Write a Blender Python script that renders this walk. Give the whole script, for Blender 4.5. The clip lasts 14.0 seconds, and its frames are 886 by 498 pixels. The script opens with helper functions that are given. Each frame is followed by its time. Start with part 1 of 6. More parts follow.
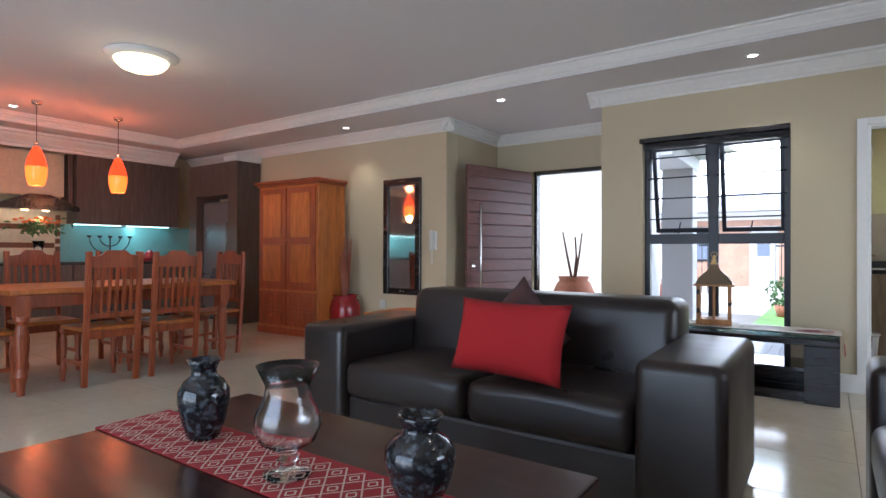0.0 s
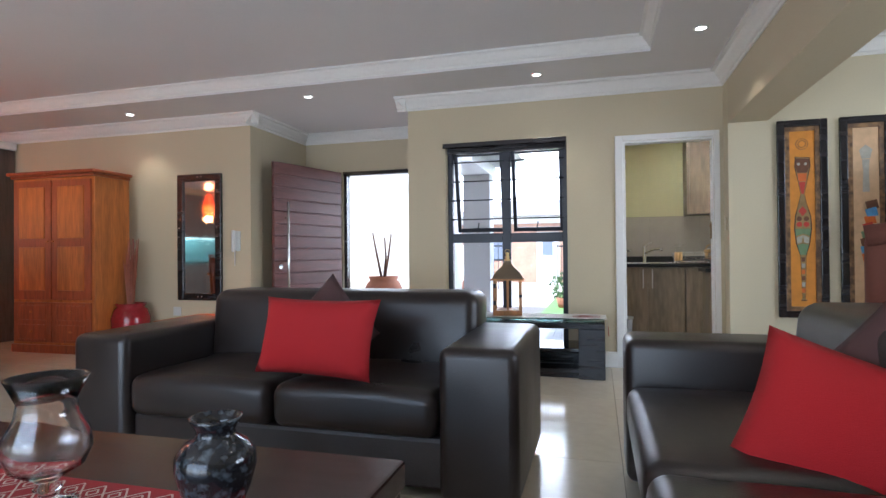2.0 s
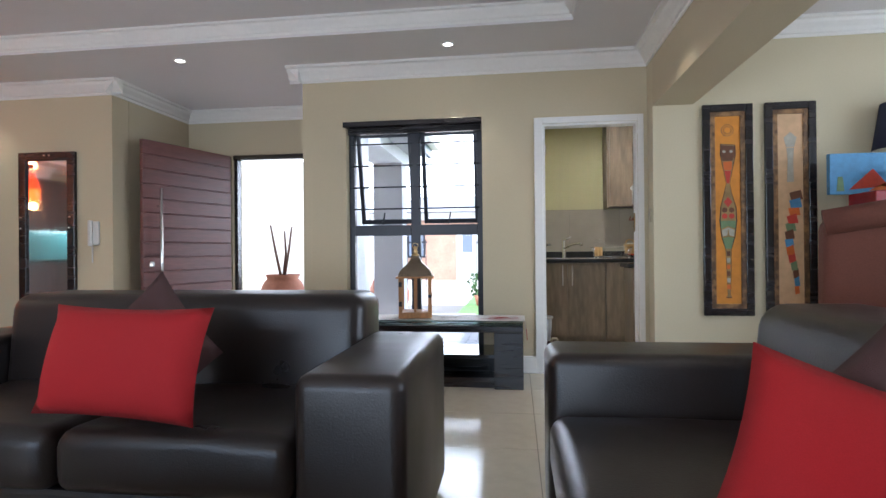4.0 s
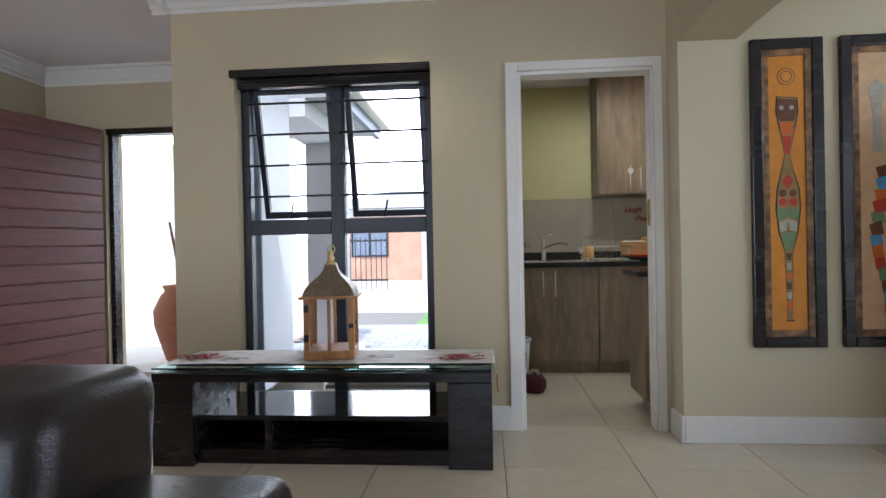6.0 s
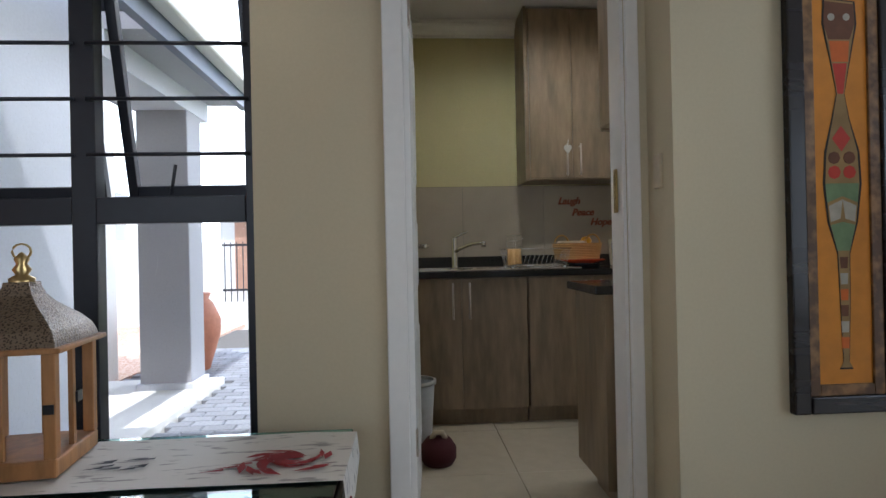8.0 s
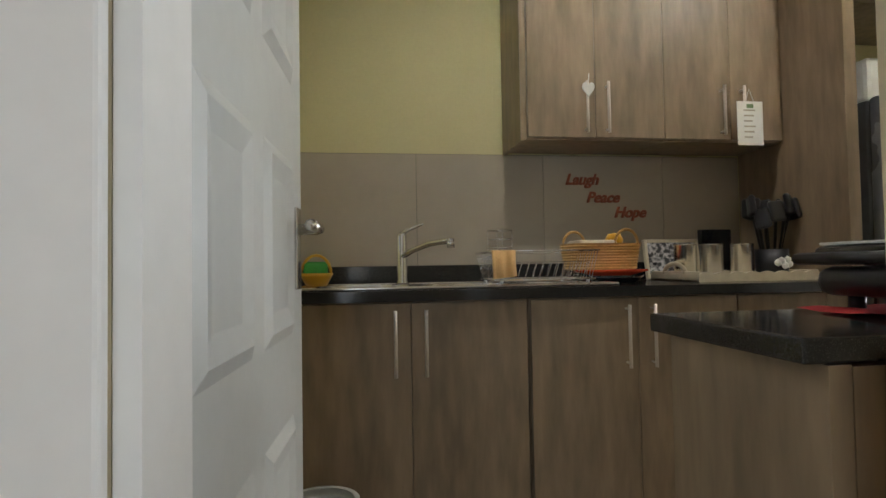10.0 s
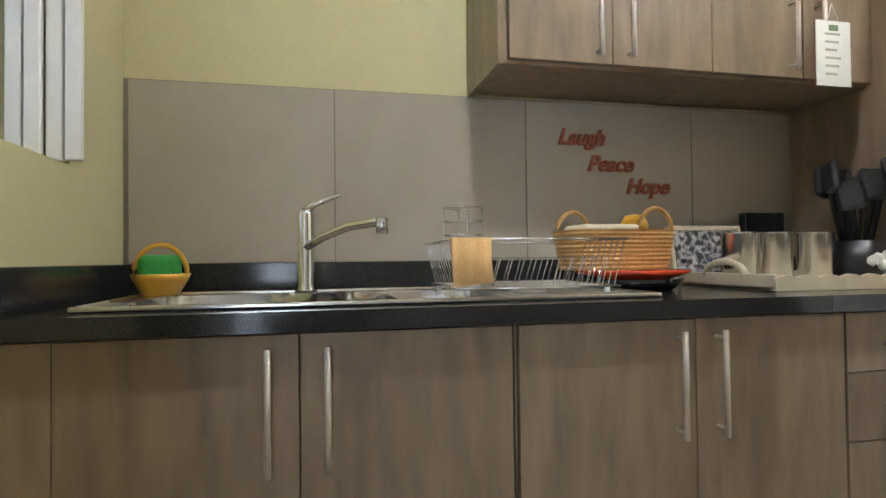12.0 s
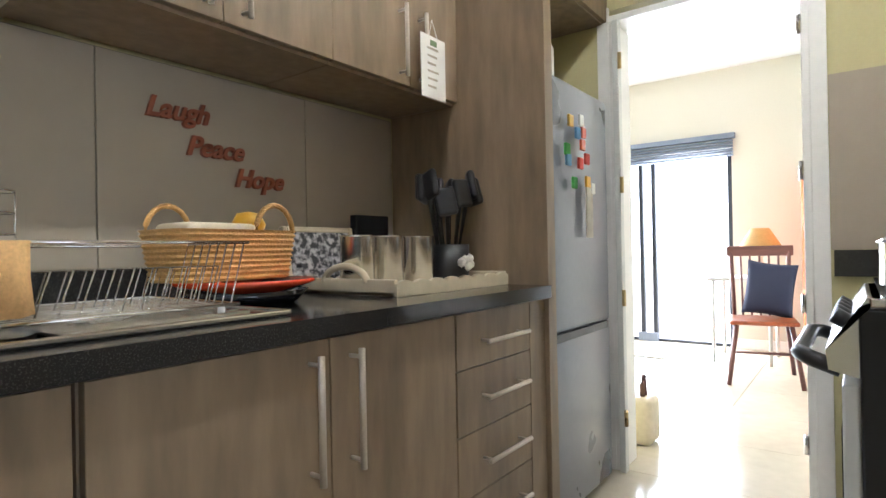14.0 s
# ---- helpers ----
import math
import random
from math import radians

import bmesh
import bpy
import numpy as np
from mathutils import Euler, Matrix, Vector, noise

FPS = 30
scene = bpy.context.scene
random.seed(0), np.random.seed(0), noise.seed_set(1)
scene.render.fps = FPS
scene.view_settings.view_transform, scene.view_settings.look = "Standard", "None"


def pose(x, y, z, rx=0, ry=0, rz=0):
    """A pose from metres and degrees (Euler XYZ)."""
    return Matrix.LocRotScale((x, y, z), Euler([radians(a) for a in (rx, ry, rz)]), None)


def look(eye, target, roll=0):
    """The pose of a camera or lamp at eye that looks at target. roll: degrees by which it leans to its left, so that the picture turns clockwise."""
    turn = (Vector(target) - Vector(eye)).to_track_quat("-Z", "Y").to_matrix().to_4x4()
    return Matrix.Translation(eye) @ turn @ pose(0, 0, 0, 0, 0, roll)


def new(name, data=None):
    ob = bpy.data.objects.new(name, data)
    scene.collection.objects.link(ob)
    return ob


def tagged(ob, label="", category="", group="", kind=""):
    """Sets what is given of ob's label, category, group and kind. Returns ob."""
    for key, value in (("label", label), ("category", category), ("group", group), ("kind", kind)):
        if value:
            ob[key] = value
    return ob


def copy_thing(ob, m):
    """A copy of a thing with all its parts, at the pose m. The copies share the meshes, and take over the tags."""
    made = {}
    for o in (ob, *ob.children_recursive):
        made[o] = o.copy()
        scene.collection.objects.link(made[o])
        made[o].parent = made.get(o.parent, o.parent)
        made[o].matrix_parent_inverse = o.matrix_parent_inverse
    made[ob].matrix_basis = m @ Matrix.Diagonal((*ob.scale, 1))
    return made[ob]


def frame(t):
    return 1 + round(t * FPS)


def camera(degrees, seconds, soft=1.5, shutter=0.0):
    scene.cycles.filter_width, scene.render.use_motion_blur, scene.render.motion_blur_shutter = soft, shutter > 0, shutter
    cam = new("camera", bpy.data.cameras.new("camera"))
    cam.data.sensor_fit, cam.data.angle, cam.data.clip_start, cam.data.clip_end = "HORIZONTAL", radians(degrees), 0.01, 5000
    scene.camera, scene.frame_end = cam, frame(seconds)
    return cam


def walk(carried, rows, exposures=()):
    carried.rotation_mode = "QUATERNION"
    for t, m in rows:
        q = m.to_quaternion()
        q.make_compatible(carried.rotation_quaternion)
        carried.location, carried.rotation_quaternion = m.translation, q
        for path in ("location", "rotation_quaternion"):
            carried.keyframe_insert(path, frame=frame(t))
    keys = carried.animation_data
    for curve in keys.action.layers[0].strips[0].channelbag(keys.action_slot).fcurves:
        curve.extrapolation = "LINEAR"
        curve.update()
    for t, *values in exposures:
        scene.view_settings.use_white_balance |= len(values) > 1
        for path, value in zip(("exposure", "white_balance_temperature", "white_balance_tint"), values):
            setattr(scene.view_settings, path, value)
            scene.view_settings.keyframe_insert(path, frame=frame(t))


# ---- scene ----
cam = camera(77.2, 14.0)
PATH = [
    (0, (0.667, 0.806, 1.069), (-0.475, 2.447, 1.078), 0.2),
    (0.5, (0.632, 0.775, 1.072), (-0.334, 2.526, 1.079), 0.0),
    (1, (0.615, 0.765, 1.082), (-0.185, 2.599, 1.087), -0.2),
    (1.5, (0.644, 0.794, 1.063), (-0.017, 2.682, 1.074), -0.4),
    (2, (0.677, 0.819, 1.037), (0.141, 2.746, 1.055), -0.5),
    (2.5, (0.686, 0.864, 1.005), (0.255, 2.817, 1.03), -0.6),
    (3, (0.687, 0.996, 0.981), (0.335, 2.965, 1.005), -0.7),
    (5.3, (0.705, 2.393, 1.05), (0.496, 4.383, 1.041), -0.9),
    (5.5, (0.712, 2.555, 1.047), (0.513, 4.545, 1.043), -1.1),
    (6, (0.718, 2.896, 1.05), (0.561, 4.89, 1.044), -1.1),
    (6.5, (0.757, 3.265, 1.056), (0.657, 5.263, 1.046), -1.0),
    (7, (0.764, 3.61, 1.042), (0.745, 5.61, 1.038), -1.0),
    (7.5, (0.801, 3.912, 1.024), (0.886, 5.911, 1.025), -0.9),
    (8, (0.908, 4.236, 1.031), (1.038, 6.232, 1.037), -1.2),
    (10.3, (1.105, 5.822, 0.979), (1.386, 7.801, 1.043), -0.9),
    (10.5, (1.127, 5.904, 0.989), (1.394, 7.886, 1.04), -1.0),
    (11, (1.169, 6.131, 0.993), (1.439, 8.112, 1.044), -0.9),
    (11.5, (1.223, 6.333, 0.991), (1.506, 8.312, 1.042), -0.7),
    (12, (1.256, 6.477, 0.991), (1.69, 8.429, 1.026), -0.6),
    (12.5, (1.298, 6.6, 0.998), (2.038, 8.458, 1.017), -0.5),
    (13, (1.342, 6.669, 1.005), (2.397, 8.369, 1.019), -0.8),
    (13.5, (1.367, 6.713, 1.013), (2.762, 8.147, 1.021), -1.1),
    (14, (1.354, 6.738, 1.011), (2.955, 7.937, 1.016), -1.1),
]
walk(cam, [(t, look(eye, target, roll)) for t, eye, target, roll in PATH], [(0, 0.85, 5500, 10), (3.0, 1.1, 5500, 10), (6.0, 0.65, 5700, 10), (7.5, 0.4, 5750, 10), (8.0, 0.15, 5750, 10), (10.5, 0.8, 6200, 8), (11.5, 1.1, 5800, 9), (12.5, 1.8, 5600, 8), (14, 1.5, 5700, 10)])

# ---- world and light ----
world = bpy.data.worlds.new("world")
scene.world = world
world.use_nodes = True
wn = world.node_tree
sky = wn.nodes.new("ShaderNodeTexSky")
sky.sky_type, sky.sun_disc = "NISHITA", False
sky.sun_elevation, sky.sun_rotation = radians(62), radians(158)
wn.nodes["Background"].inputs[1].default_value = 0.15
wn.links.new(sky.outputs[0], wn.nodes["Background"].inputs[0])
sun = new("sun", bpy.data.lights.new("sun", "SUN"))
sun.data.energy, sun.data.angle, sun.data.color = 4.0, radians(0.6), (1, 0.95, 0.88)
sun.matrix_world = look((0, 0, 20), (-4, 10, 0))


def area(name, eye, target, w, h, power, color):
    ob = new(name, bpy.data.lights.new(name, "AREA"))
    ob.data.shape, ob.data.size, ob.data.size_y = "RECTANGLE", w, h
    ob.data.energy, ob.data.color = power, color
    ob.matrix_world = look(eye, target)
    return ob


def bulb(name, place, power, color, radius=0.05):
    ob = new(name, bpy.data.lights.new(name, "POINT"))
    ob.data.energy, ob.data.color, ob.data.shadow_soft_size = power, color, radius
    ob.location = place
    return ob


def spot(name, place, power, color, angle=95):
    ob = new(name, bpy.data.lights.new(name, "SPOT"))
    ob.data.energy, ob.data.color, ob.data.shadow_soft_size = power, color, 0.03
    ob.data.spot_size, ob.data.spot_blend = radians(angle), 0.6
    ob.location = place
    return ob


DAY = (0.86, 0.93, 1.0)
WARM = (1.0, 0.78, 0.52)
# daylight in the glazed openings behind the walk, in the side room and the patio room
area("garden_doors_light", (-1.4, -1.75, 1.25), (-1.4, 2, 1.2), 4.2, 2.0, 56, DAY)
area("side_room_light", (5.25, 3.4, 1.35), (2, 4.4, 1.2), 2.6, 1.9, 30, DAY)
area("patio_light", (7.3, 8.8, 1.0), (4, 7.6, 1.0), 2.0, 1.8, 85, (0.93, 0.97, 1.0))

# ---- materials ----


def mat(name, color, rough=0.5, metal=0.0, bump=0.0, scale=30.0, vary=0.1, big=2.0, stretch=(1, 1, 1), random_piece=0.0,
        glow=0.0, alpha_glass=False, coat=0.0):
    m = bpy.data.materials.new(name)
    m.use_nodes = True
    t = m.node_tree
    b = t.nodes["Principled BSDF"]
    b.inputs["Roughness"].default_value, b.inputs["Metallic"].default_value = rough, metal
    b.inputs["Coat Weight"].default_value = coat
    if alpha_glass:
        b.inputs["Base Color"].default_value = (*color, 1)
        b.inputs["Transmission Weight"].default_value = 1
        b.inputs["IOR"].default_value = 1.45
        return m
    co = t.nodes.new("ShaderNodeTexCoord")
    mp = t.nodes.new("ShaderNodeMapping")
    mp.inputs["Scale"].default_value = stretch
    t.links.new(co.outputs["Object"], mp.inputs[0])
    n1, n2 = t.nodes.new("ShaderNodeTexNoise"), t.nodes.new("ShaderNodeTexNoise")
    n1.inputs["Scale"].default_value, n2.inputs["Scale"].default_value = scale, big
    n1.inputs["Detail"].default_value, n2.inputs["Detail"].default_value = 6, 4
    for n in (n1, n2):
        t.links.new(mp.outputs[0], n.inputs["Vector"])
    add = t.nodes.new("ShaderNodeMath")
    add.operation = "ADD"
    t.links.new(n1.outputs[0], add.inputs[0])
    t.links.new(n2.outputs[0], add.inputs[1])
    r = t.nodes.new("ShaderNodeMapRange")
    r.inputs[1].default_value, r.inputs[2].default_value = 0.7, 1.3
    r.inputs[3].default_value, r.inputs[4].default_value = 1 - vary, 1 + vary
    t.links.new(add.outputs[0], r.inputs[0])
    last = r.outputs[0]
    if random_piece:
        info = t.nodes.new("ShaderNodeObjectInfo")
        rr = t.nodes.new("ShaderNodeMapRange")
        rr.inputs[3].default_value, rr.inputs[4].default_value = 1 - random_piece, 1 + random_piece
        t.links.new(info.outputs["Random"], rr.inputs[0])
        mul = t.nodes.new("ShaderNodeMath")
        mul.operation = "MULTIPLY"
        t.links.new(last, mul.inputs[0])
        t.links.new(rr.outputs[0], mul.inputs[1])
        last = mul.outputs[0]
    vm = t.nodes.new("ShaderNodeVectorMath")
    vm.operation = "SCALE"
    vm.inputs[0].default_value = color
    t.links.new(last, vm.inputs["Scale"])
    t.links.new(vm.outputs[0], b.inputs["Base Color"])
    rg = t.nodes.new("ShaderNodeMapRange")
    rg.inputs[1].default_value, rg.inputs[2].default_value = 0.3, 0.7
    rg.inputs[3].default_value, rg.inputs[4].default_value = max(0.02, rough - 0.06), min(1, rough + 0.06)
    t.links.new(n2.outputs[0], rg.inputs[0])
    t.links.new(rg.outputs[0], b.inputs["Roughness"])
    if bump:
        bp = t.nodes.new("ShaderNodeBump")
        bp.inputs["Strength"].default_value, bp.inputs["Distance"].default_value = bump, 0.01
        t.links.new(n1.outputs[0], bp.inputs["Height"])
        t.links.new(bp.outputs[0], b.inputs["Normal"])
    if glow:
        b.inputs["Emission Color"].default_value = (*color, 1)
        b.inputs["Emission Strength"].default_value = glow
    return m


def two_tone(name, a, b_, scale, rough, kind="VORONOI", low=0.35, high=0.5, bump=0.0, stretch=(1, 1, 1), metal=0.0):
    m = mat(name, a, rough, metal)
    t = m.node_tree
    b = t.nodes["Principled BSDF"]
    co = t.nodes.new("ShaderNodeTexCoord")
    mp = t.nodes.new("ShaderNodeMapping")
    mp.inputs["Scale"].default_value = stretch
    t.links.new(co.outputs["Object"], mp.inputs[0])
    if kind == "VORONOI":
        n = t.nodes.new("ShaderNodeTexVoronoi")
    else:
        n = t.nodes.new("ShaderNodeTexNoise")
        n.inputs["Detail"].default_value = 5
    n.inputs["Scale"].default_value = scale
    t.links.new(mp.outputs[0], n.inputs["Vector"])
    ramp = t.nodes.new("ShaderNodeValToRGB")
    ramp.color_ramp.elements[0].position, ramp.color_ramp.elements[1].position = low, high
    ramp.color_ramp.elements[0].color, ramp.color_ramp.elements[1].color = (*a, 1), (*b_, 1)
    t.links.new(n.outputs[0], ramp.inputs[0])
    t.links.new(ramp.outputs[0], b.inputs["Base Color"])
    if bump:
        bp = t.nodes.new("ShaderNodeBump")
        bp.inputs["Strength"].default_value, bp.inputs["Distance"].default_value = bump, 0.01
        t.links.new(n.outputs[0], bp.inputs["Height"])
        t.links.new(bp.outputs[0], b.inputs["Normal"])
    return m


M_WALL = mat("beige_wall_paint", (0.545, 0.468, 0.318), 0.8, bump=0.05, scale=90, vary=0.03, big=1.2)
M_WALLK = mat("green_beige_paint", (0.52, 0.47, 0.25), 0.75, bump=0.05, scale=90, vary=0.03, big=1.2)
M_WALLR = mat("pale_wall_paint", (0.58, 0.51, 0.35), 0.8, bump=0.05, scale=90, vary=0.03, big=1.2)
M_WALLP = mat("patio_wall_paint", (0.6, 0.57, 0.48), 0.8, bump=0.05, scale=90, vary=0.03, big=1.2)
M_CEIL = mat("ceiling_paint", (0.72, 0.69, 0.68), 0.9, bump=0.03, scale=70, vary=0.02)
M_TRIM = mat("white_trim", (0.78, 0.76, 0.72), 0.5, vary=0.03)
M_TILE = mat("floor_tile", (0.55, 0.49, 0.38), 0.16, bump=0.015, scale=14, vary=0.06, big=1.5, random_piece=0.04)
M_GROUT = mat("grout", (0.2, 0.17, 0.13), 0.9)
M_LEATHER = mat("brown_black_leather", (0.021, 0.015, 0.013), 0.33, bump=0.12, scale=160, vary=0.2, big=3)
M_RED = mat("red_cushion_cloth", (0.38, 0.007, 0.01), 0.85, bump=0.25, scale=350, vary=0.1)
M_BROWN = mat("brown_cushion_cloth", (0.075, 0.035, 0.032), 0.85, bump=0.25, scale=350, vary=0.1)
M_SUEDE = mat("brown_suede", (0.16, 0.055, 0.035), 0.8, bump=0.2, scale=220, vary=0.18, big=4)
M_DARKWOOD = mat("dark_wenge_wood", (0.032, 0.012, 0.009), 0.2, bump=0.03, scale=20, vary=0.3, stretch=(1, 12, 12))
M_BLACKWOOD = mat("black_brown_wood", (0.014, 0.010, 0.010), 0.25, bump=0.03, scale=20, vary=0.3, stretch=(1, 12, 12))
M_PINE = mat("orange_pine", (0.42, 0.13, 0.025), 0.35, bump=0.04, scale=9, vary=0.3, big=2.2, stretch=(6, 6, 0.7))
M_PINEDK = mat("red_pine", (0.27, 0.062, 0.02), 0.35, bump=0.04, scale=9, vary=0.3, big=2.2, stretch=(6, 6, 0.7))
M_DOORWOOD = mat("red_brown_door_wood", (0.13, 0.05, 0.042), 0.45, bump=0.06, scale=9, vary=0.25, stretch=(1, 1, 9), random_piece=0.1)
M_CAB = mat("grey_brown_laminate", (0.235, 0.172, 0.108), 0.42, bump=0.03, scale=6, vary=0.3, big=1.6, stretch=(4.5, 4.5, 0.9), random_piece=0.07)
M_CABDK = mat("dark_grey_laminate", (0.1, 0.075, 0.062), 0.4, bump=0.03, scale=7, vary=0.28, big=2.4, stretch=(9, 9, 0.8), random_piece=0.07)
M_GRANITE = two_tone("black_granite", (0.02, 0.019, 0.018), (0.075, 0.07, 0.063), 420, 0.14, "NOISE", 0.52, 0.8)
M_SPLASH = mat("grey_beige_wall_tile", (0.36, 0.305, 0.23), 0.5, bump=0.02, scale=10, vary=0.05, big=1.3, random_piece=0.03)
M_STEEL = mat("brushed_steel", (0.66, 0.64, 0.6), 0.22, 1.0, scale=60, vary=0.06)
M_HANDLE = mat("satin_nickel", (0.62, 0.56, 0.49), 0.45, 0.8, scale=60, vary=0.05)
M_CHROME = mat("chrome", (0.8, 0.8, 0.8), 0.08, 1.0, vary=0.02)
M_FRIDGE = mat("fridge_grey_steel", (0.19, 0.197, 0.22), 0.3, 0.4, scale=40, vary=0.05)
M_FRAME = mat("charcoal_aluminium", (0.018, 0.02, 0.028), 0.4, 0.1, vary=0.1)
M_BLACK = mat("black_plastic", (0.012, 0.012, 0.014), 0.35, vary=0.1)
M_BLACKGLASS = mat("black_gloss", (0.01, 0.01, 0.012), 0.06, vary=0.05)
M_WHITE = mat("white_enamel", (0.58, 0.58, 0.55), 0.4, vary=0.04)
M_CREAM = mat("cream_painted_wood", (0.55, 0.47, 0.33), 0.5, bump=0.05, vary=0.12)
M_GLASS = mat("clear_glass", (1, 1, 1), 0.0, alpha_glass=True)
M_PANE = mat("window_pane", (1, 1, 1), 0.0, alpha_glass=True)
M_PANE.node_tree.nodes["Principled BSDF"].inputs["IOR"].default_value = 1.05
M_TEAL = mat("teal_edge_glass", (0.35, 0.8, 0.72), 0.02, alpha_glass=True)
M_GREEN_GLASS = mat("green_glass", (0.45, 0.62, 0.06), 0.05, alpha_glass=True)
M_MIRROR = mat("mirror", (0.85, 0.85, 0.85), 0.02, 1.0, vary=0.01)
M_VASE = two_tone("mottled_glaze", (0.012, 0.012, 0.014), (0.085, 0.1, 0.115), 55, 0.09, "NOISE", 0.5, 0.7)
M_RUNNER = mat("red_runner_cloth", (0.33, 0.02, 0.024), 0.85, bump=0.2, scale=300)
M_LINE = mat("cream_thread", (0.66, 0.5, 0.42), 0.85)
M_CLOTH = two_tone("script_cloth", (0.62, 0.6, 0.56), (0.3, 0.29, 0.28), 26, 0.85, "NOISE", 0.58, 0.66, stretch=(0.5, 2.2, 1))
M_CLOTHRED = mat("dark_red_print", (0.26, 0.02, 0.025), 0.85, vary=0.3)
M_CLOTHINK = mat("ink_print", (0.06, 0.065, 0.075), 0.85, vary=0.4)
M_LANTERN = mat("honey_lantern_wood", (0.36, 0.17, 0.06), 0.5, bump=0.06, scale=10, vary=0.3, stretch=(5, 5, 1))
M_ROOFMETAL = two_tone("pierced_bronze", (0.045, 0.03, 0.02), (0.2, 0.15, 0.1), 170, 0.38, "VORONOI", 0.25, 0.5, 0.3, metal=0.6)
M_BRASS = mat("antique_brass", (0.5, 0.36, 0.16), 0.3, 1.0)
M_TERRA = mat("terracotta", (0.36, 0.13, 0.07), 0.7, bump=0.06, scale=30, vary=0.15)
M_REDGLAZE = mat("red_glaze", (0.25, 0.012, 0.015), 0.18, vary=0.2)
M_STICK = mat("dry_stick", (0.12, 0.06, 0.04), 0.8, bump=0.2)
M_PLASTER = mat("outside_plaster", (0.62, 0.64, 0.7), 0.85, bump=0.1, scale=60, vary=0.05)
M_PLASTERGREY = mat("grey_outside_plaster", (0.4, 0.4, 0.43), 0.85, bump=0.1, scale=60, vary=0.05)
M_WHITEWALL = mat("white_garden_wall", (0.8, 0.79, 0.76), 0.85, bump=0.1, scale=60, vary=0.04)
M_EAVE = mat("blue_grey_fascia", (0.16, 0.19, 0.25), 0.5, vary=0.06)
M_PAVER = mat("grey_paver", (0.26, 0.27, 0.3), 0.8, bump=0.2, scale=50, vary=0.15, random_piece=0.14)
M_SAND = mat("joint_sand", (0.12, 0.11, 0.1), 0.95)
M_GRASS = mat("lawn", (0.09, 0.2, 0.035), 0.9, bump=0.5, scale=70, vary=0.35)
M_EARTH = mat("ground", (0.5, 0.47, 0.43), 0.9, bump=0.2, scale=20, vary=0.12)
M_GRAVEL = two_tone("red_gravel", (0.42, 0.2, 0.12), (0.6, 0.45, 0.36), 40, 0.9, "VORONOI", 0.1, 0.7, 0.5)
M_BRICK = mat("orange_brick", (0.46, 0.27, 0.19), 0.85, bump=0.15, scale=30, vary=0.2)
M_ROOFTILE = mat("grey_roof_sheet", (0.2, 0.2, 0.22), 0.7, vary=0.12)
M_LEAF = mat("shrub_leaf", (0.05, 0.11, 0.03), 0.7, vary=0.4)
M_ORANGE = mat("orange_art_paper", (0.62, 0.24, 0.025), 0.7, bump=0.04, scale=20, vary=0.12, big=4)
M_PEACH = mat("peach_art_paper", (0.62, 0.4, 0.22), 0.7, bump=0.04, scale=20, vary=0.12, big=4)
M_MAT = two_tone("bronze_mount", (0.1, 0.05, 0.02), (0.3, 0.16, 0.06), 22, 0.5, "NOISE", 0.4, 0.65)
M_ARTRED = mat("art_red", (0.5, 0.05, 0.03), 0.7, vary=0.15)
M_ARTORANGE = mat("art_orange", (0.62, 0.14, 0.02), 0.7, vary=0.15)
M_ARTBROWN = mat("art_brown", (0.14, 0.055, 0.025), 0.7, vary=0.2)
M_ARTGREEN = mat("art_green", (0.16, 0.24, 0.12), 0.7, vary=0.2)
M_ARTGREY = mat("art_grey", (0.4, 0.37, 0.3), 0.7, vary=0.2)
M_ARTBLUE = mat("art_blue", (0.1, 0.28, 0.5), 0.6, vary=0.2)
M_ARTOLIVE = mat("art_olive", (0.3, 0.19, 0.07), 0.7, vary=0.3, scale=12)
M_INK = mat("ink_line", (0.02, 0.015, 0.012), 0.7)
M_NAVY = mat("navy_shade", (0.02, 0.025, 0.06), 0.8, bump=0.1, scale=200)
M_STRAW = mat("woven_straw", (0.52, 0.3, 0.1), 0.75, bump=0.5, scale=120, vary=0.3, stretch=(1, 1, 3))
M_RUST = mat("rust_letters", (0.27, 0.07, 0.03), 0.5, vary=0.25)
M_PEACHCLOTH = mat("peach_dishcloth", (0.66, 0.4, 0.16), 0.9, bump=0.3, scale=200, vary=0.15)
M_YELLOW = mat("yellow_plastic", (0.62, 0.33, 0.02), 0.35, vary=0.06)
M_GREENSP = mat("green_sponge", (0.04, 0.28, 0.04), 0.8, bump=0.4, scale=150)
M_REDPLATE = mat("orange_red_plate", (0.5, 0.06, 0.02), 0.2)
M_PAPER = mat("white_card", (0.74, 0.74, 0.7), 0.7, vary=0.04)
M_MAROON = mat("maroon_felt", (0.06, 0.008, 0.012), 0.9, bump=0.3, scale=200)
M_GREYPLASTIC = mat("pale_grey_plastic", (0.55, 0.57, 0.6), 0.4)
M_TEALGLASS = mat("teal_splashback", (0.2, 0.42, 0.42), 0.15, vary=0.06)
M_PENDANT = mat("orange_pendant_glass", (1.0, 0.06, 0.01), 0.2, glow=0.85)
M_PENDANTHOT = mat("pendant_hot_glass", (1.0, 0.15, 0.015), 0.2, glow=1.35)
M_LAMPGLOW = mat("lit_lamp_glass", (1.0, 0.72, 0.36), 0.3, glow=2.6)
M_LED = mat("lit_downlight", (1.0, 0.95, 0.86), 0.3, glow=9)
M_UNDERLIGHT = mat("cabinet_strip_light", (0.7, 1.0, 0.95), 0.3, glow=3)

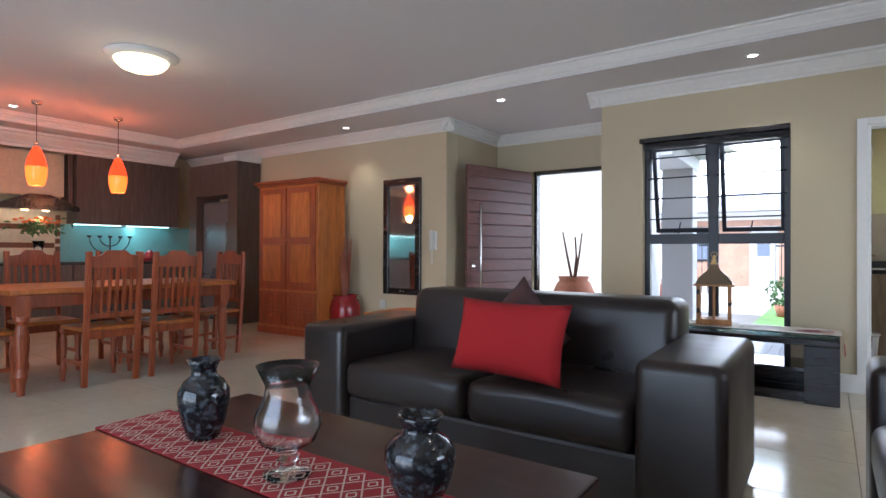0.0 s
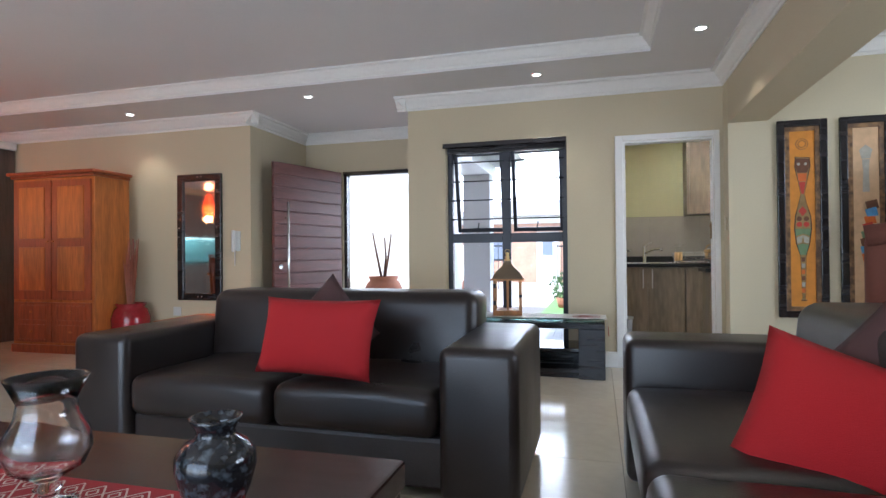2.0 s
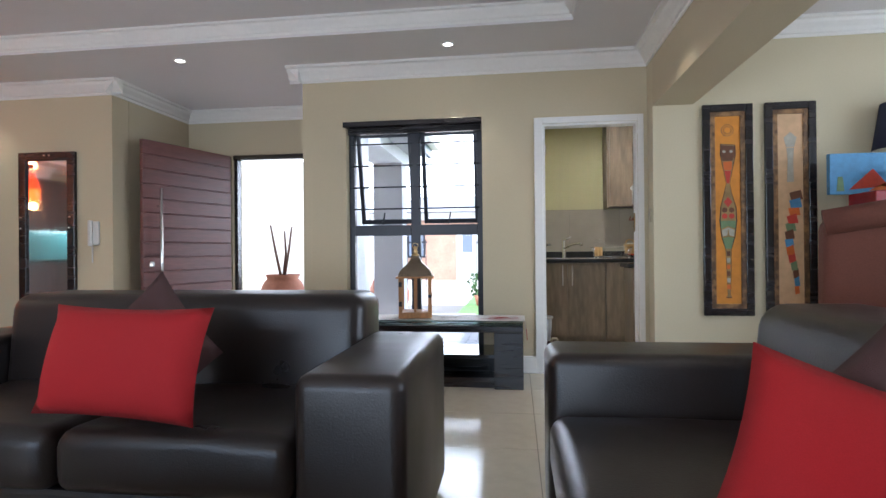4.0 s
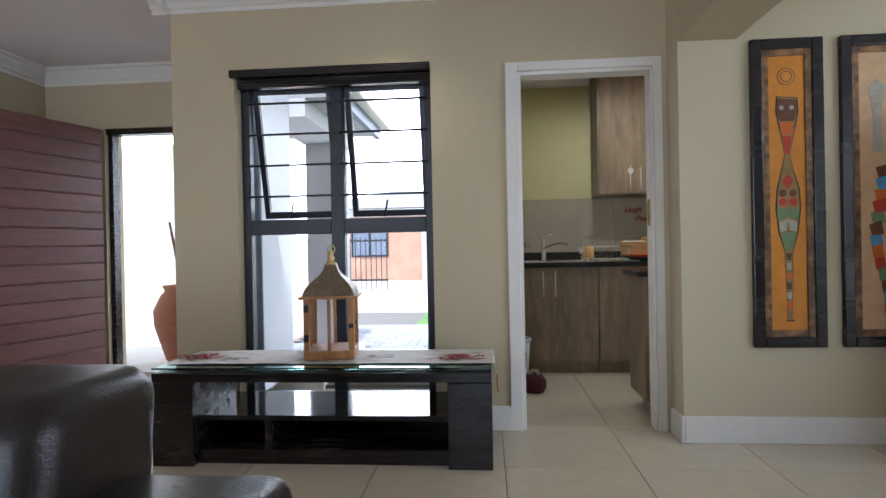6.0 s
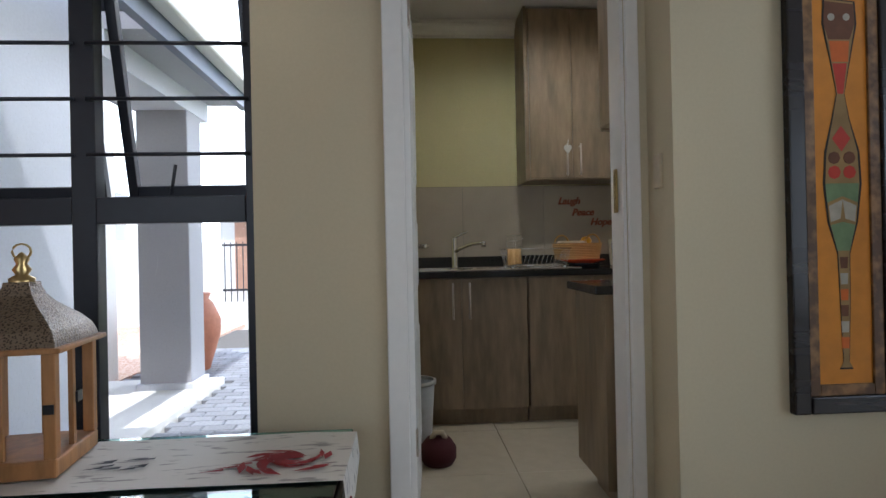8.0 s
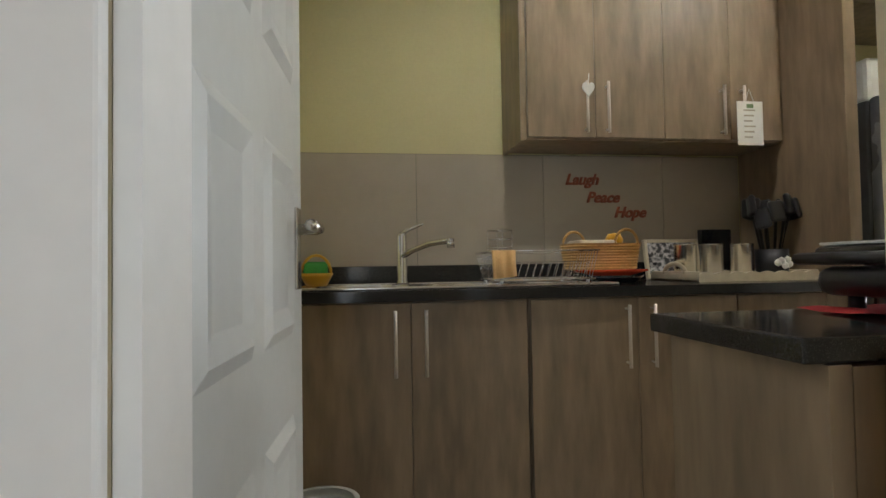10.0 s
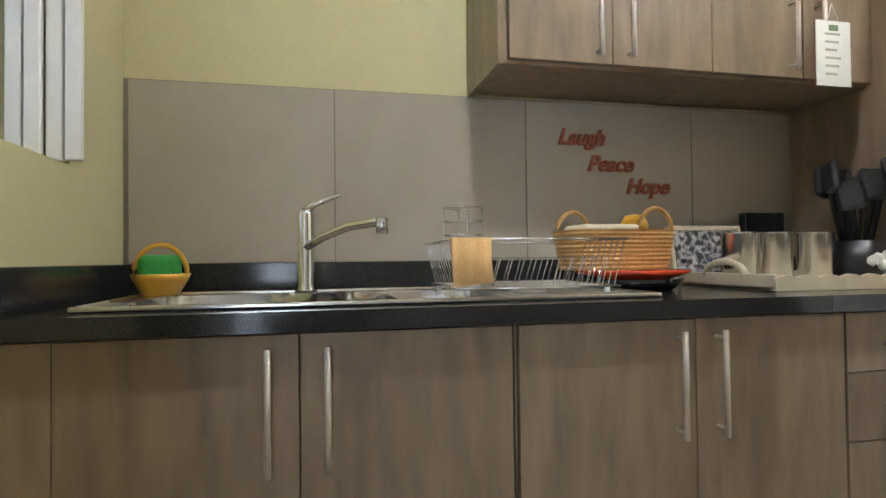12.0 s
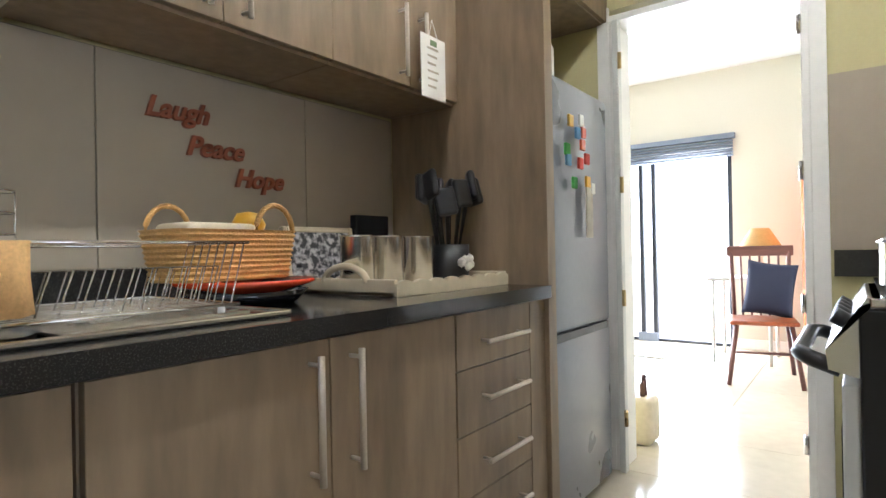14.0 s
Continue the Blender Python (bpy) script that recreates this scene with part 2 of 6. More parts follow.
M_SKY = mat("hazy_sky", (0.95, 0.97, 1.0), 1.0, glow=2.4, vary=0.0)

# ---- mesh helpers ----


def finish(bm, name, material, smooth=False):
    me = bpy.data.meshes.new(name)
    bmesh.ops.recalc_face_normals(bm, faces=bm.faces)
    bm.to_mesh(me)
    bm.free()
    me.materials.append(material)
    if smooth:
        me.polygons.foreach_set("use_smooth", [True] * len(me.polygons))
    return me


def add_box(bm, x0, x1, y0, y1, z0, z1, bevel=0.0, seg=2, m=None):
    r = bmesh.ops.create_cube(bm, size=1)
    vs = r["verts"]
    bmesh.ops.scale(bm, vec=(x1 - x0, y1 - y0, z1 - z0), verts=vs)
    bmesh.ops.translate(bm, vec=((x0 + x1) / 2, (y0 + y1) / 2, (z0 + z1) / 2), verts=vs)
    if m is not None:
        bmesh.ops.transform(bm, matrix=m, verts=vs)
    if bevel:
        es = list({e for v in vs for e in v.link_edges})
        bmesh.ops.bevel(bm, geom=es, offset=bevel, segments=seg, affect="EDGES", profile=0.5)


def add_tube(bm, pts, r, n=8, r2=None, cap=True):
    pts = [Vector(p) for p in pts]
    rings = []
    for i, p in enumerate(pts):
        d = (pts[min(i + 1, len(pts) - 1)] - pts[max(i - 1, 0)]).normalized()
        a = d.orthogonal().normalized() if abs(d.z) > 0.98 else d.cross(Vector((0, 0, 1))).normalized()
        b = d.cross(a).normalized()
        k = r if r2 is None else r + (r2 - r) * i / max(1, len(pts) - 1)
        rings.append([bm.verts.new(p + (a * math.cos(2 * math.pi * j / n) + b * math.sin(2 * math.pi * j / n)) * k) for j in range(n)])
    for u, v in zip(rings, rings[1:]):
        for j in range(n):
            bm.faces.new((u[j], u[(j + 1) % n], v[(j + 1) % n], v[j]))
    if cap:
        bm.faces.new(rings[0])
        bm.faces.new(rings[-1])


def add_lathe(bm, profile, n=24, at=(0, 0, 0)):
    rings = []
    for r, z in profile:
        if r < 1e-5:
            rings.append([bm.verts.new((at[0], at[1], at[2] + z))])
        else:
            rings.append([bm.verts.new((at[0] + r * math.cos(2 * math.pi * j / n), at[1] + r * math.sin(2 * math.pi * j / n), at[2] + z)) for j in range(n)])
    for u, v in zip(rings, rings[1:]):
        for j in range(n):
            k = (j + 1) % n
            if len(u) == 1 and len(v) == 1:
                continue
            if len(u) == 1:
                bm.faces.new((u[0], v[k], v[j]))
            elif len(v) == 1:
                bm.faces.new((u[j], u[k], v[0]))
            else:
                bm.faces.new((u[j], u[k], v[k], v[j]))


def add_poly(bm, pts, depth, m=None):
    """A flat outline in x and z, made depth thick along y."""
    a = [bm.verts.new((p[0], 0, p[1])) for p in pts]
    b = [bm.verts.new((p[0], depth, p[1])) for p in pts]
    bm.faces.new(a)
    bm.faces.new(b[::-1])
    for i in range(len(pts)):
        j = (i + 1) % len(pts)
        bm.faces.new((a[i], a[j], b[j], b[i]))
    if m is not None:
        bmesh.ops.transform(bm, matrix=m, verts=a + b)


def add_pillow(bm, w, h, d, m, n=12):
    """A stuffed cushion in x and z, pinched at its corners."""
    rows = {}
    for side in (1, -1):
        for i in range(n + 1):
            for j in range(n + 1):
                u, v = 2 * i / n - 1, 2 * j / n - 1
                edge = i in (0, n) or j in (0, n)
                if edge and side == -1:
                    rows[side, i, j] = rows[1, i, j]
                    continue
                pinch = 1 - 0.07 * (1 - abs(u) ** 2) * abs(v) ** 3
                pinch2 = 1 - 0.07 * (1 - abs(v) ** 2) * abs(u) ** 3
                t = (max(0, 1 - u * u) * max(0, 1 - v * v)) ** 0.45
                rows[side, i, j] = bm.verts.new(m @ Vector((u * w / 2 * pinch2, side * d / 2 * t, v * h / 2 * pinch)))
    for side in (1, -1):
        for i in range(n):
            for j in range(n):
                f = [rows[side, i, j], rows[side, i + 1, j], rows[side, i + 1, j + 1], rows[side, i, j + 1]]
                try:
                    bm.faces.new(f if side == 1 else f[::-1])
                except ValueError:
                    pass


def part(name, bm, material, parent=None, label="", smooth=False):
    ob = new(name, finish(bm, name, material, smooth))
    if parent is not None:
        ob.parent = parent
    if label:
        tagged(ob, label)
    return ob


def box_part(name, dims, material, parent=None, label="", bevel=0.0, m=None, seg=2):
    bm = bmesh.new()
    add_box(bm, *dims, bevel=bevel, m=m, seg=seg)
    return part(name, bm, material, parent, label)


def tube_part(name, pts, r, material, parent=None, label="", n=8, r2=None):
    bm = bmesh.new()
    add_tube(bm, pts, r, n, r2)
    return part(name, bm, material, parent, label, True)


def lathe_part(name, profile, material, parent=None, label="", at=(0, 0, 0), n=28, smooth=True):
    bm = bmesh.new()
    add_lathe(bm, profile, n, at)
    return part(name, bm, material, parent, label, smooth)


def thing(name, label, category, place=(0, 0, 0), turn=0, group="", kind=""):
    ob = new(name)
    ob.empty_display_size = 0.1
    ob.matrix_world = pose(*place, 0, 0, turn)
    return tagged(ob, label, category, group, kind)


def structure(name, boxes, material, label, bevel=0.0):
    bm = bmesh.new()
    for b in boxes:
        add_box(bm, *b, bevel=bevel)
    return tagged(part(name, bm, material), label, name.split("_")[0], "", "structure")

# ---- large structure ----
CEIL = 2.6
structure("wall_window", [(-1.14, -0.756, 6.08, 6.30, 0, CEIL), (-0.756, 0.412, 6.08, 6.30, 2.115, CEIL), (-0.756, 0.412, 6.08, 6.30, 0, 0.14),
                          (0.412, 0.907, 6.08, 6.30, 0, CEIL), (0.907, 1.658, 6.08, 6.19, 2.04, CEIL), (1.658, 1.735, 6.08, 6.19, 0, CEIL)],
          M_WALL, "beige painted wall with a tall window and a doorway")
structure("wall_pictures", [(1.735, 5.4, 5.90, 6.297, 0, 2.72)], M_WALLR, "pale beige painted wall behind two framed pictures")
structure("wall_mirror", [(-8.25, -2.985, 6.12, 6.34, 0, CEIL)], M_WALL, "beige painted wall behind the wardrobe and mirror")
structure("wall_hall_side", [(-3.2, -2.985, 6.343, 7.54, 0, CEIL)], M_WALL, "beige painted side wall of the entrance")
structure("wall_hall_other_side", [(-1.14, -0.95, 6.303, 7.54, 0, CEIL)], M_PLASTER, "pale plaster wall between entrance and window")
structure("wall_entrance", [(-2.982, -2.46, 7.32, 7.54, 0, CEIL), (-2.46, -1.25, 7.32, 7.54, 2.1, CEIL), (-1.25, -1.143, 7.32, 7.54, 0, CEIL)],
          M_WALL, "beige painted wall round the front door")
structure("wall_far_kitchen", [(-8.47, -8.25, -1.8, 6.34, 0, 2.72)], M_WALL, "beige wall behind the dining kitchen")
structure("wall_garden", [(-8.25, -3.6, -2.0, -1.8, 0, 2.72), (0.9, 5.4, -2.0, -1.8, 0, 2.72), (-3.6, 0.9, -2.0, -1.8, 2.25, 2.72)], M_WALL, "beige wall with wide garden doors")
structure("wall_side_room", [(5.4, 5.6, -2.0, 2.0, 0, 2.72), (5.4, 5.6, 4.8, 6.3, 0, 2.72), (5.4, 5.6, 2.0, 4.8, 2.35, 2.72), (5.4, 5.6, 2.0, 4.8, 0, 0.35)], M_WALLR, "pale wall of the side room")
structure("beam", [(1.735, 2.03, -1.8, 5.898, 2.105, 2.72)], M_WALL, "beige painted beam between the two rooms")
structure("wall_kitchen_left", [(0.54, 0.76, 6.303, 6.85, 0, CEIL), (0.54, 0.76, 7.74, 8.28, 0, CEIL), (0.54, 0.76, 6.85, 7.74, 0, 1.19), (0.54, 0.76, 6.85, 7.74, 2.15, CEIL)],
          M_WALLK, "green-beige kitchen wall with a small window")
structure("wall_kitchen_back", [(0.76, 3.85, 8.06, 8.28, 0, CEIL)], M_WALLK, "green-beige painted kitchen wall")
structure("wall_kitchen_end", [(3.85, 4.02, 6.30, 6.87, 0, 2.8), (3.85, 4.02, 6.87, 7.635, 2.09, 2.8), (3.85, 4.02, 7.635, 8.28, 0, 2.8)], M_WALLK, "green-beige kitchen wall with an open doorway")
structure("wall_patio", [(7.4, 7.6, 6.8, 7.72, 0, 2.75), (7.4, 7.6, 7.72, 10.4, 1.97, 2.75), (4.02, 7.4, 10.4, 10.6, 0, 2.75), (4.02, 7.6, 6.6, 6.8, 0, 2.75), (3.85, 4.02, 8.283, 10.6, 0, 2.75)],
          M_WALLP, "pale wall of the patio room")
# ceilings: a flat border round a raised tray
structure("ceiling", [(-8.25, 1.735, 5.39, 6.08, CEIL, 2.9), (1.09, 1.735, -1.8, 5.39, CEIL, 2.9), (-8.25, -7.35, -1.8, 5.39, CEIL, 2.9), (-7.35, 1.09, -1.8, -1.2, CEIL, 2.9),
                      (-7.35, 1.09, -1.2, 5.39, 2.72, 2.9), (-2.985, -1.14, 6.08, 7.32, CEIL, 2.9)], M_CEIL, "white painted ceiling with a raised tray")
structure("ceiling_side_room", [(2.03, 5.4, -1.8, 5.9, 2.7, 2.9)], M_CEIL, "white painted ceiling of the side room")
structure("ceiling_kitchen", [(0.76, 3.85, 6.3, 8.06, CEIL, 2.9)], M_CEIL, "white painted kitchen ceiling")
structure("ceiling_patio", [(4.02, 7.4, 6.8, 10.4, 2.75, 2.95)], M_CEIL, "white painted patio room ceiling")
structure("roof", [(-8.47, 5.6, -2.0, 6.3, 2.905, 3.0), (-3.15, -0.95, 6.3, 7.54, 2.905, 3.0)], M_ROOFTILE, "flat grey roof slab")
structure("floor", [(-8.25, 5.4, -1.8, 6.3, -0.15, -0.006), (-2.985, -1.14, 6.3, 7.6, -0.15, -0.006), (0.76, 4.02, 6.3, 8.06, -0.15, -0.006), (4.02, 7.6, 6.8, 10.4, -0.15, -0.006)],
          M_GROUT, "dark grout bed under cream floor tiles")


def cornice(name, a, b, side, z=CEIL, size=0.13, label="white stepped plaster cornice"):
    """A stepped cove from a to b; side is the way into the room."""
    prof = [(0, 0), (size * 0.85, 0), (size * 0.85, -size * 0.16), (size * 0.62, -size * 0.2), (size * 0.55, -size * 0.36), (size * 0.3, -size * 0.6),
            (size * 0.2, -size * 0.78), (size * 0.08, -size * 0.82), (size * 0.08, -size), (0, -size)]
    bm = bmesh.new()
    ends = []
    for p in (a, b):
        ends.append([bm.verts.new((p[0] + side[0] * q, p[1] + side[1] * q, z + h - 0.001)) for q, h in prof])
    for i in range(len(prof)):
        j = (i + 1) % len(prof)
        bm.faces.new((ends[0][i], ends[0][j], ends[1][j], ends[1][i]))
    bm.faces.new(ends[0])
    bm.faces.new(ends[1][::-1])
    return tagged(part(name, bm, M_TRIM), label, "cornice", "", "structure")


cornice("cornice_window_wall", (-1.25, 6.08), (1.735, 6.08), (0, -1))
cornice("cornice_beam", (1.735, 6.08), (1.735, -1.8), (-1, 0))
cornice("cornice_mirror_wall", (-8.25, 6.12), (-2.875, 6.12), (0, -1))
cornice("cornice_hall_side", (-2.985, 6.03), (-2.985, 7.32), (1, 0))
cornice("cornice_hall_back", (-2.985, 7.32), (-1.14, 7.32), (0, -1))
cornice("cornice_hall_other", (-1.14, 5.99), (-1.14, 7.32), (-1, 0))
cornice("cornice_pictures", (2.03, 5.90), (5.4, 5.90), (0, -1), 2.7)
cornice("cornice_kitchen", (0.76, 8.06), (3.85, 8.06), (0, -1), CEIL, 0.1)
cornice("cornice_kitchen_left", (0.76, 6.3), (0.76, 8.06), (1, 0), CEIL, 0.1)
cornice("cornice_far_kitchen", (-7.9, 1.5), (-7.9, 5.6), (1, 0), CEIL, 0.2)
# the tray's own stepped moulding
for nm, a, b, s in (("moulding_tray_window", (-7.35, 5.39), (1.09, 5.39), (0, -1)), ("moulding_tray_beam", (1.09, 5.39), (1.09, -1.2), (-1, 0)),
                    ("moulding_tray_kitchen", (-7.35, 5.39), (-7.35, -1.2), (1, 0))):
    cornice(nm, a, b, s, 2.72, 0.1, "cream stepped moulding of the raised tray")
for nm, d in (("baseboard_window", (0.415, 0.845, 6.062, 6.079, 0, 0.14)), ("baseboard_window_end", (-1.14, -0.76, 6.062, 6.079, 0, 0.14)),
              ("baseboard_pictures", (1.735, 5.4, 5.882, 5.899, 0, 0.14)), ("baseboard_reveal", (1.716, 1.734, 5.882, 6.06, 0, 0.14)),
              ("baseboard_mirror", (-8.25, -2.985, 6.102, 6.119, 0, 0.14)), ("baseboard_patio", (7.38, 7.399, 6.8, 7.72, 0, 0.1))):
    ob = box_part(nm, d, M_TRIM, bevel=0.005)
    tagged(ob, "white painted skirting board", "baseboard", "", "structure")

# ---- outside ----
ground = box_part("ground", (-3000, 3000, 7.6, 3000, -0.9, -0.16), M_EARTH)
tagged(ground, "pale dusty driveway ground", "ground", "", "structure")
lawn = box_part("lawn", (-0.35, 6.0, 11.0, 18.5, -0.2, -0.09), M_GRASS)
tagged(lawn, "bright green lawn", "grass", "", "stuff")
gravel = box_part("gravel_bed", (-5.0, -1.75, 9.3, 13.5, -0.2, -0.1), M_GRAVEL)
tagged(gravel, "red-brown gravel bed", "gravel", "", "stuff")
porch = box_part("porch_floor", (-4.2, -0.7, 7.56, 9.2, -0.2, -0.03), M_WHITEWALL, bevel=0.01)
tagged(porch, "pale porch slab", "floor", "", "structure")
ext = box_part("ground_behind", (-3000, 3000, -3000, -2.3, -0.9, -0.16), M_EARTH)
tagged(ext, "pale ground behind the house", "ground", "", "structure")
for nm, d, mt, lb in (("garden_wall", (-9.0, -4.0, 7.7, 7.9, -0.16, 2.6), M_WHITEWALL, "white rendered outside wall"),
                      ("garden_wall_low", (-7.0, -2.2, 13.6, 13.8, -0.16, 1.25), M_WHITEWALL, "low white garden wall"),
                      ("porch_side_wall", (-4.2, -4.0, 7.56, 9.6, -0.03, 2.6), M_WHITEWALL, "white rendered porch wall")):
    tagged(box_part(nm, d, mt), lb, "wall", "", "structure")
bm = bmesh.new()
for k in range(24):
    a, b = [math.radians(-25 + 230 * j / 24) for j in (k, k + 1)]
    bm.faces.new([bm.verts.new((70 * math.cos(q), 70 * math.sin(q), z)) for q, z in ((a, -2), (b, -2), (b, 60), (a, 60))])
tagged(part("backdrop", bm, M_SKY), "bright hazy white sky in the distance", "sky", "", "structure")
tagged(box_part("porch_end_wall", (-4.0, -1.8, 9.4, 9.6, -0.16, 2.36), M_WHITEWALL), "white rendered wall across the porch", "wall", "", "structure")
pil = thing("porch_pillar", "square grey rendered porch pillar with a plinth", "pillar", (-1.03, 8.95, -0.1))
box_part("shaft", (-0.2, 0.2, -0.15, 0.15, 0.0, 2.35), M_PLASTERGREY, pil, bevel=0.01)
box_part("plinth", (-0.225, 0.225, -0.175, 0.175, -0.02, 0.12), M_PLASTER, pil, bevel=0.008)
pr = thing("porch_roof", "grey porch roof with soffit, fascia and gutter", "roof", (0, 0, 0))
box_part("soffit", (-1.6, -0.55, 7.57, 9.3, 2.36, 2.46), M_PLASTERGREY, pr)
box_part("beam", (-1.25, -0.82, 7.57, 9.25, 2.2, 2.36), M_PLASTER, pr)
box_part("fascia", (-0.56, -0.5, 6.4, 9.35, 2.33, 2.58), M_EAVE, pr, "blue-grey painted fascia board")
box_part("gutter", (-0.5, -0.38, 6.4, 9.38, 2.44, 2.56), M_TRIM, pr, "white metal gutter", bevel=0.02)
box_part("roof_sheet", (-1.6, -0.48, 7.55, 9.4, 2.60, 2.66), M_ROOFTILE, pr)
dp = tube_part("downpipe", [(-0.915, 6.75, -0.1), (-0.915, 6.75, 2.5)], 0.035, M_EAVE)
tagged(dp, "dark blue-grey rainwater downpipe on the wall", "pipe")


def far_house(x, y, w, h, turn, label):
    t = thing("house", label, "house", (x, y, -0.16), turn)
    box_part("wall", (-w / 2, w / 2, 0, 5, 0, h), M_WHITEWALL, t)
    box_part("brick_panel", (-w / 2 + 0.5, w / 2 - 0.5, -0.05, 0, 0, h - 0.3), M_BRICK, t, "orange face brick panel")
    bm = bmesh.new()
    a = [bm.verts.new(p) for p in ((-w / 2 - 0.4, -0.5, h), (w / 2 + 0.4, -0.5, h), (w / 2 + 0.4, 5.5, h), (-w / 2 - 0.4, 5.5, h))]
    b = [bm.verts.new((-w / 2 + 2, 2.5, h + 0.9)), bm.verts.new((w / 2 - 2, 2.5, h + 0.9))]
    for f in ((a[0], a[1], b[1], b[0]), (a[1], a[2], b[1]), (a[2], a[3], b[0], b[1]), (a[3], a[0], b[0]), (a[3], a[2], a[1], a[0])):
        bm.faces.new(f)
    part("roof", bm, M_ROOFTILE, t, "low grey hipped roof")
    for k, wx in enumerate((-w * 0.28, w * 0.2)):
        win = box_part("window", (wx - 0.7, wx + 0.7, -0.09, -0.05, 0.9, 2.0), M_FRAME, t)
        for px in (-0.34, 0.34):
            box_part("pane", (wx + px - 0.29, wx + px + 0.29, -0.1, -0.088, 0.97, 1.93), M_EAVE, win)
    dr = box_part("door", (w * 0.02 - 0.45, w * 0.02 + 0.45, -0.09, -0.05, 0, 2.05), M_WHITE, t)
    box_part("pane", (w * 0.02 - 0.2, w * 0.02 + 0.2, -0.1, -0.088, 1.1, 1.8), M_EAVE, dr)
    return t


far_house(-1.4, 23.5, 8.0, 2.7, 0, "far single-storey house of orange brick and white plaster")
far_house(-11.5, 21.5, 8.0, 2.7, 0, "far white house with grey roof beside the drive")


def rail_fence(x0, x1, y, label):
    t = thing("fence", label, "fence", (x0, y, -0.16))
    for z in (0.35, 1.4):
        box_part("rail", (0, x1 - x0, -0.02, 0.02, z, z + 0.05), M_FRAME, t)
    n = int((x1 - x0) / 0.14)
    for i in range(n + 1):
        box_part("bar", (i * 0.14 - 0.01, i * 0.14 + 0.01, -0.01, 0.01, 0.1, 1.5), M_FRAME, t)


rail_fence(-4.6, -1.9, 17.5, "black metal palisade gate across the drive")
rail_fence(-0.6, 1.2, 19.5, "black metal fence before the far house")


def pot_plant(x, y, z, h, label, sticks):
    t = thing("clay_pot", label, "pot", (x, y, z))
    lathe_part("pot", [(0, 0), (h * 0.2, 0), (h * 0.25, h * 0.06), (h * 0.38, h * 0.5), (h * 0.39, h * 0.68), (h * 0.3, h * 0.88), (h * 0.25, h * 0.93), (h * 0.28, h), (h * 0.24, h),
                       (h * 0.21, h * 0.92), (0, h * 0.9)], M_TERRA, t)
    for dx, dy, hh, bend in sticks:
        tube_part("stick", [(dx * 0.1, dy * 0.1, h * 0.9), (dx * 0.5 + bend, dy * 0.5, h + hh * 0.5), (dx, dy, h + hh)], 0.02, M_STICK, t, "dry brown branch", 6, 0.011)
    return t


pot_plant(-2.23, 8.13, -0.03, 0.76, "tall terracotta pot with dry sticks on the porch", [(-0.16, 0, 0.62, -0.02), (0.1, 0.05, 0.6, 0.02), (-0.02, 0.1, 0.55, 0.03)])
pot_plant(-1.27, 9.85, -0.16, 0.82, "terracotta pot with dry sticks beside the pillar", [(0.1, 0.02, 0.8, 0.03), (-0.1, 0.05, 0.7, -0.02)])


def shrub(x, y, z, r, label):
    t = thing("shrub", label, "shrub", (x, y, z))
    rnd = random.Random(int(x * 100) + 7)
    bm = bmesh.new()
    for i in range(420):
        v = Vector((rnd.gauss(0, 1), rnd.gauss(0, 1), rnd.gauss(0, 1))).normalized() * r * (0.55 + 0.5 * rnd.random())
        s = r * 0.14
        m = Matrix.Translation(v + Vector((0, 0, r * 1.3))) @ Euler((rnd.random() * 6, rnd.random() * 6, rnd.random() * 6)).to_matrix().to_4x4()
        bm.faces.new([bm.verts.new(m @ Vector(p)) for p in ((-s, 0, 0), (0, -s * 0.45, 0), (s, 0, 0), (0, s * 0.45, 0))])
    part("crown", bm, M_LEAF, t)
    tube_part("trunk", [(0, 0, 0), (0, 0, r * 1.2)], 0.03, M_STICK, t, "", 6)
    lathe_part("planter", [(0, 0), (r * 0.5, 0), (r * 0.65, r * 0.6), (r * 0.6, r * 0.6), (0, r * 0.55)], M_TERRA, t, "terracotta planter")


shrub(0.05, 12.6, -0.09, 0.33, "round green shrub in a clay planter on the lawn")

# ---- windows and doors ----


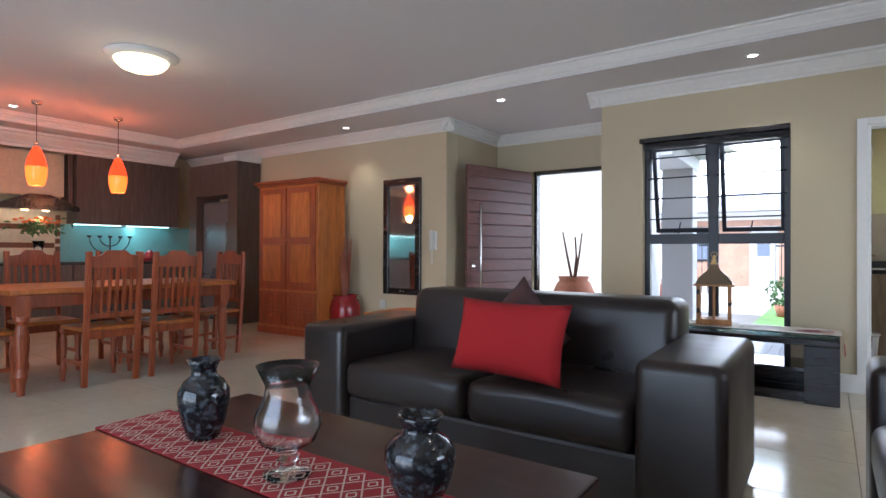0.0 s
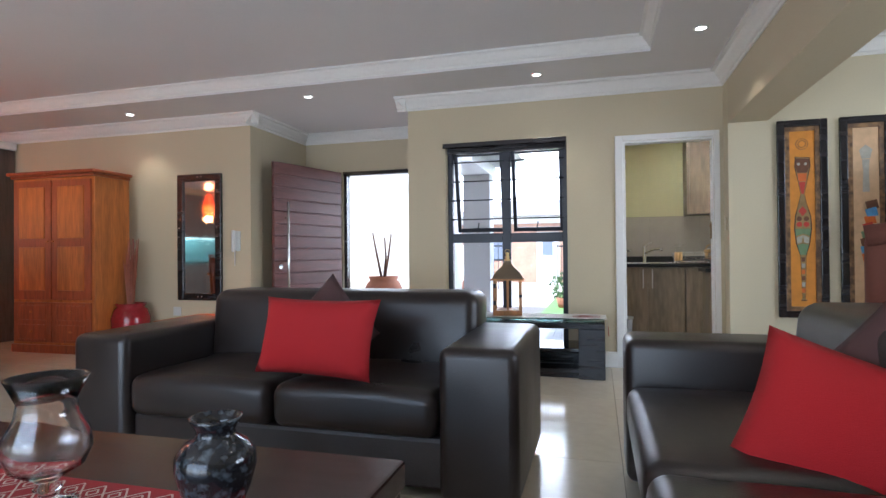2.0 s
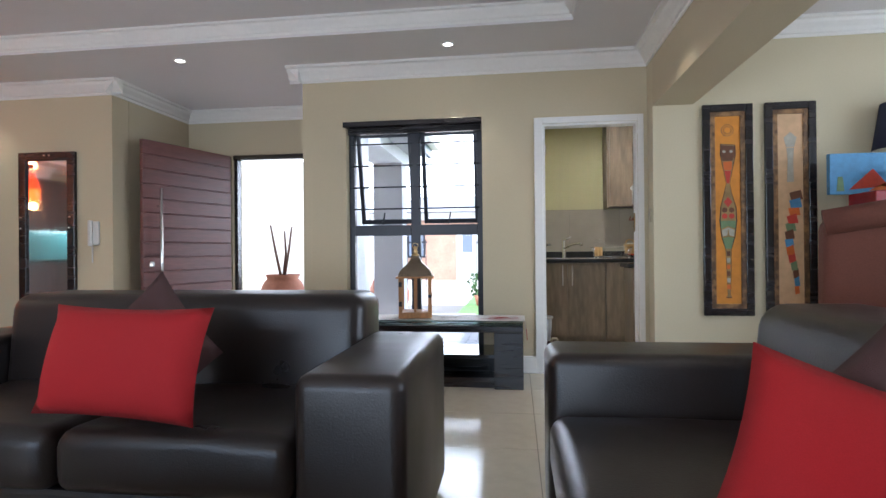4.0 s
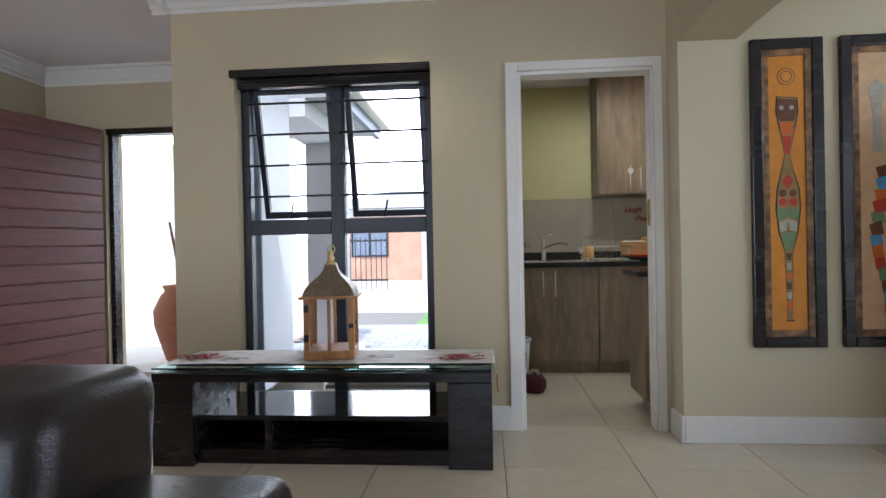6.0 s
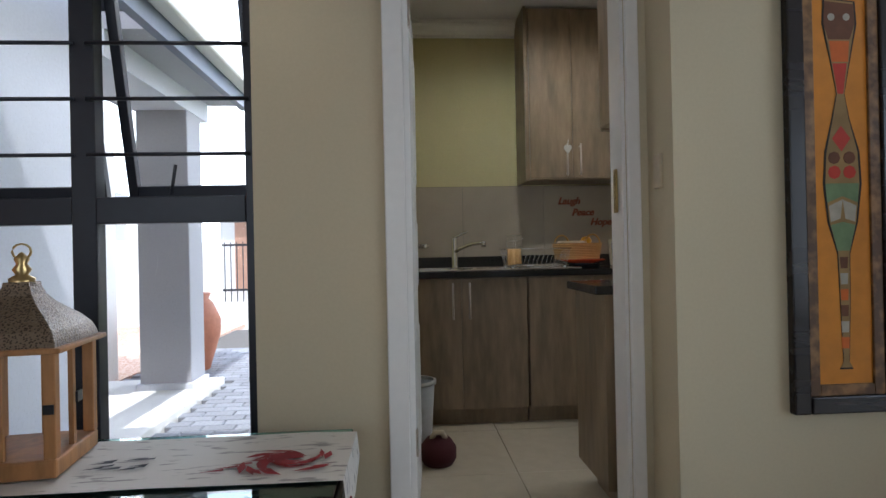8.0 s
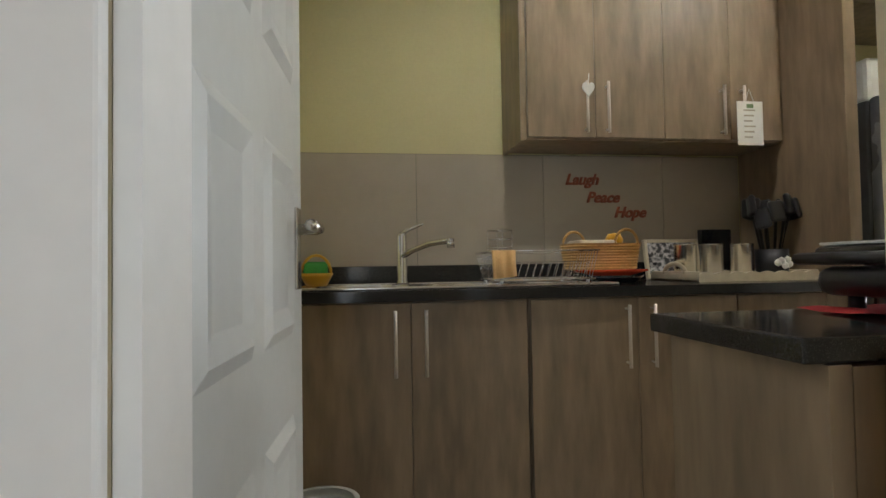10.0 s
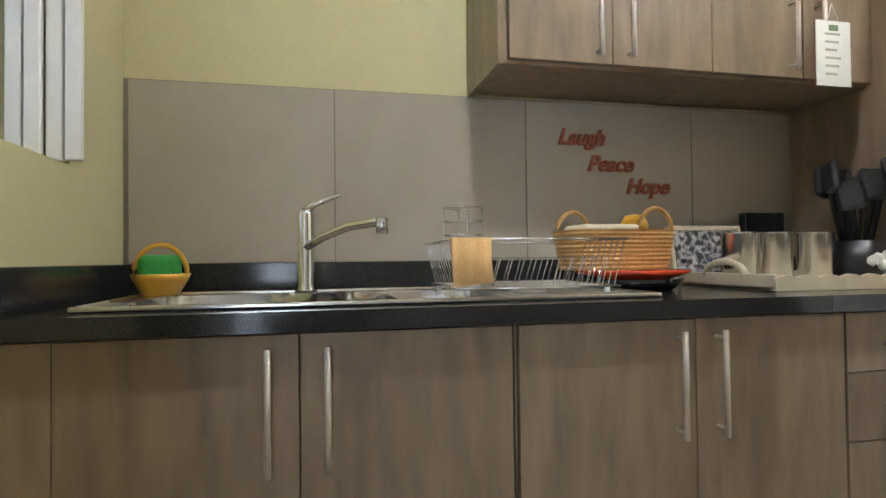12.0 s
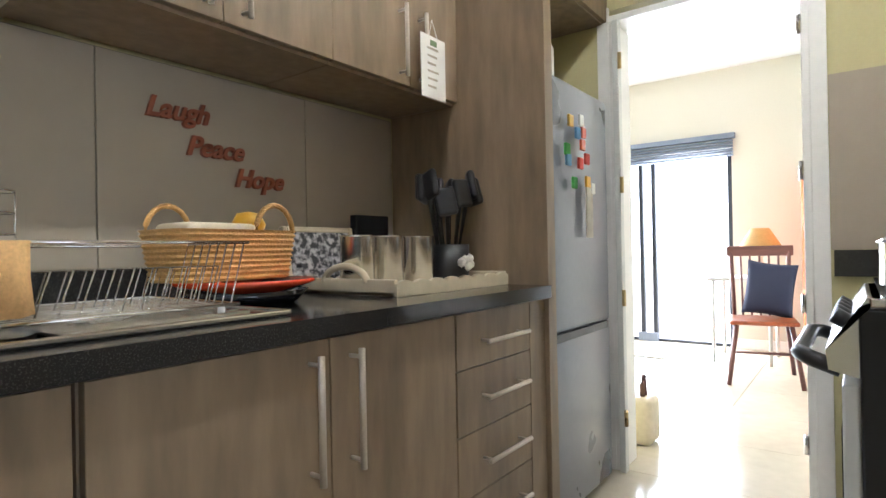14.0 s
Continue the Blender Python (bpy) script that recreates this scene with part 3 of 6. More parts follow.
def living_window():
    t = thing("window_1", "dark aluminium window with two open top-hung sashes and bars", "window", (0, 0, 0), 0, "", "structure")
    x0, x1, z0, z1, y0, y1 = -0.756, 0.412, 0.14, 2.115, 6.17, 6.23
    xm, zt = -0.17, 1.19
    f = 0.05
    for d in ((x0 + 0.001, x0 + f, z0, z1), (x1 - f, x1 - 0.001, z0, z1), (x0 + f, x1 - f, z0 + 0.001, z0 + f), (x0 + f, x1 - f, z1 - f - 0.03, z1 - 0.001), (xm - 0.04, xm + 0.04, z0 + f, z1 - f - 0.03)):
        box_part("frame", (d[0], d[1], y0, y1, d[2], d[3]), M_FRAME, t, bevel=0.004)
    for a, b in ((x0 + f, xm - 0.04), (xm + 0.04, x1 - f)):
        box_part("transom", (a, b, y0, y1, zt - 0.045, zt + 0.045), M_FRAME, t, bevel=0.004)
        for i in range(4):
            z = zt + 0.045 + (i + 0.75) * 0.187
            tube_part("burglar_bar", [(a - 0.02, y0 - 0.012, z), (b + 0.02, y0 - 0.012, z)], 0.007, M_FRAME, t, "", 6)
        pane = box_part("pane", (a, b, 6.198, 6.202, z0 + f, zt - 0.045), M_PANE, t)
        pane.visible_shadow = False
        # sash hung at its top and pushed out at the bottom
        h = z1 - f - 0.03 - (zt + 0.045)
        m = Matrix.Translation((0, 6.215, z1 - f - 0.03)) @ pose(0, 0, 0, 13, 0, 0)
        s = thing("sash", "", "", (0, 0, 0))
        s.parent = t
        for d in ((a, a + 0.035, -h, 0), (b - 0.035, b, -h, 0), (a + 0.035, b - 0.035, -h, -h + 0.04), (a + 0.035, b - 0.035, -0.03, 0)):
            box_part("sash_frame", (d[0], d[1], 0.0, 0.035, d[2], d[3]), M_FRAME, s, bevel=0.003, m=m)
        pane = box_part("sash_pane", (a + 0.035, b - 0.035, 0.015, 0.019, -h + 0.04, -0.03), M_PANE, s, m=m)
        pane.visible_shadow = False
        tube_part("stay", [((a + b) / 2, y0, zt + 0.05), ((a + b) / 2 + 0.02, y0 - 0.01, zt + 0.15)], 0.006, M_FRAME, s, "", 6)
    # raised blind under the lintel
    bl = thing("roller_blind", "dark brown slatted blind raised under the lintel", "blind", (0, 0, 0))
    box_part("headrail", (-0.775, 0.41, 6.05, 6.115, 2.07, 2.115), M_BLACKWOOD, bl, bevel=0.004)
    for i in range(4):
        box_part("slat", (-0.74, 0.40, 6.085, 6.13, 2.012 + i * 0.014, 2.021 + i * 0.014), M_BLACKWOOD, bl)
    tagged(structure("sill", [(-0.754, 0.41, 6.06, 6.168, 0.141, 0.165)], M_TRIM, "white window sill"), "", "sill")


living_window()


def door_frame(name, x0, x1, y0, y1, z, label):
    t = thing(name, label, "door frame", (0, 0, 0), 0, "", "structure")
    w = 0.055
    for a, b in ((x0 - 0.068, x0), (x1, x1 + 0.045)):
        box_part("jamb", (a, b, y0 - 0.018, y0 - 0.001, 0, z + 0.05), M_TRIM, t, bevel=0.004)
    box_part("head", (x0, x1, y0 - 0.018, y0 - 0.001, z, z + 0.05), M_TRIM, t, bevel=0.004)
    box_part("lining", (x0 + 0.001, x0 + 0.02, y0, y1, 0, z - 0.02), M_TRIM, t)
    box_part("lining", (x1 - 0.012, x1 - 0.001, y0, y1, 0, z - 0.02), M_TRIM, t)
    box_part("lining", (x0 + 0.001, x1 - 0.001, y0, y1, z - 0.02, z - 0.001), M_TRIM, t)
    for hz in (0.35, 1.78):
        box_part("hinge", (x0 + 0.018, x0 + 0.026, y0 + 0.0, y0 + 0.02, hz, hz + 0.09), M_STEEL, t)
    box_part("strike_plate", (x1 - 0.026, x1 - 0.018, y0 + 0.03, y0 + 0.05, 1.15, 1.3), M_BRASS, t)


door_frame("door_frame_kitchen", 0.907, 1.658, 6.08, 6.19, 2.04, "white painted frame of the scullery doorway")


def panel_door():
    t = thing("door_1", "white panelled door standing open into the kitchen", "door", (0.902, 6.105, 0.008), 87, "", "structure")
    box_part("leaf", (0, 0.675, -0.018, 0.018, 0, 2.0), M_WHITE, t, bevel=0.003)
    for z0, z1 in ((0.22, 0.72), (0.86, 1.16), (1.3, 1.84)):
        for x0, x1 in ((0.09, 0.3), (0.365, 0.575)):
            for s in (-1, 1):
                bm = bmesh.new()
                y = s * 0.018
                o = [bm.verts.new(p) for p in ((x0, y, z0), (x1, y, z0), (x1, y, z1), (x0, y, z1))]
                i = [bm.verts.new(p) for p in ((x0 + 0.02, y + s * 0.008, z0 + 0.02), (x1 - 0.02, y + s * 0.008, z0 + 0.02), (x1 - 0.02, y + s * 0.008, z1 - 0.02), (x0 + 0.02, y + s * 0.008, z1 - 0.02))]
                c = [bm.verts.new(p) for p in ((x0 + 0.05, y + s * 0.002, z0 + 0.05), (x1 - 0.05, y + s * 0.002, z0 + 0.05), (x1 - 0.05, y + s * 0.002, z1 - 0.05), (x0 + 0.05, y + s * 0.002, z1 - 0.05))]
                for k in range(4):
                    l = (k + 1) % 4
                    bm.faces.new((o[k], o[l], i[l], i[k]))
                    bm.faces.new((i[k], i[l], c[l], c[k]))
                bm.faces.new(c)
                part("panel_moulding", bm, M_WHITE, t)
    for s in (-1, 1):
        h = box_part("handle_plate", (0.6, 0.64, s * 0.018, s * 0.024, 0.935, 1.085), M_STEEL, t, "brushed steel lock plate", bevel=0.002)
        tube_part("lever", [(0.62, s * 0.024, 1.045), (0.62, s * 0.055, 1.045), (0.605, s * 0.062, 1.045), (0.5, s * 0.062, 1.045)], 0.01, M_STEEL, h, "", 8)
        box_part("keyhole", (0.615, 0.625, s * 0.0235, s * 0.0255, 0.96, 0.985), M_BLACK, h)


panel_door()


def front_door():
    ang = math.degrees(math.atan2(6.23 - 7.28, -2.773 + 2.47))
    t = thing("door_2", "red-brown front door of horizontal boards standing open", "door", (-2.47, 7.28, 0.01), ang, "", "structure")
    for i in range(15):
        box_part("board", (0, 1.1, -0.022, 0.022, i * 0.1385, i * 0.1385 + 0.133), M_DOORWOOD, t, bevel=0.006, seg=1)
    box_part("core", (0.005, 1.095, -0.012, 0.012, 0.0, 2.07), M_DOORWOOD, t)
    for s in (-1, 1):
        h = tube_part("pull_bar", [(0.94, s * 0.07, 0.25), (0.94, s * 0.07, 1.62)], 0.014, M_STEEL, t, "long brushed steel pull bar", 10)
        for z in (0.4, 1.45):
            tube_part("standoff", [(0.94, s * 0.02, z), (0.94, s * 0.07, z)], 0.01, M_STEEL, h)
        lathe_part("lock_knob", [(0, 0.05), (0.026, 0.045), (0.03, 0.02), (0.03, 0)], M_STEEL, t, "", (1.02, s * 0.03, 0.88), 16)
    fr = thing("door_frame_entrance", "dark wooden front door frame", "door frame", (0, 0, 0), 0, "", "structure")
    box_part("head", (-2.46, -1.25, 7.34, 7.44, 2.05, 2.099), M_BLACKWOOD, fr)
    box_part("jamb", (-2.459, -2.42, 7.36, 7.44, 0, 2.05), M_BLACKWOOD, fr)
    box_part("jamb", (-1.29, -1.251, 7.36, 7.44, 0, 2.05), M_BLACKWOOD, fr)


front_door()

kw = thing("window_2", "charcoal aluminium kitchen window, its sash ajar", "window", (0, 0, 0), 0, "", "structure")
for d in ((6.85, 6.89, 1.19, 2.15), (7.70, 7.74, 1.19, 2.15), (6.89, 7.70, 1.19, 1.23), (6.89, 7.70, 2.11, 2.15), (6.89, 7.70, 1.5, 1.55), (7.25, 7.29, 1.23, 1.5)):
    box_part("frame", (0.555, 0.605, d[0] + 0.001, d[1] - 0.001, d[2] + 0.001, d[3]), M_FRAME, kw)
pn = box_part("pane", (0.578, 0.582, 6.89, 7.70, 1.23, 2.11), M_PANE, kw)
pn.visible_shadow = False
for i in range(3):
    tube_part("burglar_bar", [(0.63, 6.86, 1.68 + i * 0.15), (0.63, 7.73, 1.68 + i * 0.15)], 0.007, M_FRAME, kw, "", 6)
bl = thing("vertical_blind", "white fabric blind gathered beside the kitchen window", "blind")
for i in range(4):
    box_part("slat", (0.655 + i * 0.036, 0.685 + i * 0.036, 7.715 - 0.006 * (i % 2), 7.733 - 0.006 * (i % 2), 1.195, 2.149), M_TRIM, bl, bevel=0.003)

# doorway to the patio room
t = thing("door_frame_patio", "white painted doorway to the patio room with a hinged leaf folded back", "door frame", (0, 0, 0), 0, "", "structure")
box_part("jamb", (3.83, 4.03, 6.872, 6.9, 0, 2.03), M_TRIM, t, bevel=0.004)
box_part("jamb", (3.83, 4.03, 7.605, 7.633, 0, 2.03), M_TRIM, t, bevel=0.004)
box_part("head", (3.83, 4.03, 6.872, 7.633, 2.03, 2.058), M_TRIM, t)
box_part("architrave", (3.832, 3.849, 6.82, 6.872, 0, 2.1), M_TRIM, t)
box_part("architrave", (3.832, 3.849, 7.633, 7.685, 0, 2.1), M_TRIM, t)
box_part("leaf", (3.79, 3.829, 7.575, 7.603, 0.01, 2.02), M_WHITE, t, "white door edge", bevel=0.004)
for z in (0.22, 0.75, 1.25, 1.8):
    tube_part("hinge", [(3.79, 7.57, z), (3.79, 7.57, z + 0.07)], 0.009, M_BRASS, t)
    tube_part("hinge", [(3.83, 6.905, z), (3.83, 6.905, z + 0.07)], 0.009, M_STEEL, t)
sl = thing("window_3", "charcoal aluminium sliding patio doors, standing open", "window", (0, 0, 0), 0, "", "structure")
for d in ((7.72, 7.77, 0, 1.97), (8.6, 8.64, 0, 1.97), (8.47, 8.51, 0, 1.97), (10.35, 10.4, 0, 1.97), (7.77, 10.35, 1.91, 1.97), (7.77, 10.35, 0.0, 0.03)):
    box_part("frame", (7.46, 7.52, d[0], d[1], d[2], d[3] - 0.002), M_FRAME, sl)
box_part("lower_rail", (7.42, 7.459, 8.46, 8.66, 0.0, 0.09), M_EAVE, sl)
bl = thing("venetian_blind", "grey slatted blind raised above the patio doors", "blind")
for i in range(6):
    box_part("slat", (7.33, 7.39, 7.70, 10.35, 1.88 + i * 0.028, 1.895 + i * 0.028), M_EAVE, bl)
box_part("headrail", (7.33, 7.395, 7.68, 10.37, 2.05, 2.1), M_EAVE, bl)

# ---- lamps on the ceilings ----


def downlight(x, y, z, power=9, wide=95, tone=(1.0, 0.86, 0.66)):
    t = thing("downlight", "small round recessed lit ceiling downlight", "lamp", (x, y, z), 0, "ceiling downlights")
    lathe_part("rim", [(0.034, -0.002), (0.05, -0.002), (0.052, 0.0), (0.05, -0.006), (0.036, -0.008), (0.034, -0.002)], M_TRIM, t)
    lathe_part("lamp", [(0, -0.004), (0.033, -0.004), (0.033, -0.001)], M_LED, t, "glowing lamp face")
    spot("downlight_beam", (x, y, z - 0.02), power, tone, wide)


for x, y in ((-4.25, 5.76), (-2.05, 5.72), (0.18, 5.70), (1.39, 5.02), (1.39, 2.2)):
    downlight(x, y, CEIL, 8)
downlight(-7.0, 3.2, 2.72, 6)
for x, y in ((1.65, 7.0), (2.85, 7.0)):
    downlight(x, y, CEIL, 20, 168, (1.0, 0.95, 0.86))

cl = thing("ceiling_light", "round flush ceiling lamp with a pale glass dome, lit", "lamp", (-4.1, 3.19, 2.72))
lathe_part("plate", [(0, 0), (0.27, -0.0), (0.285, -0.012), (0.26, -0.03), (0.235, -0.045), (0.21, -0.05)], M_TRIM, cl, "stepped cream lamp plate")
lathe_part("dome", [(0.21, -0.045), (0.2, -0.075), (0.16, -0.115), (0.09, -0.14), (0, -0.15)], M_LAMPGLOW, cl, "glowing glass dome")
bulb("ceiling_light_bulb", (-4.1, 3.19, 2.48), 2.5, WARM, 0.14)


def pendant(x, y):
    t = thing("pendant_lamp", "orange-red glass pendant lamp, lit", "lamp", (x, y, 0), 0, "pendants over the kitchen counter")
    lathe_part("ceiling_cup", [(0, 2.72), (0.055, 2.72), (0.05, 2.69), (0.02, 2.675), (0, 2.675)], M_STEEL, t)
    tube_part("cord", [(0, 0, 2.68), (0, 0, 2.24)], 0.004, M_BLACK, t)
    lathe_part("cap", [(0, 2.25), (0.02, 2.25), (0.026, 2.21), (0, 2.2)], M_STEEL, t)
    lathe_part("shade", [(0.03, 2.21), (0.05, 2.17), (0.085, 2.08), (0.103, 1.99)], M_PENDANT, t, "orange-red glass")
    lathe_part("lower_shade", [(0.103, 1.99), (0.1, 1.9), (0.085, 1.82), (0.072, 1.785)], M_PENDANTHOT, t, "yellow-orange glowing glass")
    bulb("pendant_bulb", (x, y, 1.74), 4, (1.0, 0.35, 0.12), 0.05)
    bulb("pendant_uplight", (x, y, 2.36), 3.2, (1.0, 0.2, 0.07), 0.06)


pendant(-6.53, 3.27)
pendant(-6.60, 4.16)
pendant(-6.46, 2.38)

# ---- living room ----


def sofa_seat(bm, x0, x1, y0, y1, z0, z1):
    add_box(bm, x0, x1, y0, y1, z0, z1, bevel=0.055, seg=4)


def sofa(place, turn, width, label, arm=0.33, depth=0.95, sunk=0.0):
    """Front faces -y; the origin lies at the middle of the front edge."""
    t = thing("sofa", label, "sofa", place, turn, "leather sofas")
    w = width / 2
    box_part("base", (-w + 0.06, w - 0.06, 0.06, depth - 0.03, 0.05, 0.27), M_LEATHER, t, bevel=0.02)
    for s in (-1, 1):
        a, b = sorted((s * w, s * (w - arm)))
        bm = bmesh.new()
        add_box(bm, a, b, 0.0, depth - 0.06, 0.03, 0.655, bevel=0.045, seg=4)
        for v in bm.verts:
            if v.co.z > 0.5:
                v.co.z += 0.012 * math.sin((v.co.y / depth) * math.pi)
        part("arm", bm, M_LEATHER, t, "", True)
    bm = bmesh.new()
    add_box(bm, -w + arm * 0.92, w - arm * 0.92, depth - 0.34, depth, 0.3, 0.835, bevel=0.07, seg=5)
    for v in bm.verts:
        if v.co.z > 0.5:
            v.co.y += (v.co.z - 0.5) * 0.16
    part("backrest", bm, M_LEATHER, t, "", True)
    half = (width - 2 * arm) / 2
    for k in (0, 1):
        bm = bmesh.new()
        add_box(bm, -w + arm + half * k + 0.004, -w + arm + half * (k + 1) - 0.004, 0.0, depth - 0.3, 0.27, 0.465, bevel=0.06, seg=5)
        bmesh.ops.subdivide_edges(bm, edges=[e for e in bm.edges if e.calc_length() > 0.3], cuts=6, use_grid_fill=True)
        cx = -w + arm + half * (k + 0.5)
        for v in bm.verts:
            if v.co.z > 0.4:
                v.co.z += 0.02 * max(0, 1 - ((v.co.x - cx) / half * 2) ** 2) + 0.006 * noise.noise(v.co * 7)
        part("seat_cushion", bm, M_LEATHER, t, "", True)
    for sx in (-1, 1):
        for y in (0.08, depth - 0.14):
            box_part("foot", (sx * (w - 0.12) - 0.03, sx * (w - 0.12) + 0.03, y, y + 0.06, 0, 0.05), M_BLACKWOOD, t)
    return t


sofa((-0.735, 2.98, 0), 0, 2.22, "two-seat dark brown leather sofa with broad arms")
sofa((0.79, 2.39, 0), -90, 2.6, "dark brown leather sofa beside the passage")


def cushion(w, h, d, m, material, label):
    bm = bmesh.new()
    add_pillow(bm, w, h, d, m)
    return tagged(part("cushion", bm, material, None, "", True), label, "cushion")


cushion(0.61, 0.35, 0.17, Matrix.Translation((-0.53, 3.04, 0.675)) @ pose(0, 0, 0, 0, 0, -8) @ pose(0, 0, 0, -16, 0, 0), M_RED, "plump red cloth cushion on the two-seat sofa")
cushion(0.42, 0.42, 0.14, Matrix.Translation((-0.60, 3.27, 0.66)) @ pose(0, 0, 0, -16, 0, -6) @ pose(0, 0, 0, 0, 43, 0), M_BROWN, "brown cloth cushion standing on its corner")
cushion(0.66, 0.46, 0.19, Matrix.Translation((1.38, 2.52, 0.515)) @ pose(0, 0, 0, 0, 0, -20) @ pose(0, 0, 0, -22, 17, 0), M_RED, "plump red cloth cushion leaning in the sofa")
cushion(0.46, 0.46, 0.15, Matrix.Translation((1.50, 2.66, 0.62)) @ pose(0, 0, 0, 0, 0, -52) @ pose(0, 0, 0, -18, 38, 0), M_BROWN, "brown cloth cushion leaning behind the red one")


def coffee_table():
    t = thing("coffee_table", "large low dark-stained wooden coffee table", "table", (-0.465, 1.695, 0))
    bm = bmesh.new()
    add_box(bm, -0.68, 0.68, -0.425, 0.425, 0.46, 0.53, bevel=0.008)
    part("tabletop", bm, M_DARKWOOD, t)
    box_part("apron", (-0.61, 0.61, -0.36, 0.36, 0.3, 0.459), M_BLACKWOOD, t)
    box_part("shelf", (-0.61, 0.61, -0.36, 0.36, 0.1, 0.13), M_BLACKWOOD, t)
    for x in (-1, 1):
        for y in (-1, 1):
            box_part("leg", (x * 0.62 - 0.05, x * 0.62 + 0.05, y * 0.365 - 0.05, y * 0.365 + 0.05, 0, 0.458), M_DARKWOOD, t, bevel=0.006)


coffee_table()


def runner():
    t = thing("table_runner", "red runner woven with a cream lattice on the coffee table", "table runner", (0, 0, 0))
    x0, x1, y0, y1, z = -1.147, 0.05, 1.585, 1.815, 0.531
    bm = bmesh.new()
    add_box(bm, x0, x1, y0, y1, z, z + 0.004, bevel=0.0015, seg=1)
    add_box(bm, x0 - 0.006, x0 - 0.001, y0, y1, 0.44, z + 0.004)
    part("cloth", bm, M_RUNNER, t)
    bm = bmesh.new()
    zz = z + 0.0052
    cw, ch = 0.058, 0.07

    def strip(p, q, w=0.0022):
        d = Vector((q[0] - p[0], q[1] - p[1], 0)).normalized()
        o = Vector((-d.y, d.x, 0)) * w
        a, b = Vector((p[0], p[1], zz)), Vector((q[0], q[1], zz))
        bm.faces.new([bm.verts.new(v) for v in (a - o, b - o, b + o, a + o)])

    nx, ny = int((x1 - x0) / cw), int((y1 - y0) / ch)
    for i in range(nx):
        for j in range(ny):
            cx, cy = x0 + (i + 0.5) * cw, y0 + (j + 0.5) * ch
            for k in (1.0, 0.45):
                a, b = cw / 2 * k, ch / 2 * k
                pts = [(cx - a, cy), (cx - a * 0.4, cy - b * 0.6), (cx, cy - b), (cx + a * 0.4, cy - b * 0.6), (cx + a, cy), (cx + a * 0.4, cy + b * 0.6), (cx, cy + b), (cx - a * 0.4, cy + b * 0.6)]
                for n in range(8):
                    strip(pts[n], pts[(n + 1) % 8])
    part("lattice", bm, M_LINE, t, "cream woven lattice lines")


runner()


def vase(x, y, label, wide=0.88, tall=0.88):
    h = 0.255
    prof = [(0, 0), (0.045, 0), (0.052, 0.01), (0.068, 0.06), (0.08, 0.12), (0.079, 0.155), (0.062, 0.185), (0.04, 0.203), (0.038, 0.22), (0.047, 0.24), (0.053, h), (0.048, h), (0.042, 0.24), (0.034, 0.222),
            (0.035, 0.205), (0.055, 0.18), (0.07, 0.15), (0, 0.02)]
    ob = lathe_part("vase", [(r * wide, z * tall) for r, z in prof], M_VASE, None, "", (x, y, 0.536), 36)
    return tagged(ob, label, "vase", "glazed vases")


vase(-0.80, 1.72, "mottled black and grey glazed vase on the runner")
vase(-0.055, 1.76, "mottled black and silver glazed vase on the coffee table", 0.96, 0.72)
gl = lathe_part("hurricane_glass", [(r, z * 0.82) for r, z in [(0, 0), (0.055, 0), (0.057, 0.006), (0.02, 0.02), (0.014, 0.035), (0.026, 0.045), (0.016, 0.06), (0.03, 0.072), (0.066, 0.1), (0.08, 0.14), (0.075, 0.18), (0.056, 0.225), (0.052, 0.26), (0.074, 0.318),
                                    (0.071, 0.318), (0.049, 0.26), (0.053, 0.225), (0.071, 0.18), (0.076, 0.14), (0.062, 0.103), (0.025, 0.08), (0, 0.078)]],
                M_GLASS, None, "", (-0.395, 1.685, 0.536), 40)
tagged(gl, "clear footed hurricane glass on the runner", "glass")


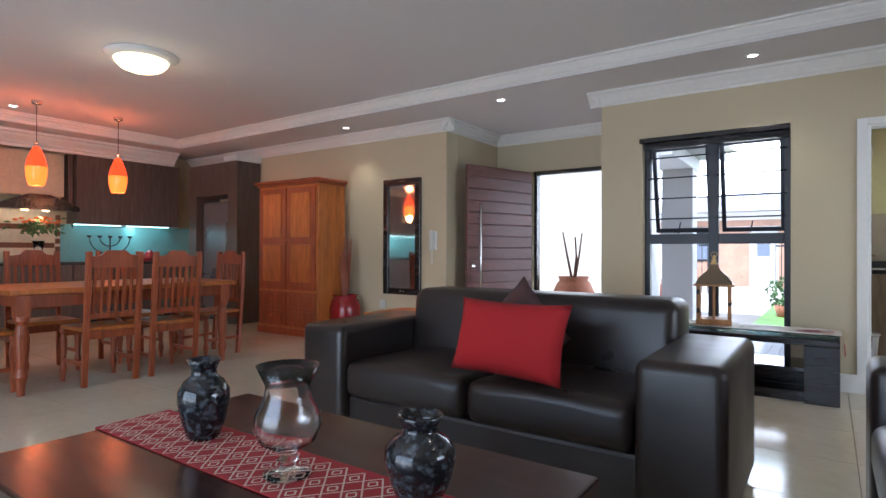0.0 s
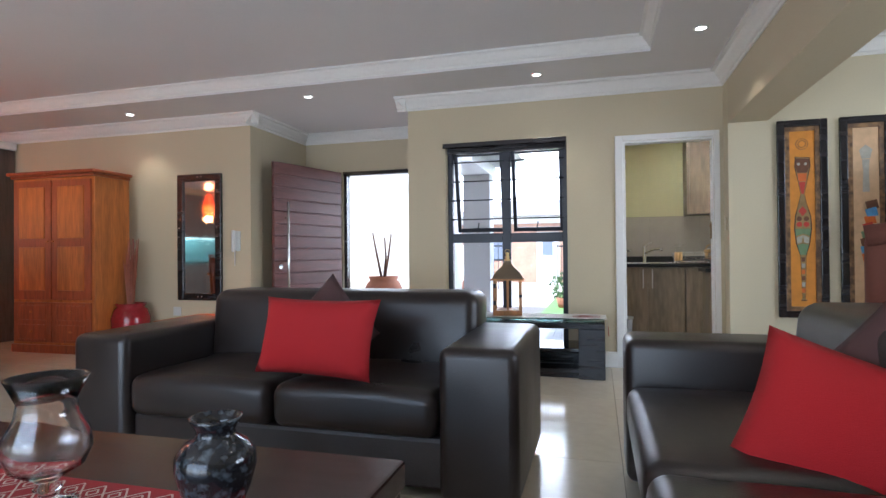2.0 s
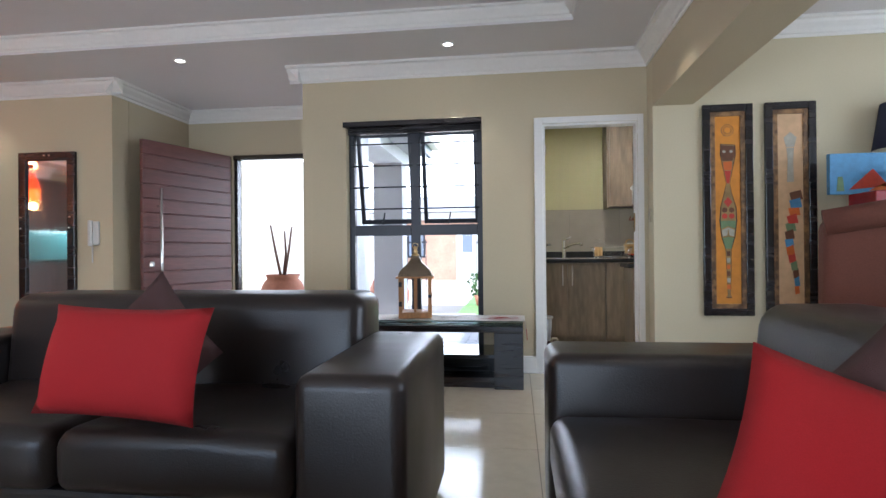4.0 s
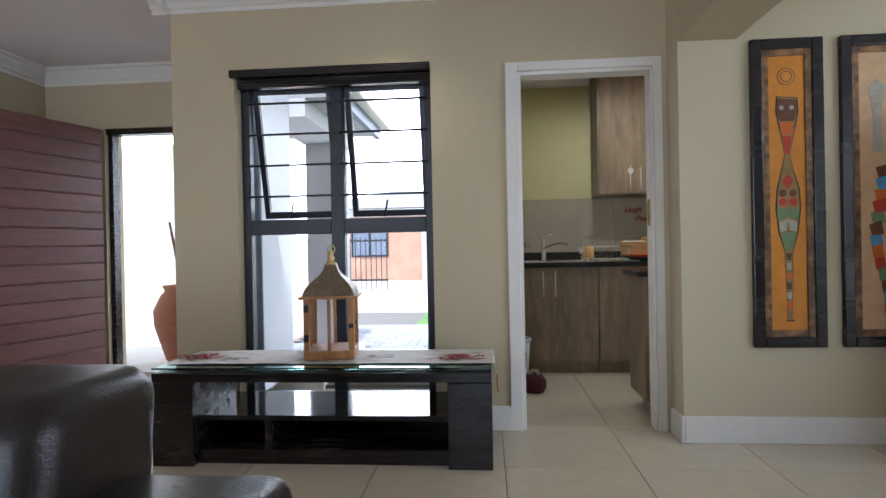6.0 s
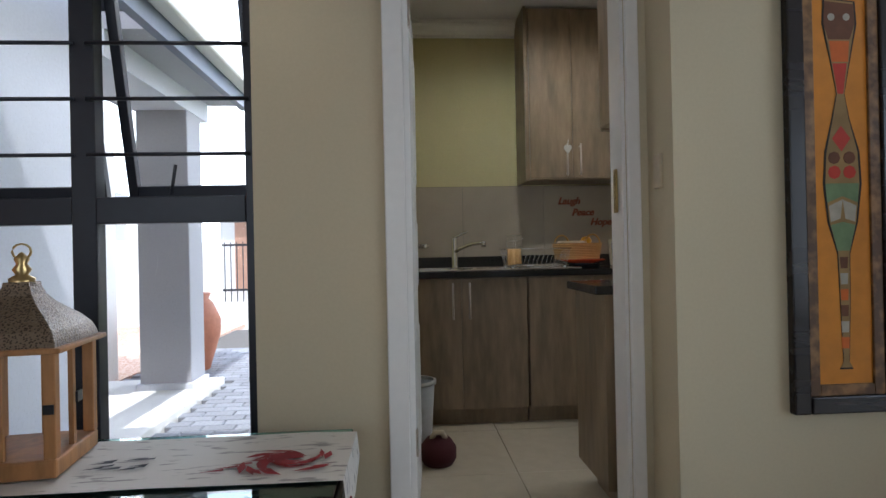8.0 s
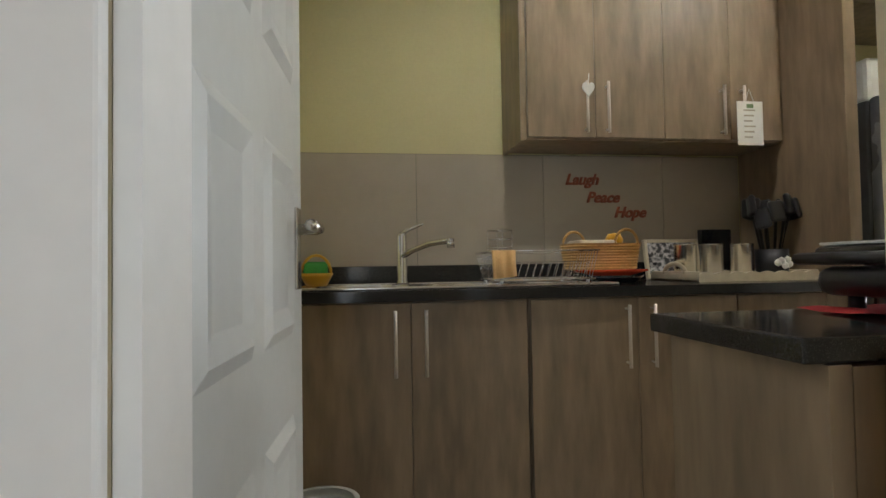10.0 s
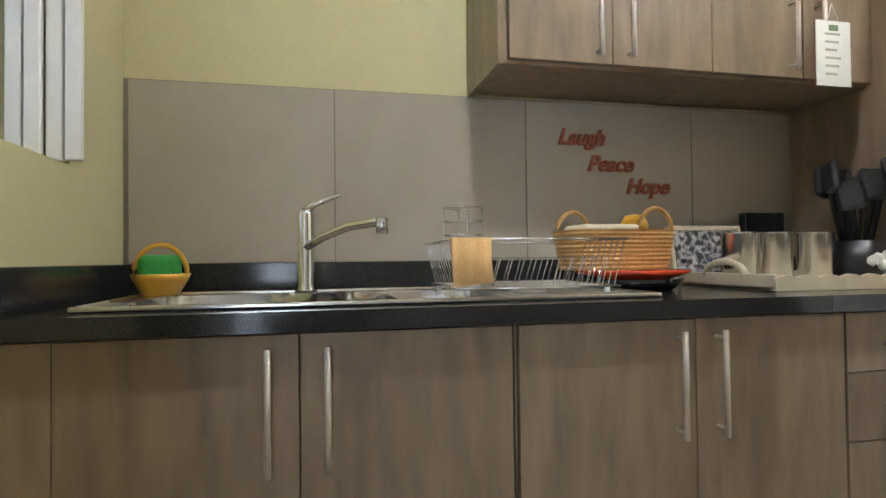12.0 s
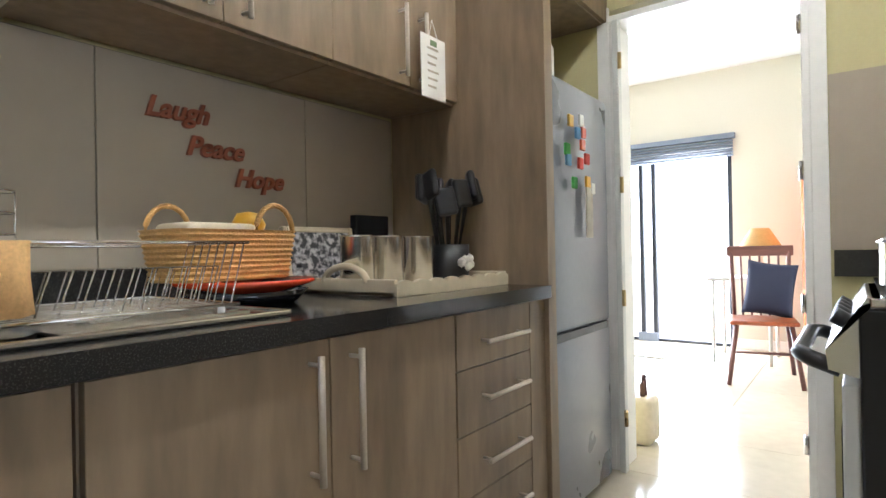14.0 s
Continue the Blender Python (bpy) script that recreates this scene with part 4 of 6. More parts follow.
def tv_stand():
    t = thing("tv_stand", "low black-brown media stand with open shelf before the window", "cabinet", (0, 0, 0))
    x0, x1, y0, y1, h = -0.94, 0.73, 5.5, 5.98, 0.47
    for a, b in ((x0, x0 + 0.21), (x1 - 0.21, x1)):
        box_part("side_block", (a, b, y0, y1, 0.0, h - 0.06), M_BLACKWOOD, t, bevel=0.004)
    box_part("top_rail", (x0, x1, y0, y1, h - 0.058, h - 0.012), M_BLACKWOOD, t, bevel=0.004)
    box_part("shelf", (x0 + 0.212, x1 - 0.212, y0 + 0.03, y1, 0.22, 0.245), M_BLACKGLASS, t)
    box_part("plinth", (x0 + 0.212, x1 - 0.212, y0 + 0.05, y1, 0.0, 0.07), M_BLACKWOOD, t)
    box_part("back_panel", (x0 + 0.212, x1 - 0.212, y1 - 0.02, y1 - 0.001, 0.07, 0.219), M_BLACKWOOD, t)
    box_part("divider", (x0 + 0.55, x0 + 0.58, y0 + 0.05, y1 - 0.03, 0.07, 0.219), M_BLACKWOOD, t)
    for x in (x0 + 0.3, -0.1, x1 - 0.3):
        tube_part("glass_standoff", [(x, y0 + 0.03, h - 0.012), (x, y0 + 0.03, h + 0.004)], 0.012, M_STEEL, t)
    g = box_part("glass_top", (x0, x1, y0, y1, h + 0.004, h + 0.013), M_TEAL, t, "teal-edged glass top", bevel=0.002)
    g.visible_shadow = False
    r = thing("table_cloth", "cream cloth with grey script and dark red flowers on the stand", "cloth", (0, 0, 0))
    z = h + 0.0145
    bm = bmesh.new()
    n = 40
    vs = []
    for i in range(n + 1):
        x = x0 + 0.03 + (x1 - x0 - 0.015) * i / n
        vs.append([bm.verts.new((x, y, z + 0.004 + 0.003 * noise.noise(Vector((x * 6, y * 6, 0))))) for y in (5.575, 5.68, 5.8, 5.94)])
    drop = [bm.verts.new((x1 + 0.022, y, z - 0.07 - (0.05 if k in (1, 2) else 0))) for k, y in enumerate((5.575, 5.68, 5.8, 5.94))]
    vs.append(drop)
    for a, b in zip(vs, vs[1:]):
        for k in range(3):
            bm.faces.new((a[k], a[k + 1], b[k + 1], b[k]))
    part("cloth", bm, M_CLOTH, r)
    rnd = random.Random(3)
    for cx, cy in ((0.58, 5.71), (-0.82, 5.73)):
        bm = bmesh.new()
        for i in range(46):
            a, rr = rnd.random() * 6.28, 0.015 + rnd.random() * 0.1
            px, py = cx + math.cos(a) * rr * 1.1, cy + math.sin(a) * rr * 0.75
            l, w = 0.02 + rnd.random() * 0.03, 0.006 + 0.006 * rnd.random()
            d, o = Vector((math.cos(a + 1.2), math.sin(a + 1.2), 0)), Vector((-math.sin(a + 1.2), math.cos(a + 1.2), 0))
            c = Vector((px, py, z + 0.0085 + 0.0001 * i))
            bm.faces.new([bm.verts.new(v) for v in (c - d * l, c - o * w, c + d * l, c + o * w)])
        for i in range(6):
            a = Vector((cx - 0.2 + i * 0.03, cy - 0.06 + 0.02 * i, z + 0.0086))
            bm.faces.new([bm.verts.new(v) for v in (a, a + Vector((0.06, 0.006, 0)), a + Vector((0.055, 0.02, 0)))])
        part("flower_print", bm, M_CLOTHRED, r, "dark red printed flower")
    for cx, cy in ((-0.62, 5.66), (0.12, 5.72), (-0.2, 5.64)):
        bm = bmesh.new()
        for i in range(12):
            px, py = cx + rnd.uniform(-0.08, 0.08), cy + rnd.uniform(-0.04, 0.04)
            bm.faces.new([bm.verts.new(v) for v in ((px, py, z + 0.0088 + i * 0.0001), (px + 0.05, py + 0.004, z + 0.0088 + i * 0.0001), (px + 0.05, py + 0.018, z + 0.0088 + i * 0.0001))])
        part("ink_print", bm, M_CLOTHINK, r, "smudged grey stamp print")
    bm = bmesh.new()
    for k in range(9):
        add_tube(bm, [(x1 + 0.026, 5.6 + 0.004 * k, z - 0.06), (x1 + 0.03, 5.6 + 0.007 * (k - 4), z - 0.135)], 0.003, 5)
    part("tassel", bm, M_CLOTHRED, r, "dark red tassel")


tv_stand()


def lantern():
    t = thing("lantern", "honey-coloured wooden candle lantern with a bronze roof", "lantern", (-0.10, 5.76, 0.4935), 8)
    w = 0.112
    box_part("base", (-w - 0.015, w + 0.015, -w - 0.015, w + 0.015, 0, 0.05), M_LANTERN, t, bevel=0.006)
    for x in (-1, 1):
        for y in (-1, 1):
            box_part("post", (x * w - 0.014, x * w + 0.014, y * w - 0.014, y * w + 0.014, 0.05, 0.33), M_LANTERN, t, bevel=0.003)
    for s in (-1, 1):
        box_part("mullion", (-0.008, 0.008, s * w - 0.006, s * w + 0.006, 0.05, 0.33), M_LANTERN, t)
        box_part("mullion", (s * w - 0.006, s * w + 0.006, -0.008, 0.008, 0.05, 0.33), M_LANTERN, t)
        for d in ((-w + 0.014, w - 0.014, s * w - 0.0015, s * w + 0.0015), ):
            g = box_part("pane", (d[0], d[1], d[2] - 0.009 * s, d[3] - 0.009 * s, 0.05, 0.33), M_PANE, t)
            g.visible_shadow = False
    box_part("cornice", (-w - 0.035, w + 0.035, -w - 0.035, w + 0.035, 0.33, 0.345), M_LANTERN, t, bevel=0.004)
    bm = bmesh.new()
    prev = None
    for k, z in ((0.13, 0.345), (0.127, 0.362), (0.118, 0.385), (0.1, 0.41), (0.077, 0.433), (0.055, 0.455), (0.04, 0.478), (0.032, 0.5), (0.03, 0.515)):
        ring = [bm.verts.new(p) for p in ((-k, -k, z), (0, -k * 1.04, z), (k, -k, z), (k * 1.04, 0, z), (k, k, z), (0, k * 1.04, z), (-k, k, z), (-k * 1.04, 0, z))]
        if prev:
            for i in range(8):
                bm.faces.new((prev[i], prev[(i + 1) % 8], ring[(i + 1) % 8], ring[i]))
        prev = ring
    bm.faces.new(prev)
    part("roof", bm, M_ROOFMETAL, t, "pierced bronze roof")
    lathe_part("finial", [(0.028, 0.512), (0.03, 0.525), (0.014, 0.535), (0.022, 0.55), (0.012, 0.565), (0.018, 0.58), (0.006, 0.595), (0, 0.6)], M_BRASS, t, "brass finial")
    tube_part("ring", [(0.022 * math.cos(a), 0, 0.6 + 0.022 * math.sin(a)) for a in [i * 0.5236 for i in range(13)]], 0.003, M_BRASS, t, "", 6)
    t.scale.z = 0.93
    for z in (0.1, 0.26):
        box_part("hinge", (-w - 0.012, -w + 0.012, -w - 0.018, -w - 0.0145, z, z + 0.04), M_BLACK, t, "black metal hinge")
    box_part("latch", (w - 0.012, w + 0.012, -w - 0.018, -w - 0.0145, 0.17, 0.195), M_BLACK, t, "black metal latch")
    box_part("latch", (w + 0.014, w + 0.02, -0.015, 0.015, 0.17, 0.2), M_BLACK, t)


lantern()


def framed_picture(x0, x1, z0, z1, paper, label, seed):
    """A tall narrow picture on the wall: black frame, bronze mount, a patterned long-necked figure built as plain shapes."""
    t = thing("framed_picture", label, "picture", ((x0 + x1) / 2, 5.899, (z0 + z1) / 2), 0, "tall framed pictures")
    w, h = (x1 - x0) / 2, (z1 - z0) / 2
    for d in ((-w, -w + 0.055, -h, h), (w - 0.055, w, -h, h), (-w + 0.055, w - 0.055, -h, -h + 0.055), (-w + 0.055, w - 0.055, h - 0.055, h)):
        box_part("frame", (d[0], d[1], -0.03, 0, d[2], d[3]), M_BLACKWOOD, t, bevel=0.006)
    for d in ((-w + 0.055, -w + 0.09, -h + 0.055, h - 0.055), (w - 0.09, w - 0.055, -h + 0.055, h - 0.055), (-w + 0.09, w - 0.09, -h + 0.055, -h + 0.09), (-w + 0.09, w - 0.09, h - 0.09, h - 0.055)):
        box_part("mount", (d[0], d[1], -0.022, -0.001, d[2], d[3]), M_MAT, t, "mottled bronze mount", bevel=0.003)
    box_part("paper", (-w + 0.09, w - 0.09, -0.014, -0.001, -h + 0.09, h - 0.09), paper, t)
    y = -0.0155

    def shape(pts, material, name="painted_shape", k=0):
        bm = bmesh.new()
        add_poly(bm, pts, 0.0015, Matrix.Translation((0, y - 0.0006 * k - (0.0 if material is M_INK else 0.0004), 0)))
        part(name, bm, material, t)

    s = h / 0.795
    if seed == 0:
        outline = [(-0.05, 0.5), (0.055, 0.49), (0.06, 0.42), (0.035, 0.3), (0.015, 0.2), (0.03, 0.12), (0.06, 0.02), (0.065, -0.08), (0.05, -0.2), (0.022, -0.3), (0.02, -0.45), (0.012, -0.64),
                   (0.025, -0.66), (-0.02, -0.66), (-0.008, -0.64), (-0.015, -0.45), (-0.02, -0.3), (-0.05, -0.2), (-0.062, -0.08), (-0.055, 0.02), (-0.03, 0.12), (-0.012, 0.2), (-0.03, 0.3), (-0.055, 0.42)]
        shape([(a, b * s) for a, b in outline], M_INK)
        shape([(a * 0.88, b * s * 0.992) for a, b in outline], M_ARTOLIVE)
        for r, m_ in ((0.045, M_MAT), (0.04, paper), (0.03, M_MAT), (0.025, paper)):
            shape([(r * math.cos(i * 0.314), 0.6 + r * math.sin(i * 0.314)) for i in range(20)], m_, "painted_ring", 4 - r * 80)
        shape([(-0.045, 0.49), (0.05, 0.48), (0.053, 0.42), (0.035, 0.37), (-0.035, 0.37), (-0.05, 0.42)], M_ARTBROWN, k=1)
        shape([(-0.033, 0.365), (0.033, 0.365), (0.028, 0.3), (-0.025, 0.3)], M_ARTORANGE, k=1)
        shape([(-0.023, 0.295), (0.024, 0.295), (0.01, 0.2), (-0.008, 0.2)], M_ARTRED, k=1)
        shape([(0, 0.1), (0.03, 0.06), (0, 0.02), (-0.03, 0.06)], M_ARTRED, k=1)
        for sx in (-1, 1):
            for zz, mm, r in ((0.44, M_ARTGREY, 0.012), (0.0, M_ARTBROWN, 0.02), (-0.045, M_ARTRED, 0.021)):
                shape([(sx * 0.025 + r * math.cos(i * 0.7854), zz + r * math.sin(i * 0.7854)) for i in range(8)], mm, k=2)
            shape([(0, -0.08), (sx * 0.055, -0.08), (sx * 0.05, -0.14), (0, -0.12)][::1], M_ARTGREEN, k=1)
            shape([(0, -0.13), (sx * 0.045, -0.15), (sx * 0.04, -0.2), (sx * 0.008, -0.19)], M_ARTGREY, k=1)
            shape([(0, -0.2), (sx * 0.04, -0.21), (sx * 0.02, -0.29), (0, -0.29)], M_ARTGREEN, k=1)
        for i in range(6):
            shape([(-0.013, -0.31 - i * 0.05), (0.013, -0.31 - i * 0.05), (0.011, -0.345 - i * 0.05), (-0.011, -0.345 - i * 0.05)], (M_ARTBROWN, M_ARTGREY, M_ARTORANGE)[i % 3], k=1)
    else:
        shape([(-0.045, 0.53), (0, 0.57), (0.045, 0.53), (0.028, 0.46), (-0.028, 0.46)], M_ARTGREY)
        shape([(-0.026, 0.455), (0.026, 0.455), (0.02, 0.36), (0.024, 0.2), (-0.024, 0.2), (-0.018, 0.36)], M_ARTGREY)
        cols = (M_ARTBROWN, M_ARTRED, M_ARTBLUE, M_ARTGREEN, M_ARTORANGE)
        for i in range(13):
            cx = 0.015 + 0.025 * math.cos(i * 0.55)
            ww = 0.05 - 0.0026 * i
            z = 0.12 - i * 0.058
            shape([(cx - ww, z), (cx + ww * 0.6, z + 0.02), (cx + ww * 0.9, z - 0.05), (cx - ww * 0.7, z - 0.056)], cols[(i * 2) % 5], k=i % 2)
    return t


framed_picture(2.089, 2.447, 0.50, 2.09, M_ORANGE, "tall black-framed picture of a patterned shape on orange", 0)
framed_picture(2.53, 2.885, 0.50, 2.09, M_PEACH, "tall black-framed picture of a patterned shape on peach", 1)


def armchair():
    t = thing("armchair", "brown suede wing armchair with a rolled top, behind the sofa", "armchair", (2.28, 3.72, 0), -20)
    bm = bmesh.new()
    add_box(bm, -0.42, 0.42, -0.1, 0.12, 0.3, 1.12, bevel=0.05, seg=4)
    for v in bm.verts:
        if v.co.z > 0.7:
            v.co.y -= (v.co.z - 0.7) * 0.2
            v.co.z += 0.03 * math.cos(v.co.x * 3.5)
    part("backrest", bm, M_SUEDE, t, "", True)
    tube_part("top_roll", [(-0.42, -0.16, 1.1), (-0.2, -0.17, 1.135), (0.2, -0.17, 1.14), (0.42, -0.16, 1.1)], 0.05, M_SUEDE, t, "", 10)
    for s in (-1, 1):
        bm = bmesh.new()
        add_box(bm, s * 0.4 - 0.07, s * 0.4 + 0.07, 0.05, 0.7, 0.12, 0.6, bevel=0.05, seg=3)
        part("arm", bm, M_SUEDE, t, "", True)
        for y in (-0.05, 0.62):
            tube_part("leg", [(s * 0.36, y, 0.16), (s * 0.38, y, 0.0)], 0.03, M_BLACKWOOD, t)
    bm = bmesh.new()
    add_box(bm, -0.33, 0.33, 0.1, 0.72, 0.2, 0.46, bevel=0.06, seg=3)
    part("seat", bm, M_SUEDE, t, "", True)


armchair()
sb = thing("side_cabinet", "low dark wooden cabinet against the picture wall", "cabinet", (3.45, 5.62, 0))
box_part("body", (-0.42, 0.6, -0.25, 0.24, 0.06, 0.92), M_DARKWOOD, sb, bevel=0.006)
box_part("top", (-0.44, 0.62, -0.27, 0.245, 0.92, 0.95), M_DARKWOOD, sb, bevel=0.006)
for x in (-0.4, 0.56):
    box_part("foot", (x - 0.03, x + 0.03, -0.2, 0.2, 0, 0.06), M_DARKWOOD, sb)
rb = thing("red_storage_box", "dark red box with white lettering standing on the cabinet", "box", (3.36, 5.48, 0.95))
box_part("box", (-0.4, 0.5, -0.15, 0.15, 0, 0.42), M_REDGLAZE, rb, bevel=0.008)
for i in range(3):
    bm = bmesh.new()
    add_poly(bm, [(-0.22 + i * 0.16, 0.24), (-0.1 + i * 0.16, 0.24), (-0.11 + i * 0.16, 0.36), (-0.21 + i * 0.16, 0.36)], 0.004, Matrix.Translation((0, -0.157, 0)))
    part("emblem", bm, M_PAPER, rb, "white plain emblem")
box_part("writing_bar", (-0.3, 0.4, -0.156, -0.15, 0.12, 0.17), M_PAPER, rb)
tum = lathe_part("glass_tumbler", [(0, 0), (0.07, 0), (0.1, 0.16), (0.095, 0.16), (0.066, 0.01), (0, 0.01)], M_GREEN_GLASS, None, "", (3.22, 5.45, 1.372))
tagged(tum, "lime green glass candle holder on the red box", "glass")
cv = thing("canvas_painting", "small colourful canvas with blue sky and red hills", "picture", (3.25, 5.62, 1.371), 0)
box_part("canvas", (-0.42, 0.42, -0.02, 0.02, 0, 0.28), M_ARTBLUE, cv)
for pts, mm in (([(-0.3, 0.03), (-0.05, 0.05), (-0.15, 0.17)], M_ARTRED), ([(-0.18, 0.02), (0.2, 0.02), (0.05, 0.14)], M_ARTORANGE), ([(-0.38, 0.02), (-0.33, 0.02), (-0.34, 0.12), (-0.37, 0.12)], M_ARTGREEN)):
    bm = bmesh.new()
    add_poly(bm, pts, 0.003, Matrix.Translation((0, -0.0245, 0)))
    part("painted_shape", bm, mm, cv)
lp = thing("table_lamp", "table lamp with a navy drum shade", "lamp", (3.45, 5.78, 0.95))
lathe_part("base", [(0, 0), (0.09, 0), (0.09, 0.02), (0.03, 0.05), (0.05, 0.2), (0.03, 0.4), (0.012, 0.45), (0.012, 0.85), (0, 0.85)], M_STEEL, lp)
lathe_part("shade", [(0.22, 0.75), (0.17, 1.08), (0.167, 1.08), (0.217, 0.75), (0.22, 0.75)], M_NAVY, lp, "navy cloth drum shade")

# ---- entrance, wardrobe and dining side ----
mi = thing("wall_mirror_frame", "tall mirror in a dark carved wooden frame", "mirror", (-3.63, 6.119, 1.25))
for d in ((-0.29, -0.21, -0.71, 0.71), (0.21, 0.29, -0.71, 0.71), (-0.21, 0.21, -0.71, -0.63), (-0.21, 0.21, 0.63, 0.71)):
    box_part("frame", (d[0], d[1], -0.04, -0.001, d[2], d[3]), M_BLACKWOOD, mi, bevel=0.008)
box_part("glass", (-0.21, 0.21, -0.02, -0.01, -0.63, 0.63), M_MIRROR, mi)
for x, z in ((-0.25, 0), (0.25, 0), (0, 0.67), (0, -0.67), (-0.25, 0.1), (0.25, 0.1), (0.05, 0.67), (0.05, -0.67)):
    lathe_part("stud", [(0, 0.012), (0.012, 0.008), (0.016, 0)], M_STEEL, mi, "", (x, -0.05, z), 10)
ic = thing("intercom", "white wall intercom handset", "intercom", (-3.155, 6.119, 1.19))
box_part("body", (-0.045, 0.045, -0.03, -0.001, -0.1, 0.12), M_WHITE, ic, bevel=0.008)
box_part("handset", (-0.04, 0.0, -0.06, -0.03, -0.11, 0.13), M_WHITE, ic, bevel=0.012)
box_part("cord", (-0.02, -0.012, -0.03, -0.02, -0.26, -0.11), M_WHITE, ic)
so = box_part("wall_socket", (-4.0, -3.9, 6.108, 6.119, 0.36, 0.46), M_WHITE, None, bevel=0.003)
tagged(so, "white electrical socket low on the wall", "socket")
sw = box_part("light_switch", (1.723, 1.734, 5.965, 6.015, 1.22, 1.33), M_CREAM, None, bevel=0.003)
tagged(sw, "cream light switch beside the doorway", "switch")


def wardrobe():
    t = thing("wardrobe", "orange pine wardrobe with panelled doors and drawers", "wardrobe", (-5.0, 5.46, 0), 1)
    w = 0.555
    box_part("carcass", (-w, w, 0.02, 0.48, 0.06, 1.9), M_PINE, t, bevel=0.005)
    box_part("plinth", (-w - 0.015, w + 0.015, 0.0, 0.49, 0, 0.09), M_PINEDK, t, bevel=0.006)
    bm = bmesh.new()
    add_box(bm, -w - 0.01, w + 0.01, -0.01, 0.485, 1.9, 1.93, bevel=0.005)
    add_box(bm, -w - 0.04, w + 0.04, -0.04, 0.49, 1.93, 1.97, bevel=0.012)
    part("crown", bm, M_PINEDK, t)
    for s in (0, 1):
        x0 = -w + 0.03 + s * (w - 0.025)
        x1 = x0 + w - 0.04
        d = box_part("door", (x0, x1, -0.004, 0.02, 0.58, 1.87), M_PINEDK, t, bevel=0.003)
        for z0, z1 in ((0.68, 1.15), (1.24, 1.8)):
            bm = bmesh.new()
            add_box(bm, x0 + 0.08, x1 - 0.08, -0.012, -0.003, z0, z1, bevel=0.008)
            part("door_panel", bm, M_PINE, d, "raised orange pine field")
        lathe_part("knob", [(0, 0.02), (0.016, 0.016), (0.014, 0)], M_PINE, d, "", (x1 - 0.03 if s == 0 else x0 + 0.03, -0.02, 1.2), 12)
        d = box_part("drawer", (x0, x1, -0.004, 0.02, 0.12, 0.55), M_PINEDK, t, bevel=0.003)
        for z0 in (0.15, 0.36):
            box_part("drawer_panel", (x0 + 0.06, x1 - 0.06, -0.012, -0.003, z0, z0 + 0.16), M_PINEDK, d, bevel=0.006)
            lathe_part("knob", [(0, 0.02), (0.016, 0.016), (0.014, 0)], M_PINE, d, "", ((x0 + x1) / 2, -0.02, z0 + 0.08), 12)


wardrobe()
rv = lathe_part("floor_vase", [(0, 0), (0.11, 0), (0.14, 0.05), (0.19, 0.2), (0.2, 0.36), (0.17, 0.45), (0.14, 0.48), (0.16, 0.52), (0.13, 0.52), (0.12, 0.47), (0, 0.4)], M_REDGLAZE, None, "", (-4.34, 5.85, 0.0))
tagged(rv, "large dark red glazed floor vase beside the wardrobe", "vase")
bm = bmesh.new()
rnd = random.Random(11)
for i in range(40):
    a, r = rnd.random() * 6.28, rnd.random() * 0.09
    h = 0.4 + rnd.random() * 0.35
    add_tube(bm, [(-4.34 + 0.02 * math.cos(a), 5.85 + 0.02 * math.sin(a), 0.45), (-4.34 + r * math.cos(a), 5.85 + r * math.sin(a), 0.5 + h)], 0.012, 5, 0.004)
tagged(part("dried_grass", bm, M_RUST), "rust-red dried grass bunch in the floor vase", "dried plant", "", "stuff")
con = thing("console_table", "low orange pine chest behind the sofa", "chest", (-2.4, 4.7, 0))
box_part("body", (-0.27, 0.27, -0.25, 0.25, 0.06, 0.50), M_PINEDK, con, bevel=0.006)
box_part("top", (-0.3, 0.3, -0.28, 0.28, 0.50, 0.53), M_PINE, con, bevel=0.006)
for x in (-0.22, 0.22):
    box_part("foot", (x - 0.03, x + 0.03, -0.22, 0.22, 0, 0.06), M_PINEDK, con)

LEG = [(0, 0), (0.025, 0), (0.03, 0.08), (0.045, 0.14), (0.03, 0.2), (0.04, 0.3), (0.048, 0.45), (0.03, 0.52), (0.05, 0.55), (0.05, 0.58), (0, 0.58)]


def dining_table():
    t = thing("dining_table", "long orange pine dining table with turned legs", "table", (-4.61, 3.20, 0))
    box_part("tabletop", (-0.5, 0.5, -0.92, 0.92, 0.74, 0.78), M_PINE, t, bevel=0.008)
    for d in ((-0.42, -0.4, -0.8, 0.8), (0.4, 0.42, -0.8, 0.8), (-0.4, 0.4, -0.82, -0.8), (-0.4, 0.4, 0.8, 0.82)):
        box_part("apron", (*d, 0.64, 0.739), M_PINEDK, t)
    for x in (-0.42, 0.42):
        for y in (-0.82, 0.82):
            bm = bmesh.new()
            add_lathe(bm, LEG, 14, (x, y, 0))
            add_box(bm, x - 0.045, x + 0.045, y - 0.045, y + 0.045, 0.58, 0.738)
            part("leg", bm, M_PINEDK, t)


dining_table()


